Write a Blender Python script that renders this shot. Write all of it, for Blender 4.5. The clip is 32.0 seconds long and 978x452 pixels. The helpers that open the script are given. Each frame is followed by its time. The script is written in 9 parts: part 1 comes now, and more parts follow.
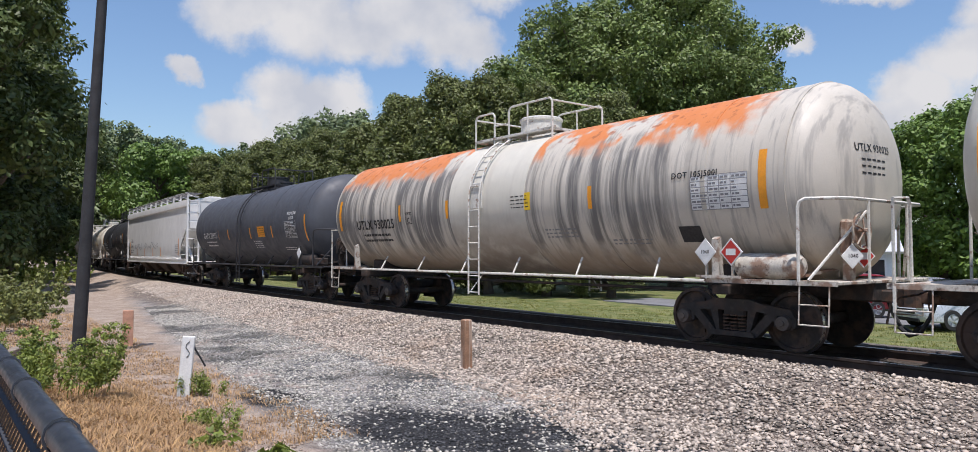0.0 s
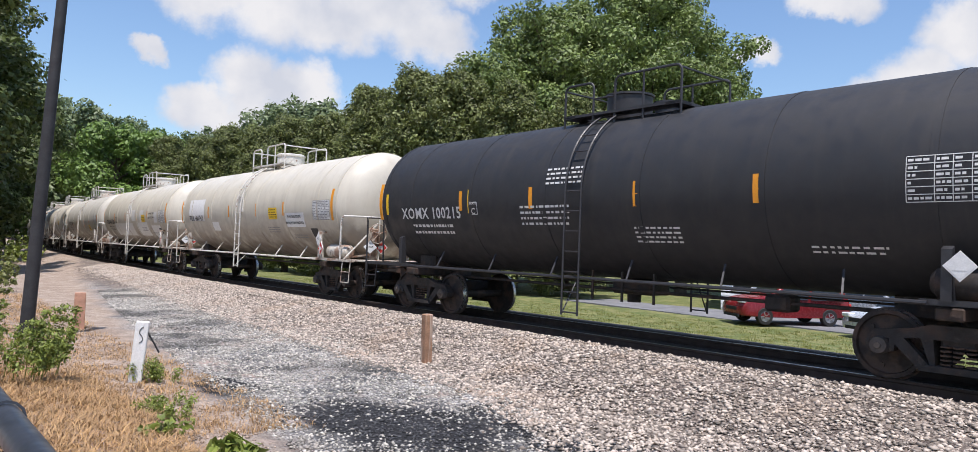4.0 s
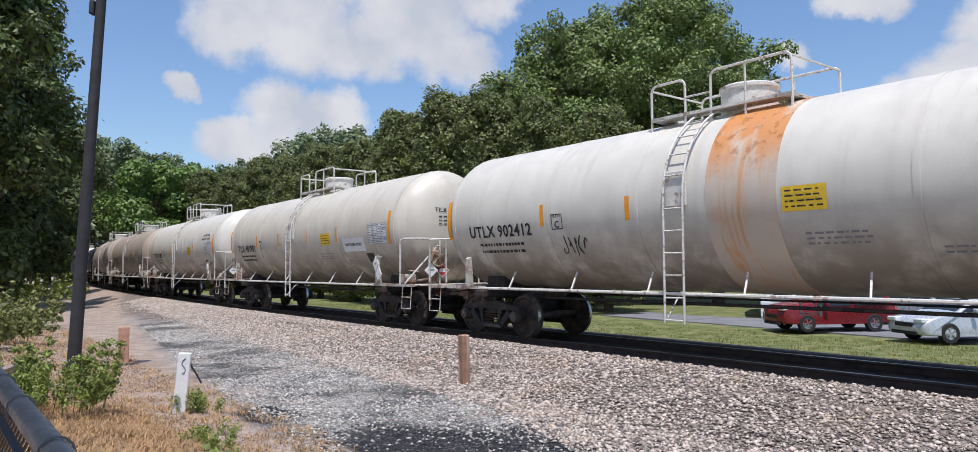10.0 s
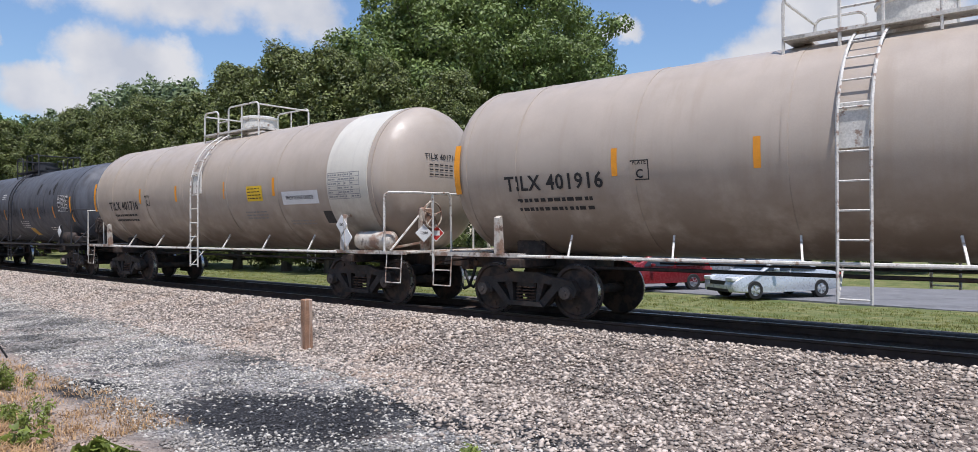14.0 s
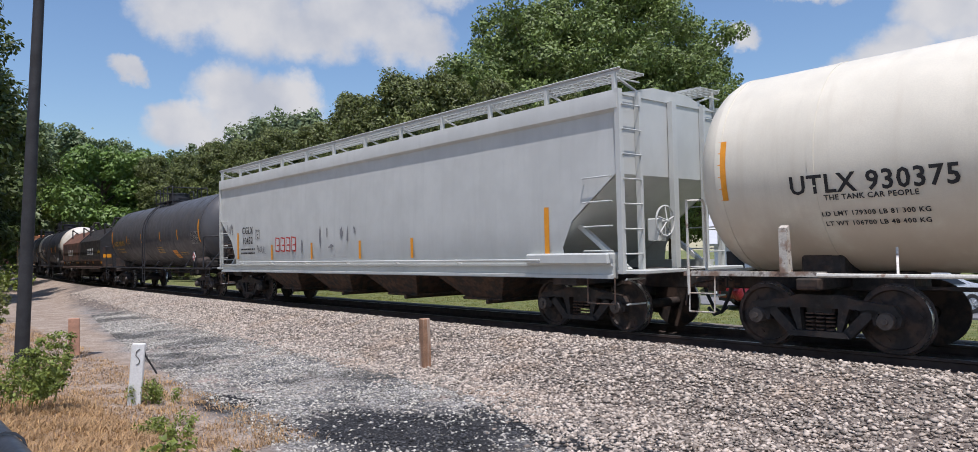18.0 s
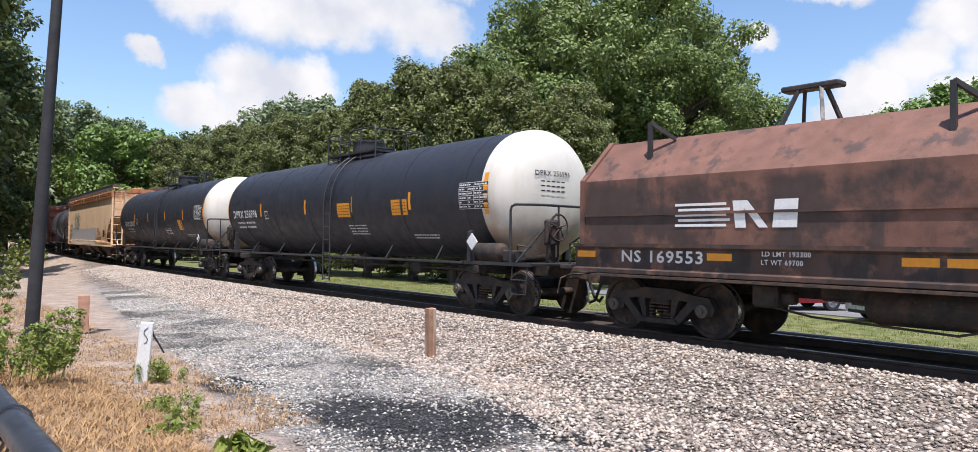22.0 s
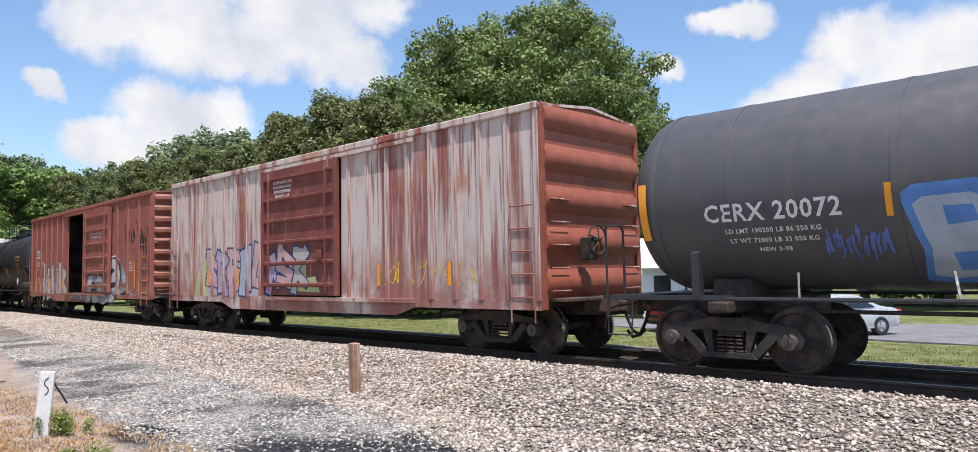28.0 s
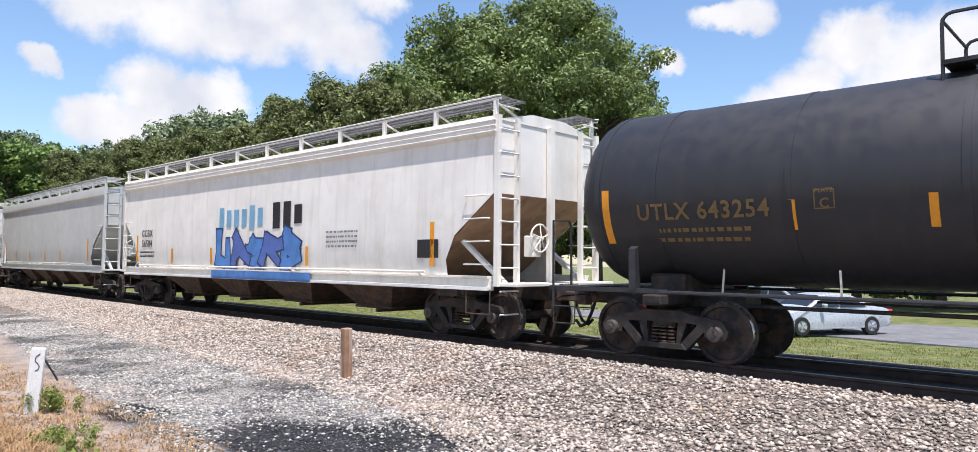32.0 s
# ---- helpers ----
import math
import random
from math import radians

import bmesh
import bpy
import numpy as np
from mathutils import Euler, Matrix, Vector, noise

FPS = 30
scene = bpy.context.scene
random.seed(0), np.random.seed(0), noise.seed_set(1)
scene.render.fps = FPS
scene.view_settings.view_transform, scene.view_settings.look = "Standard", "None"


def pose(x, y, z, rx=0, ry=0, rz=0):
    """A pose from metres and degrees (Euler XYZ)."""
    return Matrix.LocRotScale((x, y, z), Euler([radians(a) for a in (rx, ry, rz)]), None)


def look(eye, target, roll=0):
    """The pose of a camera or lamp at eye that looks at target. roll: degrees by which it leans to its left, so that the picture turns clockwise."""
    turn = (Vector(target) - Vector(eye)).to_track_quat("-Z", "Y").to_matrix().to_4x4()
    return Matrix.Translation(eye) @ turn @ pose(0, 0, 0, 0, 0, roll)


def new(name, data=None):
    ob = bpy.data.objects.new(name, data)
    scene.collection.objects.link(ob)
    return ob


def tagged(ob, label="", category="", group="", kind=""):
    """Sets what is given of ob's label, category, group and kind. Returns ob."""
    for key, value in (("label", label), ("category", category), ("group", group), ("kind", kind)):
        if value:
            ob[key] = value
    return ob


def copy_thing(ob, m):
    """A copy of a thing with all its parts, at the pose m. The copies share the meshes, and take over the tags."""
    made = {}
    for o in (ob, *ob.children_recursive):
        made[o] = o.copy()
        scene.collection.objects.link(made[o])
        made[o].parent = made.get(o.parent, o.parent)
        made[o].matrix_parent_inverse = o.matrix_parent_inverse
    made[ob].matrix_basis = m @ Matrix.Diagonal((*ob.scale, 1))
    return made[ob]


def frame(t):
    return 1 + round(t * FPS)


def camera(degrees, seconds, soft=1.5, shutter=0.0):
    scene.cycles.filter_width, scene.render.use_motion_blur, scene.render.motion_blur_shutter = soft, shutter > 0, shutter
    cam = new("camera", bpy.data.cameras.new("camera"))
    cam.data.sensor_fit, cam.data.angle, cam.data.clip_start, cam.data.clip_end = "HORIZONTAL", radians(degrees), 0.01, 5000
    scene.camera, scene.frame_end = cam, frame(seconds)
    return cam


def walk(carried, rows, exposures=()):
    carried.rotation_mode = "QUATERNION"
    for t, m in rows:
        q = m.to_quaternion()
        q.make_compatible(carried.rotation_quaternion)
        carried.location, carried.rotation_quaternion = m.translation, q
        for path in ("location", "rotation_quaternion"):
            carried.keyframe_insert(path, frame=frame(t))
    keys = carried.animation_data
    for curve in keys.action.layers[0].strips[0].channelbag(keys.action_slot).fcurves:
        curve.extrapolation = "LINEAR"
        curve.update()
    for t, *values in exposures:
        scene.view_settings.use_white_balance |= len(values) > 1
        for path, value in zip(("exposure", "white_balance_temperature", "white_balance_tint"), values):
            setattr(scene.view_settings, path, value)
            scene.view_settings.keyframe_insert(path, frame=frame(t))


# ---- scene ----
cam = camera(67.9, 32.0, soft=0.8)

# ---- camera and its walk ----
EYE = 1.49          # eye over the rail heads, which lie at z = 0
TILT = 0.0
LOOKS = [
    (0, 0.00, 2.20, 0.00), (0.5, -0.29, 2.02, -0.07), (1, -2.04, 2.20, 0.76), (1.5, -2.85, 2.13, 1.49),
    (2, -2.36, 2.42, 2.04), (2.5, -2.17, 2.63, 2.68), (4.5, -2.93, 1.00, 2.19), (5, -3.46, 0.06, 3.25),
    (5.5, -2.37, 0.80, 2.70), (6, -2.08, 1.20, 3.48), (6.5, -1.34, 2.79, 4.09), (7, -1.83, 2.36, 2.26),
    (7.5, -3.16, 1.12, -2.08), (8, 0.66, 2.51, -1.78), (8.5, -1.25, 3.02, -1.02), (9, -1.40, 2.41, 1.46),
    (9.5, -3.21, 3.77, 1.61), (10, -0.23, 3.37, -0.24), (10.5, 0.74, 3.14, -0.24), (11, 2.01, 2.98, 0.28),
    (11.5, -2.21, 2.07, 1.22), (12, -7.19, 2.72, 2.69), (12.5, -11.14, 1.92, 1.63), (13, -11.98, 1.33, 0.19),
    (13.5, -12.16, 0.31, -0.35), (15.5, -12.36, 1.58, 1.75), (16, -4.93, 1.79, 0.88), (16.5, -6.21, 0.88, 0.53),
    (17, -3.50, 0.42, -0.02), (17.5, -3.36, 1.48, -1.12), (18, -3.45, 1.98, -1.26), (18.5, -4.39, 2.87, -0.82),
    (19, -4.06, 3.23, -0.76), (19.5, -3.66, 2.82, -0.99), (20, -2.65, 2.46, -1.31), (20.5, -2.97, 2.09, -0.41),
    (21, -2.66, 1.98, -0.14), (21.5, -1.69, 1.70, 0.07), (22, -2.70, 1.36, 0.82), (22.5, -3.38, 1.71, 0.59),
    (23, -2.64, 2.24, -1.32), (23.5, -5.23, 2.66, -0.76), (24, -10.07, 2.69, -0.16), (24.5, -13.71, 4.97, -0.92),
    (25, -10.90, 3.90, -0.95), (25.5, -11.19, 3.95, -1.95), (27.5, -9.25, 4.69, -0.09), (28, -8.82, 3.73, -1.09),
    (28.5, -6.85, 4.90, -5.50), (29, -5.80, 1.36, -2.28), (29.5, -6.69, 2.30, -1.23), (30, -7.51, 1.50, -0.08),
    (30.5, -6.38, 1.49, 3.17), (31, -6.78, 1.64, 2.80), (31.5, -8.23, 2.75, 1.76), (32, -9.18, 2.87, 0.52)]
walk(cam, [(t, pose(0, 0, EYE, 90 + p + TILT, 0, y) @ pose(0, 0, 0, 0, 0, r)) for t, y, p, r in LOOKS],
     exposures=[(0, 0.05, 6590, 15), (2, 0.27, 6560, 15), (5, 0.27, 6620, 15), (6, 0.08, 6580, 15), (7, 0.02, 6450, 15), (10, 0.04, 6380, 15), (13, -0.04, 6400, 15), (16, 0.27, 6480, 15), (17, 0.16, 6590, 15), (18, -0.07, 6480, 15), (19, 0.0, 6560, 15), (20, 0.3, 6590, 15), (21, 0.47, 6680, 15), (25, 0.42, 6620, 15), (29, 0.42, 6680, 14), (32, 0.48, 6620, 15)])

# ---- the line of the track: s runs along it, away from the camera; d is the distance from it, towards the camera ----
DIST, HEAD, BEND, BEND_FROM, BEND_TO = 11.20, radians(37.99), -0.00152, 10.0, 75.0
STEP, S_LO, S_HI = 0.5, -520.0, 620.0
_s = np.arange(S_LO, S_HI + STEP, STEP)
_th = HEAD + BEND * np.clip(_s - BEND_FROM, 0, BEND_TO - BEND_FROM)
_x, _y = np.cumsum(-np.sin(_th)) * STEP, np.cumsum(np.cos(_th)) * STEP
_i0 = int(round(-S_LO / STEP))
_x += DIST * math.cos(HEAD) - _x[_i0]
_y += DIST * math.sin(HEAD) - _y[_i0]


def heading(s):
    return float(np.interp(s, _s, _th))


def on_line(s, d=0.0, z=0.0):
    """The world place at s along the track, d metres off it towards the camera, at height z."""
    th = heading(s)
    return Vector((float(np.interp(s, _s, _x)) - d * math.cos(th), float(np.interp(s, _s, _y)) - d * math.sin(th), z))


def bearing(yaw, dist, z=0.0):
    """The world place at a compass yaw (degrees to the left of +y) and level distance from the eye."""
    return Vector((-math.sin(radians(yaw)) * dist, math.cos(radians(yaw)) * dist, z))


def off_line(p):
    """(s, d) of a place, by the straight near part of the line or a search."""
    i = int(np.argmin((_x - p[0]) ** 2 + (_y - p[1]) ** 2))
    th = _th[i]
    return float(_s[i]), float((_x[i] - p[0]) * math.cos(th) + (_y[i] - p[1]) * math.sin(th))


def ground_z(d):
    return float(np.interp(d, [-400, -60, -30, -14.5, -9, -5, -3.4, -2.2, -1.5, -1.3, 1.3, 1.5, 2.1, 3.9, 6.0, 8.4, 9.8, 10.8, 14, 30, 400],
                           [-1.0, -1.0, -1.0, -1.0, -0.8, -0.55, -0.42, -0.10, -0.06, -0.15, -0.15, -0.05, -0.08, -0.50, -0.60, -0.52, -0.25, 0.0, 0.1, 0.2, 0.2]))


def ground_at(s, d):
    """The ground's height with its small unevenness."""
    p = on_line(s, d)
    return ground_z(d) + (0.05 * noise.noise(p * 0.35) + 0.018 * noise.noise(p * 1.7)) * (1.0 if abs(d) > 2.3 else 0.12)


# ---- light ----
U0, N0 = Vector((-math.sin(HEAD), math.cos(HEAD), 0)), Vector((math.cos(HEAD), math.sin(HEAD), 0))
SUN_DIR = (-0.30 * U0 - 0.20 * N0 + Vector((0, 0, 1))).normalized()
sun = new("sun", bpy.data.lights.new("sun", "SUN"))
sun.data.energy, sun.data.angle, sun.data.color = 4.6, radians(0.55), (1.0, 0.975, 0.95)
sun.matrix_world = look((0, 0, 40), Vector((0, 0, 40)) - SUN_DIR)

world = bpy.data.worlds.new("sky")
scene.world = world
world.use_nodes = True
wn, wl = world.node_tree.nodes, world.node_tree.links
wn.clear()
def wmath(op, a, b=None, c=None):
    n = wn.new("ShaderNodeMath")
    n.operation = op
    for i, v in enumerate((a, b, c)):
        if v is None:
            continue
        if isinstance(v, (int, float)):
            n.inputs[i].default_value = v
        else:
            wl.new(v, n.inputs[i])
    return n.outputs[0]


sky = wn.new("ShaderNodeTexSky")
sky.sky_type, sky.sun_disc = "NISHITA", False
sky.sun_elevation = math.asin(SUN_DIR.z)
sky.sun_rotation = math.atan2(SUN_DIR.x, SUN_DIR.y)
sky.air_density, sky.dust_density, sky.ozone_density = 1.3, 0.3, 3.0
coord = wn.new("ShaderNodeTexCoord")
sep = wn.new("ShaderNodeSeparateXYZ")
wl.new(coord.outputs["Generated"], sep.inputs[0])
n1 = wn.new("ShaderNodeTexNoise")
n1.inputs["Scale"].default_value, n1.inputs["Detail"].default_value, n1.inputs["Roughness"].default_value = 11.0, 8.0, 0.62
wl.new(coord.outputs["Generated"], n1.inputs["Vector"])
sepn = wn.new("ShaderNodeSeparateColor")
wl.new(n1.outputs["Color"], sepn.inputs[0])
DEG = 180 / math.pi
az = wmath("MULTIPLY", wmath("ARCTAN2", wmath("MULTIPLY", sep.outputs[0], -1.0), sep.outputs[1]), DEG)
el = wmath("MULTIPLY", wmath("ARCSINE", sep.outputs[2]), DEG)
azw = wmath("ADD", az, wmath("MULTIPLY", wmath("SUBTRACT", sepn.outputs[0], 0.5), 6.5))
elw = wmath("ADD", el, wmath("MULTIPLY", wmath("SUBTRACT", sepn.outputs[1], 0.5), 5.2))
# cumulus heaps: yaw, height, half-width, half-height, all in degrees
CLOUDS = [(19.0, 18.2, 4.2, 2.6), (14.5, 18.0, 5.0, 3.6), (10.0, 16.8, 4.0, 2.8), (6.0, 19.0, 5.0, 3.6), (2.6, 16.4, 3.6, 2.5), (12, 22.5, 9, 3.2), (0.5, 21, 3.5, 2.5),
          (15.6, 11.4, 3.2, 2.8), (19.3, 9.6, 3.0, 1.8), (12.0, 11.6, 2.8, 2.3), (16.0, 8.8, 5.0, 1.6), (22.6, 13.6, 1.5, 1.1), (8.5, 9.5, 2.0, 1.2),
          (-22.4, 14.9, 1.7, 1.2), (-27.6, 18.0, 3.2, 1.2), (-30.5, 11.0, 2.8, 2.2), (-33.5, 12.8, 3.0, 2.4), (-29.0, 9.3, 3.0, 1.3), (-36.5, 15.5, 3.6, 2.6), (-42, 13, 6, 4.0), (-37.5, 9.0, 6.0, 3.0), (-47, 22, 8, 3),
          (45, 16, 9, 4), (70, 20, 14, 6), (110, 18, 16, 7), (160, 20, 18, 7), (-80, 18, 14, 6), (-125, 20, 16, 7), (40, 38, 12, 6), (-20, 42, 13, 6), (-75, 45, 14, 6), (120, 45, 16, 7)]
heap = None
for a, e, ra, re in CLOUDS:
    qa = wmath("MULTIPLY", wmath("SUBTRACT", azw, a), 1.0 / ra)
    qe = wmath("MULTIPLY", wmath("SUBTRACT", elw, e), 1.0 / re)
    v = wmath("SUBTRACT", 1.0, wmath("ADD", wmath("MULTIPLY", qa, qa), wmath("MULTIPLY", qe, qe)))
    heap = v if heap is None else wmath("SMOOTH_MAX", heap, v, 0.25)
mask = wn.new("ShaderNodeMapRange")
mask.interpolation_type = "SMOOTHSTEP"
mask.inputs["From Min"].default_value, mask.inputs["From Max"].default_value = -0.32, 0.72
wl.new(heap, mask.inputs["Value"])
n2 = wn.new("ShaderNodeTexNoise")
n2.inputs["Scale"].default_value, n2.inputs["Detail"].default_value = 12.0, 6.0
wl.new(coord.outputs["Generated"], n2.inputs["Vector"])
shade = wn.new("ShaderNodeMapRange")
shade.inputs["From Min"].default_value, shade.inputs["From Max"].default_value = 0.35, 0.62
wl.new(n2.outputs["Fac"], shade.inputs["Value"])
ccol = wn.new("ShaderNodeMix")
ccol.data_type = "RGBA"
ccol.inputs[6].default_value, ccol.inputs[7].default_value = (4.5, 4.9, 5.5, 1), (6.0, 6.2, 6.35, 1)
wl.new(shade.outputs[0], ccol.inputs[0])
wmix = wn.new("ShaderNodeMix")
wmix.data_type = "RGBA"
wl.new(mask.outputs[0], wmix.inputs[0])
deep = wn.new("ShaderNodeMix")
deep.data_type, deep.blend_type = "RGBA", "MULTIPLY"
deep.inputs[0].default_value, deep.inputs[7].default_value = 1.0, (0.91, 1.02, 1.15, 1)
wl.new(sky.outputs[0], deep.inputs[6])
wl.new(deep.outputs[2], wmix.inputs[6])
wl.new(ccol.outputs[2], wmix.inputs[7])
back = wn.new("ShaderNodeBackground")
back.inputs["Strength"].default_value = 0.115
wl.new(wmix.outputs[2], back.inputs["Color"])
wout = wn.new("ShaderNodeOutputWorld")
wl.new(back.outputs[0], wout.inputs[0])


# ---- materials ----
def mat(name, base, rough=0.6, metal=0.0, var=0.12, scale=5.0, fine=0.06, fscale=70.0, bump=0.0, bscale=120.0, layers=(), island=0.0, emit=None, alpha=None):
    """A painted or natural surface: base colour varied at two scales, relief, and layers of stain and other tones
    (colour, settings).
    """
    m = bpy.data.materials.new(name)
    m.use_nodes = True
    nt = m.node_tree
    nd, ln = nt.nodes, nt.links
    bsdf = nd["Principled BSDF"]
    bsdf.inputs["Metallic"].default_value = metal
    tc = nd.new("ShaderNodeTexCoord")
    vec = tc.outputs["Object"]

    def noise_fac(sc, detail=4.0, stretch=None, rgh=0.55, warp=0.0):
        n = nd.new("ShaderNodeTexNoise")
        n.inputs["Scale"].default_value, n.inputs["Detail"].default_value, n.inputs["Roughness"].default_value = sc, detail, rgh
        n.inputs["Distortion"].default_value = warp
        if stretch:
            mp = nd.new("ShaderNodeMapping")
            mp.inputs["Scale"].default_value = stretch
            ln.new(vec, mp.inputs["Vector"])
            ln.new(mp.outputs[0], n.inputs["Vector"])
        else:
            ln.new(vec, n.inputs["Vector"])
        return n.outputs["Fac"]

    def mr(value, a, b, c=0.0, d=1.0, smooth=True):
        r = nd.new("ShaderNodeMapRange")
        r.interpolation_type = "SMOOTHSTEP" if smooth else "LINEAR"
        for k, v in zip(("From Min", "From Max", "To Min", "To Max"), (a, b, c, d)):
            r.inputs[k].default_value = v
        ln.new(value, r.inputs["Value"])
        return r.outputs[0]

    def mth(op, a, b):
        n = nd.new("ShaderNodeMath")
        n.operation = op
        for i, v in enumerate((a, b)):
            if isinstance(v, (int, float)):
                n.inputs[i].default_value = v
            else:
                ln.new(v, n.inputs[i])
        return n.outputs[0]

    def mix(fac, a, b):
        n = nd.new("ShaderNodeMix")
        n.data_type = "RGBA"
        if isinstance(fac, (int, float)):
            n.inputs[0].default_value = fac
        else:
            ln.new(fac, n.inputs[0])
        for i, v in ((6, a), (7, b)):
            if isinstance(v, tuple):
                n.inputs[i].default_value = (*v[:3], 1)
            else:
                ln.new(v, n.inputs[i])
        return n.outputs[2]

    lo = tuple(c * (1 - var) for c in base)
    hi = tuple(min(1, c * (1 + var)) for c in base)
    col = mix(mr(noise_fac(scale), 0.3, 0.7), lo, hi)
    if fine:
        col = mix(mth("MULTIPLY", mr(noise_fac(fscale, 2.0), 0.35, 0.65), fine * 4), col, tuple(c * 0.6 for c in base))
    if island:
        g = nd.new("ShaderNodeNewGeometry")
        col = mix(mr(g.outputs["Random Per Island"], 0, 1, 0, 1, False), mix(island, col, tuple(c * 0.35 for c in base)), mix(island, col, tuple(min(1, c * 1.9 + 0.02) for c in base)))
    sep = None
    rgh = None
    for lcol, st in layers:
        fac = mr(noise_fac(st.get("scale", 2.0), st.get("detail", 5.0), st.get("stretch"), st.get("rgh", 0.6), st.get("warp", 0.0)), st.get("lo", 0.5), st.get("hi", 0.6))
        for axis, key in ((0, "x"), (1, "y"), (2, "z")):
            if key in st:
                if sep is None:
                    sep = nd.new("ShaderNodeSeparateXYZ")
                    ln.new(vec, sep.inputs[0])
                wob = mth("ADD", sep.outputs[axis], mth("MULTIPLY", mth("SUBTRACT", noise_fac(st.get("wscale", 3.0), 4.0), 0.5), st.get("wob", 0.6)))
                a, b = st[key][:2]
                w = mr(wob, a, b)
                if len(st[key]) == 4:
                    w = mth("MULTIPLY", w, mr(wob, st[key][2], st[key][3], 1, 0))
                fac = mth("MULTIPLY", fac, w)
        col = mix(mth("MULTIPLY", fac, st.get("amt", 1.0)), col, lcol)
    ln.new(col, bsdf.inputs["Base Color"])
    ln.new(mr(noise_fac(scale * 2.3), 0.3, 0.7, max(0.02, rough - 0.1), min(1, rough + 0.1)), bsdf.inputs["Roughness"])
    if bump:
        bp = nd.new("ShaderNodeBump")
        bp.inputs["Strength"].default_value, bp.inputs["Distance"].default_value = 1.0, bump
        ln.new(noise_fac(bscale, 5.0), bp.inputs["Height"])
        ln.new(bp.outputs[0], bsdf.inputs["Normal"])
    if emit:
        bsdf.inputs["Emission Color"].default_value, bsdf.inputs["Emission Strength"].default_value = (*emit[:3], 1), emit[3]
    return m


# ---- geometry ----
class G:
    """Collects vertices and faces for one mesh."""

    def __init__(self):
        self.v, self.f, self.mi, self.cur = [], [], [], 0

    def add(self, vs, fs):
        n = len(self.v)
        self.v.extend(tuple(p) for p in vs)
        self.f.extend(tuple(i + n for i in f) for f in fs)
        self.mi.extend([self.cur] * len(fs))
        return self

    def box(self, x0, x1, y0, y1, z0, z1, bev=0.0):
        x0, x1, y0, y1, z0, z1 = min(x0, x1), max(x0, x1), min(y0, y1), max(y0, y1), min(z0, z1), max(z0, z1)
        if bev <= 0:
            vs = [(x, y, z) for x in (x0, x1) for y in (y0, y1) for z in (z0, z1)]
            return self.add(vs, [(0, 1, 3, 2), (4, 6, 7, 5), (0, 4, 5, 1), (2, 3, 7, 6), (0, 2, 6, 4), (1, 5, 7, 3)])
        b = min(bev, (x1 - x0) / 2.01, (y1 - y0) / 2.01, (z1 - z0) / 2.01)
        vs, ids = [], {}
        for i, x in enumerate((x0, x1)):
            for j, y in enumerate((y0, y1)):
                for k, z in enumerate((z0, z1)):
                    ix, iy, iz = x + b * (1 - 2 * i), y + b * (1 - 2 * j), z + b * (1 - 2 * k)
                    for a, p in enumerate(((x, iy, iz), (ix, y, iz), (ix, iy, z))):
                        ids[i, j, k, a] = len(vs)
                        vs.append(p)
        fs = []
        for i in (0, 1):
            fs.append([ids[i, j, k, 0] for j, k in ((0, 0), (0, 1), (1, 1), (1, 0))][::1 if i == 0 else -1])
            fs.append([ids[j, i, k, 1] for j, k in ((0, 0), (1, 0), (1, 1), (0, 1))][::1 if i == 0 else -1])
            fs.append([ids[j, k, i, 2] for j, k in ((0, 0), (0, 1), (1, 1), (1, 0))][::1 if i == 0 else -1])
        for i in (0, 1):
            for j in (0, 1):
                fs.append([ids[i, j, 0, 0], ids[i, j, 1, 0], ids[i, j, 1, 1], ids[i, j, 0, 1]])
                fs.append([ids[i, 0, j, 0], ids[i, 1, j, 0], ids[i, 1, j, 2], ids[i, 0, j, 2]])
                fs.append([ids[0, i, j, 1], ids[1, i, j, 1], ids[1, i, j, 2], ids[0, i, j, 2]])
                for k in (0, 1):
                    fs.append([ids[i, j, k, 0], ids[i, j, k, 1], ids[i, j, k, 2]])
        return self.add(vs, fs)

    def tube(self, pts, r, n=6, caps=True):
        pts = [Vector(p) for p in pts]
        rings, up = [], None
        for i, p in enumerate(pts):
            a = (pts[i] - pts[i - 1]).normalized() if i else None
            b = (pts[i + 1] - pts[i]).normalized() if i < len(pts) - 1 else None
            t = ((a or b) + (b or a)).normalized() if (a and b) else (a or b)
            ref = up if up is not None and abs(up.dot(t)) < 0.95 else (Vector((0, 0, 1)) if abs(t.z) < 0.9 else Vector((1, 0, 0)))
            e1 = (ref - t * ref.dot(t)).normalized()
            up = e1
            e2 = t.cross(e1)
            rr = r[i] if isinstance(r, (list, tuple)) else r
            rings.append([p + (e1 * math.cos(2 * math.pi * k / n) + e2 * math.sin(2 * math.pi * k / n)) * rr for k in range(n)])
        vs = [p for ring in rings for p in ring]
        fs = [(i * n + k, i * n + (k + 1) % n, (i + 1) * n + (k + 1) % n, (i + 1) * n + k) for i in range(len(pts) - 1) for k in range(n)]
        if caps:
            fs += [tuple(range(n))[::-1], tuple((len(pts) - 1) * n + k for k in range(n))]
        return self.add(vs, fs)

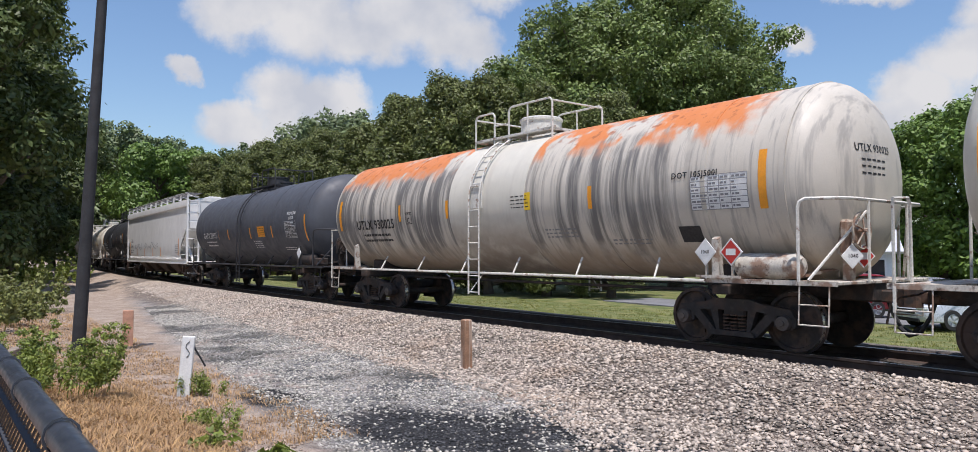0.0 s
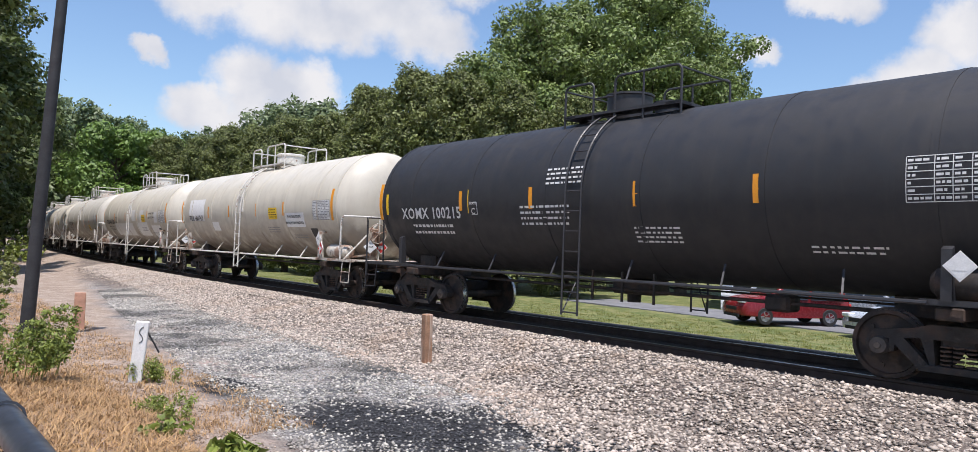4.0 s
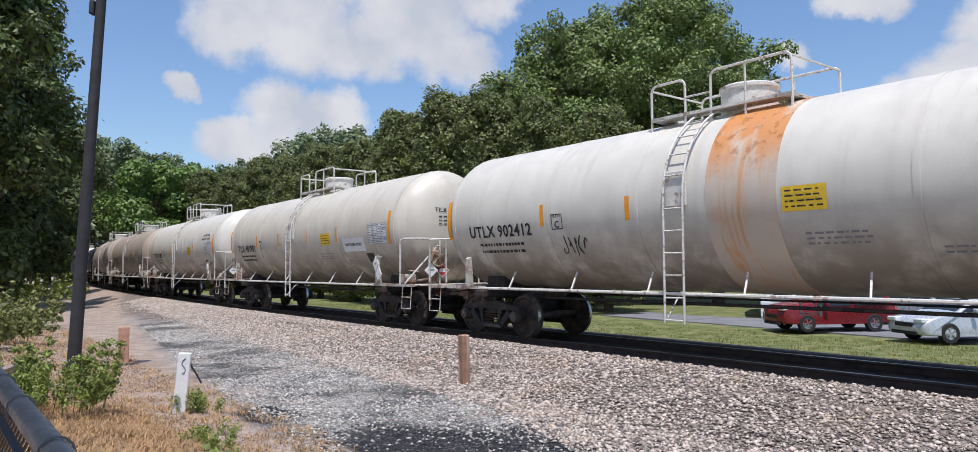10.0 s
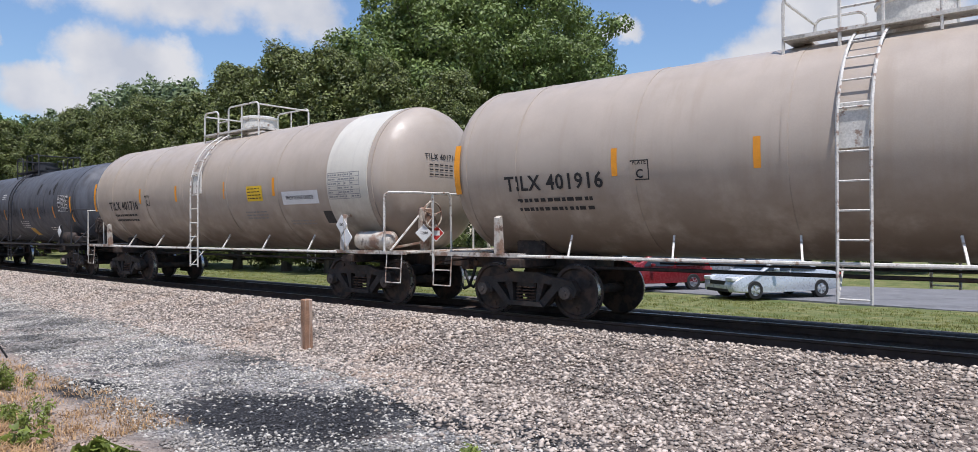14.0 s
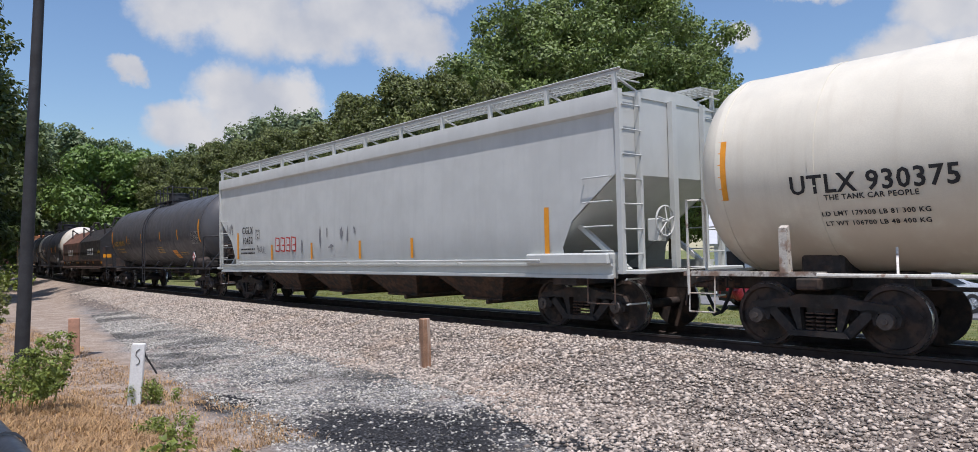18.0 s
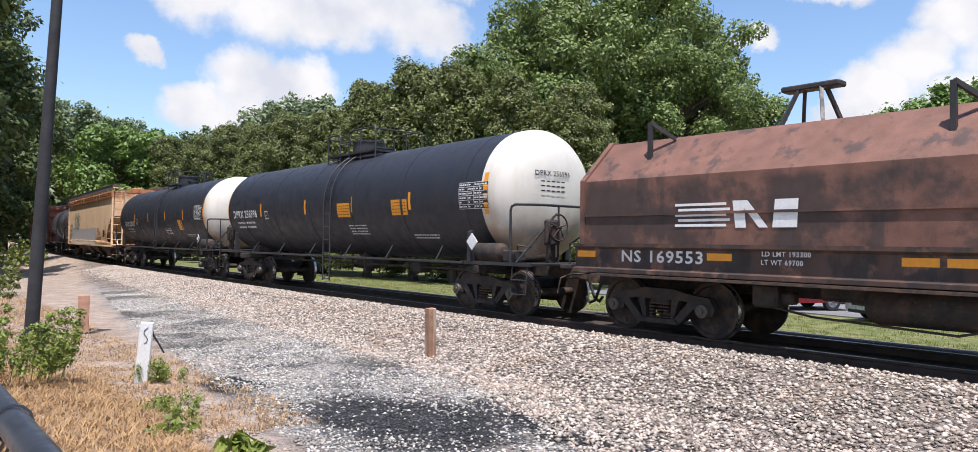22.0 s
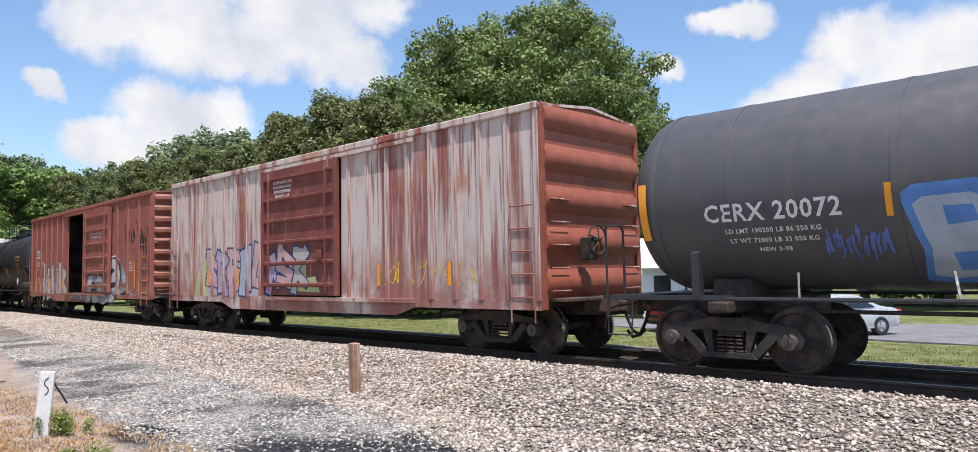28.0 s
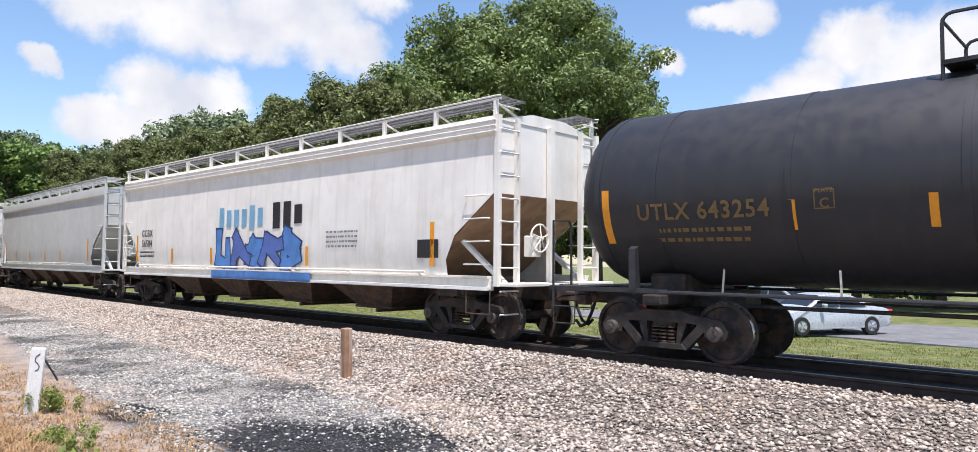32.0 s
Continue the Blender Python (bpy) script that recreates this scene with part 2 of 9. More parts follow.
    def bar(self, p0, p1, w=0.05, h=0.05):
        """A rectangular bar from p0 to p1."""
        p0, p1 = Vector(p0), Vector(p1)
        t = (p1 - p0).normalized()
        ref = Vector((0, 0, 1)) if abs(t.z) < 0.9 else Vector((1, 0, 0))
        a = t.cross(ref).normalized() * w / 2
        b = a.cross(t).normalized() * h / 2
        vs = [p + sa * a + sb * b for p in (p0, p1) for sa, sb in ((-1, -1), (1, -1), (1, 1), (-1, 1))]
        return self.add(vs, [(3, 2, 1, 0), (4, 5, 6, 7), (0, 1, 5, 4), (1, 2, 6, 5), (2, 3, 7, 6), (3, 0, 4, 7)])

    def lathe(self, prof, n=32, axis="x", at=(0, 0, 0), a0=0.0, a1=2 * math.pi):
        """prof: (along, radius) rows, turned round the axis."""
        full = abs(a1 - a0 - 2 * math.pi) < 1e-6
        m = n if full else n + 1
        vs = []
        for u, r in prof:
            for k in range(m):
                a = a0 + (a1 - a0) * k / n
                c, s = math.cos(a) * r, math.sin(a) * r
                p = (u, c, s) if axis == "x" else (s, u, c) if axis == "y" else (c, s, u)
                vs.append((p[0] + at[0], p[1] + at[1], p[2] + at[2]))
        fs = []
        for i in range(len(prof) - 1):
            for k in range(n):
                k2 = (k + 1) % m
                fs.append((i * m + k, i * m + k2, (i + 1) * m + k2, (i + 1) * m + k))
        return self.add(vs, fs)

    def prism(self, poly, axis, a, b):
        """A polygon (two coordinates) drawn out along an axis from a to b."""
        def p3(q, w):
            return (w, q[0], q[1]) if axis == "x" else (q[0], w, q[1]) if axis == "y" else (q[0], q[1], w)
        n = len(poly)
        vs = [p3(q, a) for q in poly] + [p3(q, b) for q in poly]
        fs = [tuple(range(n))[::-1], tuple(range(n, 2 * n))] + [(i, (i + 1) % n, n + (i + 1) % n, n + i) for i in range(n)]
        return self.add(vs, fs)

    def mesh(self, name, mats, sharp=35):
        me = bpy.data.meshes.new(name)
        me.from_pydata(self.v, [], self.f)
        for m in mats if isinstance(mats, (list, tuple)) else [mats]:
            me.materials.append(m)
        if any(self.mi):
            me.polygons.foreach_set("material_index", self.mi)
        bm = bmesh.new()
        bm.from_mesh(me)
        bmesh.ops.recalc_face_normals(bm, faces=bm.faces)
        bm.to_mesh(me)
        bm.free()
        me.shade_smooth()
        me.set_sharp_from_angle(angle=radians(sharp))
        return me


CACHE = {}


def cached(key, make):
    if key not in CACHE:
        CACHE[key] = make()
    return CACHE[key]


def part(name, me, parent=None, m=None, label="", material=None):
    """Links a mesh as one object under a thing or a part."""
    ob = new(name, me)
    if parent is not None:
        ob.parent = parent
    if m is not None:
        ob.matrix_basis = m
    if material is not None:
        ob.material_slots[0].link = "OBJECT"
        ob.material_slots[0].material = material
    return tagged(ob, label)


def thing(name, label, category, m=None, group="", kind="", data=None):
    ob = new(name, data)
    if m is not None:
        ob.matrix_basis = m
    return tagged(ob, label, category, group, kind)


def lettering(text, size):
    """Flat outlines of a line of text, centred: vertices (u to the right, v up) and faces."""
    def make():
        cu = bpy.data.curves.new("lettering", "FONT")
        cu.body, cu.size, cu.align_x, cu.align_y = text, 1.0, "CENTER", "CENTER"
        cu.resolution_u, cu.offset, cu.space_character = 2, 0.02, 1.1
        ob = bpy.data.objects.new("lettering", cu)
        scene.collection.objects.link(ob)
        dg = bpy.context.evaluated_depsgraph_get()
        me = bpy.data.meshes.new_from_object(ob.evaluated_get(dg))
        vs, fs = [(v.co.x, v.co.y) for v in me.vertices], [tuple(p.vertices) for p in me.polygons]
        bpy.data.objects.remove(ob)
        bpy.data.curves.remove(cu)
        bpy.data.meshes.remove(me)
        return vs, fs
    vs, fs = cached(("text", text), make)
    return [(x * size * 0.9, y * size * 0.92) for x, y in vs], fs


# ---- what the cars share ----
STEEL_DARK = mat("dark_steel", (0.034, 0.029, 0.027), 0.8, 0.05, 0.3, 6, 0.1, 60, 0.004, 60, [((0.092, 0.054, 0.039), dict(scale=3.5, lo=0.45, hi=0.65, amt=0.55)), ((0.14, 0.10, 0.08), dict(scale=9, lo=0.58, hi=0.70, amt=0.35))])
STEEL_RUST = mat("rusty_steel", (0.11, 0.065, 0.045), 0.85, 0.1, 0.3, 7, 0.1, 60, 0.004, 60, [((0.05, 0.04, 0.035), dict(scale=6, lo=0.45, hi=0.6))])
WHEEL_STEEL = mat("wheel_steel", (0.036, 0.027, 0.024), 0.75, 0.05, 0.25, 8, 0.1, 60, 0, 0, [((0.10, 0.06, 0.043), dict(scale=4, lo=0.45, hi=0.62, amt=0.7))])
TREAD = mat("polished_tread", (0.5, 0.48, 0.46), 0.3, 0.9, 0.1, 8)
GREASE = mat("bearing_cap", (0.09, 0.075, 0.068), 0.55, 0.3, 0.2, 20)
ORANGE = mat("orange_reflector", (0.85, 0.33, 0.02), 0.45, 0, 0.06, 12, 0.05, 80)
YELLOW = mat("yellow_decal", (0.85, 0.55, 0.03), 0.5, 0, 0.06, 12)
WHITE = mat("white_decal", (0.78, 0.78, 0.76), 0.55, 0, 0.05, 12)
BLACK = mat("black_stencil", (0.02, 0.02, 0.022), 0.6, 0, 0.1, 12)
GREY_INK = mat("grey_stencil", (0.22, 0.22, 0.23), 0.6, 0, 0.1, 12)
WHITE_INK = mat("white_stencil", (0.72, 0.72, 0.7), 0.6, 0, 0.08, 12)
OCHRE_INK = mat("ochre_stencil", (0.62, 0.36, 0.06), 0.6, 0, 0.08, 12)
OCHRE_DULL = mat("faded_ochre_stencil", (0.20, 0.125, 0.045), 0.6, 0, 0.1, 12)
RED = mat("red_decal", (0.55, 0.04, 0.03), 0.5, 0, 0.06, 12)
RAIL_WHITE = mat("worn_white_rail", (0.66, 0.64, 0.58), 0.6, 0, 0.1, 9, 0.1, 40, 0, 0, [((0.22, 0.12, 0.07), dict(scale=7, lo=0.56, hi=0.66, amt=0.8))])
P_GEAR = mat("rust_stained_brake_gear", (0.42, 0.36, 0.29), 0.75, 0, 0.15, 8, 0.1, 40, 0, 0, [((0.20, 0.10, 0.06), dict(scale=5, lo=0.42, hi=0.58, amt=0.85))])
RAIL_BLACK = mat("black_rail_paint", (0.03, 0.03, 0.034), 0.5, 0, 0.2, 9)

WHEEL_R, BASE = 0.46, 1.778


def make_wheelset():
    g = G()
    g.tube([(0, -1.08, 0), (0, 1.08, 0)], 0.085, 12)
    for sy in (-1, 1):
        g.cur = 0
        prof = [(0.69, 0.1), (0.70, 0.30), (0.685, 0.40), (0.685, 0.485), (0.715, 0.488), (0.722, 0.462)]
        rim = [(0.722, 0.462), (0.815, 0.455)]
        out = [(0.815, 0.455), (0.82, 0.40), (0.775, 0.385), (0.76, 0.26), (0.80, 0.14), (0.80, 0.05)]
        g.lathe([(u * sy, r) for u, r in prof], 28, "y")
        g.cur = 1
        g.lathe([(u * sy, r) for u, r in rim], 28, "y")
        g.cur = 0
        g.lathe([(u * sy, r) for u, r in out], 28, "y")
        # web openings, so that the turning shows
        for k in range(3):
            a = 2 * math.pi * k / 3
            g.box(math.cos(a) * 0.3 - 0.03, math.cos(a) * 0.3 + 0.03, sy * 0.765, sy * 0.785, math.sin(a) * 0.3 - 0.03, math.sin(a) * 0.3 + 0.03)
    return g.mesh("wheelset", [WHEEL_STEEL, TREAD])


def make_sideframe():
    """A cast side frame at y = 0, outer face towards +y: top chord, sloped tension members, window, spring nest."""
    g = G()
    t = 0.07
    g.prism([(-1.08, 0.50), (-0.98, 0.66), (-0.5, 0.72), (-0.3, 0.78), (0.3, 0.78), (0.5, 0.72), (0.98, 0.66), (1.08, 0.50), (0.86, 0.55), (0.42, 0.60), (-0.42, 0.60), (-0.86, 0.55)], "y", -t, t)
    for s in (-1, 1):
        g.prism([(s * 0.80, 0.58), (s * 0.62, 0.60), (s * 0.30, 0.26), (s * 0.42, 0.20)], "y", -t, t)
        g.prism([(s * 0.30, 0.26), (s * 0.42, 0.62), (s * 0.27, 0.62), (s * 0.24, 0.26)], "y", -t * 0.8, t * 0.8)
        g.prism([(s * 1.08, 0.50), (s * 1.05, 0.40), (s * 0.99, 0.36), (s * 1.02, 0.55)], "y", -t, t)
        g.prism([(s * 0.72, 0.40), (s * 0.70, 0.57), (s * 0.78, 0.57), (s * 0.78, 0.40)], "y", -t, t)
    g.prism([(-0.42, 0.20), (0.42, 0.20), (0.36, 0.28), (-0.36, 0.28)], "y", -0.12, 0.12)
    return g.mesh("side_frame", STEEL_DARK)


def make_spring():
    g = G()
    for k in range(5):
        g.lathe([(0.285 + k * 0.055, 0.03), (0.29 + k * 0.055, 0.065), (0.31 + k * 0.055, 0.065), (0.315 + k * 0.055, 0.03)], 10, "z")
    return g.mesh("spring", STEEL_RUST)


def make_cap():
    g = G()
    g.lathe([(-0.12, 0.12), (0.06, 0.12), (0.085, 0.105), (0.09, 0.045), (0.11, 0.04), (0.11, 0.0)], 14, "y")
    return g.mesh("bearing_cap", GREASE)


def make_truck():
    g = G()
    g.box(-0.2, 0.2, -1.02, 1.02, 0.50, 0.72, 0.03)
    g.lathe([(0.70, 0.24), (0.80, 0.24), (0.80, 0.0)], 16, "z")
    for s in (-1, 1):
        g.box(s * 0.40, s * 0.50, -0.85, 0.85, 0.36, 0.46, 0.02)
        for y in (-0.76, 0.76):
            g.box(s * 0.30, s * 0.44, y - 0.06, y + 0.06, 0.28, 0.56)
        g.tube([(s * 0.45, -0.2, 0.4), (s * 0.1, 0, 0.36), (-s * 0.45, 0.2, 0.4)], 0.02, 5)
    return g.mesh("truck", STEEL_DARK)


def make_coupler():
    g = G()
    g.box(-0.75, 0.0, -0.09, 0.09, 0.78, 0.96, 0.02)
    g.prism([(-0.02, -0.14), (0.14, -0.15), (0.2, -0.05), (0.1, 0.0), (0.12, 0.1), (0.02, 0.14), (-0.1, 0.1)], "z", 0.73, 1.0)
    return g.mesh("coupler", STEEL_RUST)


def make_hose():
    g = G()
    g.tube([(-0.35, 0.3, 0.85), (-0.28, 0.32, 0.62), (-0.14, 0.28, 0.40), (0.04, 0.22, 0.34), (0.18, 0.16, 0.44)], 0.030, 7)
    return g.mesh("brake_hose", BLACK)


def add_running_gear(car, half, inset=2.2):
    """Trucks with wheels, couplers and hoses. half: half the length over the couplers."""
    wheels = []
    for e in (-1, 1):
        tr = part("truck", cached("truck", make_truck), car, pose(e * (half - inset), 0, 0), "dark cast freight truck with rusty springs")
        for sy in (-1, 1):
            part("side_frame", cached("sideframe", make_sideframe), tr, pose(0, sy * 1.0, 0))
            for k in (-1, 0, 1):
                part("spring", cached("spring", make_spring), tr, pose(k * 0.14, sy * 1.0, 0))
            for sx in (-1, 1):
                part("bearing_cap", cached("cap", make_cap), tr, pose(sx * BASE / 2, sy * 1.06, WHEEL_R, 0, 0, 0 if sy > 0 else 180))
        for sx in (-1, 1):
            w = part("wheelset", cached("wheelset", make_wheelset), tr)
            w.matrix_parent_inverse = pose(sx * BASE / 2, 0, WHEEL_R)
            wheels.append(w)
        part("coupler", cached("coupler", make_coupler), car, pose(e * half, 0, 0, 0, 0, 0 if e > 0 else 180), "rusty knuckle coupler")
        part("uncoupling_lever", cached("lever", make_lever), car, pose(e * (half - 0.28), 0, 0, 0, 0, 0 if e > 0 else 180))
        part("angle_cock", cached("cock", make_cock), car, pose(e * (half - 0.1), 0, 0, 0, 0, 0 if e > 0 else 180))
        part("brake_hose", cached("hose", make_hose), car, pose(e * (half - 0.1), 0, 0, 0, 0, 0 if e > 0 else 180))
    return wheels


def make_lever():
    """Uncoupling lever along the end, its handle cranked down at the near corner."""
    g = G()
    g.tube([(0.0, 0.12, 0.98), (-0.04, 0.5, 0.94), (-0.06, 1.15, 0.92), (-0.02, 1.32, 0.86), (0.02, 1.36, 0.58)], 0.016, 5)
    return g.mesh("uncoupling_lever", STEEL_RUST)


def make_cock():
    g = G()
    g.tube([(-0.5, 0.3, 0.86), (-0.3, 0.3, 0.86)], 0.03, 7)
    g.box(-0.42, -0.30, 0.25, 0.35, 0.80, 0.93, 0.02)
    g.tube([(-0.36, 0.3, 0.93), (-0.36, 0.42, 0.99)], 0.012, 5)
    return g.mesh("angle_cock", STEEL_RUST)


class Side:
    """Lays flat marks on a car's near side. put(x, z) gives the place and the three axes there."""

    def __init__(self, r=None, zc=0.0, y=1.5, skin=0.006):
        self.r, self.zc, self.y, self.skin = r, zc, y, skin

    def place(self, x, h, extra=0.0):
        """x along the car, h height measured along the skin from the tank's centre line (or height over rail on flat sides)."""
        if self.r:
            a = h / self.r
            rr = self.r + self.skin + extra
            return (x, rr * math.cos(a), self.zc + rr * math.sin(a))
        return (x, self.y + self.skin + extra, h)


def mark_text(side, car, text, x, h, size, material, wide=1.0, name="stencil"):
    vs, fs = lettering(text, size)
    g = G()
    g.add([side.place(x - u * wide, h + v, 0.005) for u, v in vs], fs)
    return tagged(part(name, g.mesh(name, material), car), kind="stuff")


def mark_rect(side, car, x, h, w, t, material, name="decal", cols=None, extra=0.0, slant=0.0):
    """A rectangle on the side: cols splits it so that it bends with the tank."""
    g = G()
    n = max(1, int(t / 0.15)) if side.r else 1
    vs, fs = [], []
    for k in range(n + 1):
        v = -t / 2 + t * k / n
        vs += [side.place(x + w / 2 + slant * v, h + v, extra), side.place(x - w / 2 + slant * v, h + v, extra)]
    fs = [(2 * k, 2 * k + 1, 2 * k + 3, 2 * k + 2) for k in range(n)]
    g.add(vs, fs)
    return part(name, g.mesh(name, material), car)


def mark_lines(side, car, x, h, w, rows, gap, material, name="stencil", fill=0.40, seed=1):
    """Rows of short bars, for small lettering that cannot be read."""
    rnd = random.Random(seed)
    g = G()
    for k in range(rows):
        u = -w / 2
        while u < w / 2 - 0.03:
            l = rnd.uniform(0.04, 0.13)
            l = min(l, w / 2 - u)
            z = h - k * gap
            t = gap * fill / 2
            g.add([side.place(x - u, z - t), side.place(x - u - l, z - t), side.place(x - u - l, z + t), side.place(x - u, z + t)], [(0, 1, 2, 3)])
            u += l + rnd.uniform(0.02, 0.05)
    return tagged(part(name, g.mesh(name, material), car), kind="stuff")


def mark_table(side, car, x, h, w, t, frame_mat, ink, seed=3):
    """A ruled data panel: thin lines round and between rows of small marks."""
    mark_rect(side, car, x, h, w, t, frame_mat, "data_panel")
    rnd = random.Random(seed)
    g = G()

    def quad(u0, u1, z0, z1):
        g.add([side.place(x - u0, z0, 0.004), side.place(x - u1, z0, 0.004), side.place(x - u1, z1, 0.004), side.place(x - u0, z1, 0.004)], [(0, 1, 2, 3)])

    rows = max(4, int(t / 0.085))
    for k in range(rows + 1):
        z = h + t / 2 - k * t / rows
        quad(-w / 2, w / 2, z - 0.005, z + 0.005)
    cols = [-w / 2, -w / 2 + 0.32 * w, -w / 2 + 0.52 * w, -w / 2 + 0.72 * w, w / 2]
    for c in cols:
        for k in range(rows):
            z = h + t / 2 - k * t / rows
            quad(c - 0.005, c + 0.005, z - t / rows + 0.006, z - 0.006)
    for k in range(rows):
        z = h + t / 2 - (k + 0.5) * t / rows
        q = t / rows * 0.17
        for a, b in zip(cols, cols[1:]):
            u = a + 0.02
            while u < b - 0.05:
                l = min(rnd.uniform(0.03, 0.08), b - 0.015 - u)
                quad(u, u + l, z - q, z + q)
                u += l + 0.018
                if rnd.random() < 0.25:
                    break
    return tagged(part("lettering", g.mesh("lettering", ink), car), kind="stuff")


def mark_poly(side, car, pts, material, extra=0.0, name="graffiti"):
    """A filled outline on the side; pts are (x, h)."""
    g = G()
    if side.r:
        # cut into strips, so that it bends with the tank
        bm = bmesh.new()
        bm.faces.new([bm.verts.new((x, h, 0)) for x, h in pts])
        hs = [h for x, h in pts]
        for k in range(int(min(hs) / 0.12) - 1, int(max(hs) / 0.12) + 2):
            bmesh.ops.bisect_plane(bm, geom=bm.verts[:] + bm.edges[:] + bm.faces[:], plane_co=(0, k * 0.12, 0), plane_no=(0, 1, 0))
        bm.verts.index_update()
        g.add([side.place(v.co.x, v.co.y, extra) for v in bm.verts], [tuple(v.index for v in f.verts) for f in bm.faces])
        bm.free()
    else:
        g.add([side.place(x, h, extra) for x, h in pts], [tuple(range(len(pts)))])
    return part(name, g.mesh(name, material), car)


def blob_outline(rnd, x, h, w, t, n=14, rough=0.22):
    return [(x + w / 2 * math.cos(a) * (1 + rough * rnd.uniform(-1, 1)), h + t / 2 * math.copysign(abs(math.sin(a)) ** 0.7, math.sin(a)) * (1 + rough * rnd.uniform(-1, 1)))
            for a in [2 * math.pi * k / n for k in range(n)]]


def graffiti(side, car, x0, x1, h0, h1, fills, edge, letters, seed, rough=0.22):
    """A row of fat rounded letter-like shapes with dark edges, lighter fills and inner counters."""
    rnd = random.Random(seed)
    w = (x1 - x0) / letters
    for k in range(letters):
        x, h = x0 + w * (k + 0.5), (h0 + h1) / 2 + rnd.uniform(-0.06, 0.06)
        r1 = random.Random(seed * 31 + k)
        r2 = random.Random(seed * 31 + k)
        mark_poly(side, car, blob_outline(r1, x, h, abs(w) * 1.28, (h1 - h0) * 1.05, 16, rough), edge, 0.001 + 0.0004 * k)
        mark_poly(side, car, blob_outline(r2, x, h, abs(w) * 1.06, (h1 - h0) * 0.90, 16, rough), fills[k % len(fills)], 0.005 + 0.0004 * k)
        mark_poly(side, car, blob_outline(rnd, x + rnd.uniform(-0.1, 0.1) * w, h + rnd.uniform(-0.1, 0.15), abs(w) * 0.30, (h1 - h0) * 0.26, 9, 0.3), edge, 0.009 + 0.0004 * k)
        mark_poly(side, car, blob_outline(rnd, x + 0.3 * w, h - 0.28 * (h1 - h0), abs(w) * 0.16, (h1 - h0) * 0.42, 9, 0.3), edge, 0.0095 + 0.0004 * k)


def wild(side, car, x0, x1, h0, h1, fills, edge, letters, seed, shine=None, bold=0.36):
    """Angular interlocked sprayed letters: fat crossing strokes, each edged in a darker paint."""
    rnd = random.Random(seed)
    w = (x1 - x0) / letters
    t = h1 - h0
    sets = ([(0.1, 0.0), (0.2, 1.0), (0.5, 0.4), (0.8, 1.0), (0.9, 0.0)], [(0.9, 0.9), (0.15, 0.95), (0.2, 0.5), (0.8, 0.5), (0.2, 0.5), (0.15, 0.05), (0.95, 0.0)],
            [(0.15, 0.0), (0.2, 1.0), (0.85, 0.8), (0.25, 0.45), (0.9, 0.0)], [(0.9, 0.85), (0.3, 1.0), (0.1, 0.5), (0.8, 0.45), (0.75, 0.05), (0.1, 0.1)],
            [(0.05, 0.0), (0.5, 1.0), (0.95, 0.0), (0.7, 0.4), (0.25, 0.35)], [(0.2, 1.0), (0.15, 0.1), (0.9, 0.0), (0.85, 0.7)])

    def stroke(pts, wide, material, extra):
        g = G()
        for (xa, ha), (xb, hb) in zip(pts, pts[1:]):
            l = math.hypot(xb - xa, hb - ha) + 1e-6
            ux, uh = (xb - xa) / l * wide / 2, (hb - ha) / l * wide / 2
            q = [(xa - ux - uh, ha - uh + ux), (xb + ux - uh * 0.6, hb + uh + ux * 0.6), (xb + ux + uh * 0.6, hb + uh - ux * 0.6), (xa - ux + uh, ha - uh - ux)]
            n = max(1, int(l / 0.2)) if side.r else 1
            for k in range(n):
                a, b = k / n, (k + 1) / n
                c = [tuple(q[0][i] + (q[1][i] - q[0][i]) * a for i in (0, 1)), tuple(q[0][i] + (q[1][i] - q[0][i]) * b for i in (0, 1)),
                     tuple(q[3][i] + (q[2][i] - q[3][i]) * b for i in (0, 1)), tuple(q[3][i] + (q[2][i] - q[3][i]) * a for i in (0, 1))]
                g.add([side.place(x, h, extra) for x, h in c], [(0, 1, 2, 3)])
            extra += 0.00025
        return tagged(part("graffiti", g.mesh("graffiti", material), car), kind="stuff")

    for k in range(letters):
        shape = sets[(k * 5 + seed) % len(sets)]
        lean = rnd.uniform(-0.15, 0.15)
        pts = [(x0 + w * (k + 0.05 + 0.9 * u + lean * (v - 0.5)) + rnd.uniform(-0.14, 0.14) * abs(w), h0 + t * (0.16 + 0.70 * v) + rnd.uniform(-0.13, 0.13) * t) for u, v in shape]
        fat = min(abs(w), t) * bold * rnd.uniform(0.9, 1.1)
        lift = 0.001 + 0.0045 * (k % 2)
        stroke(pts, fat + 0.10, edge, lift)
        stroke(pts, fat, fills[k % len(fills)], lift + 0.002)
        if shine:
            stroke([(x + 0.25 * fat * (1 if w < 0 else -1), h + 0.25 * fat) for x, h in pts[:3]], 0.035, shine, lift + 0.0042)


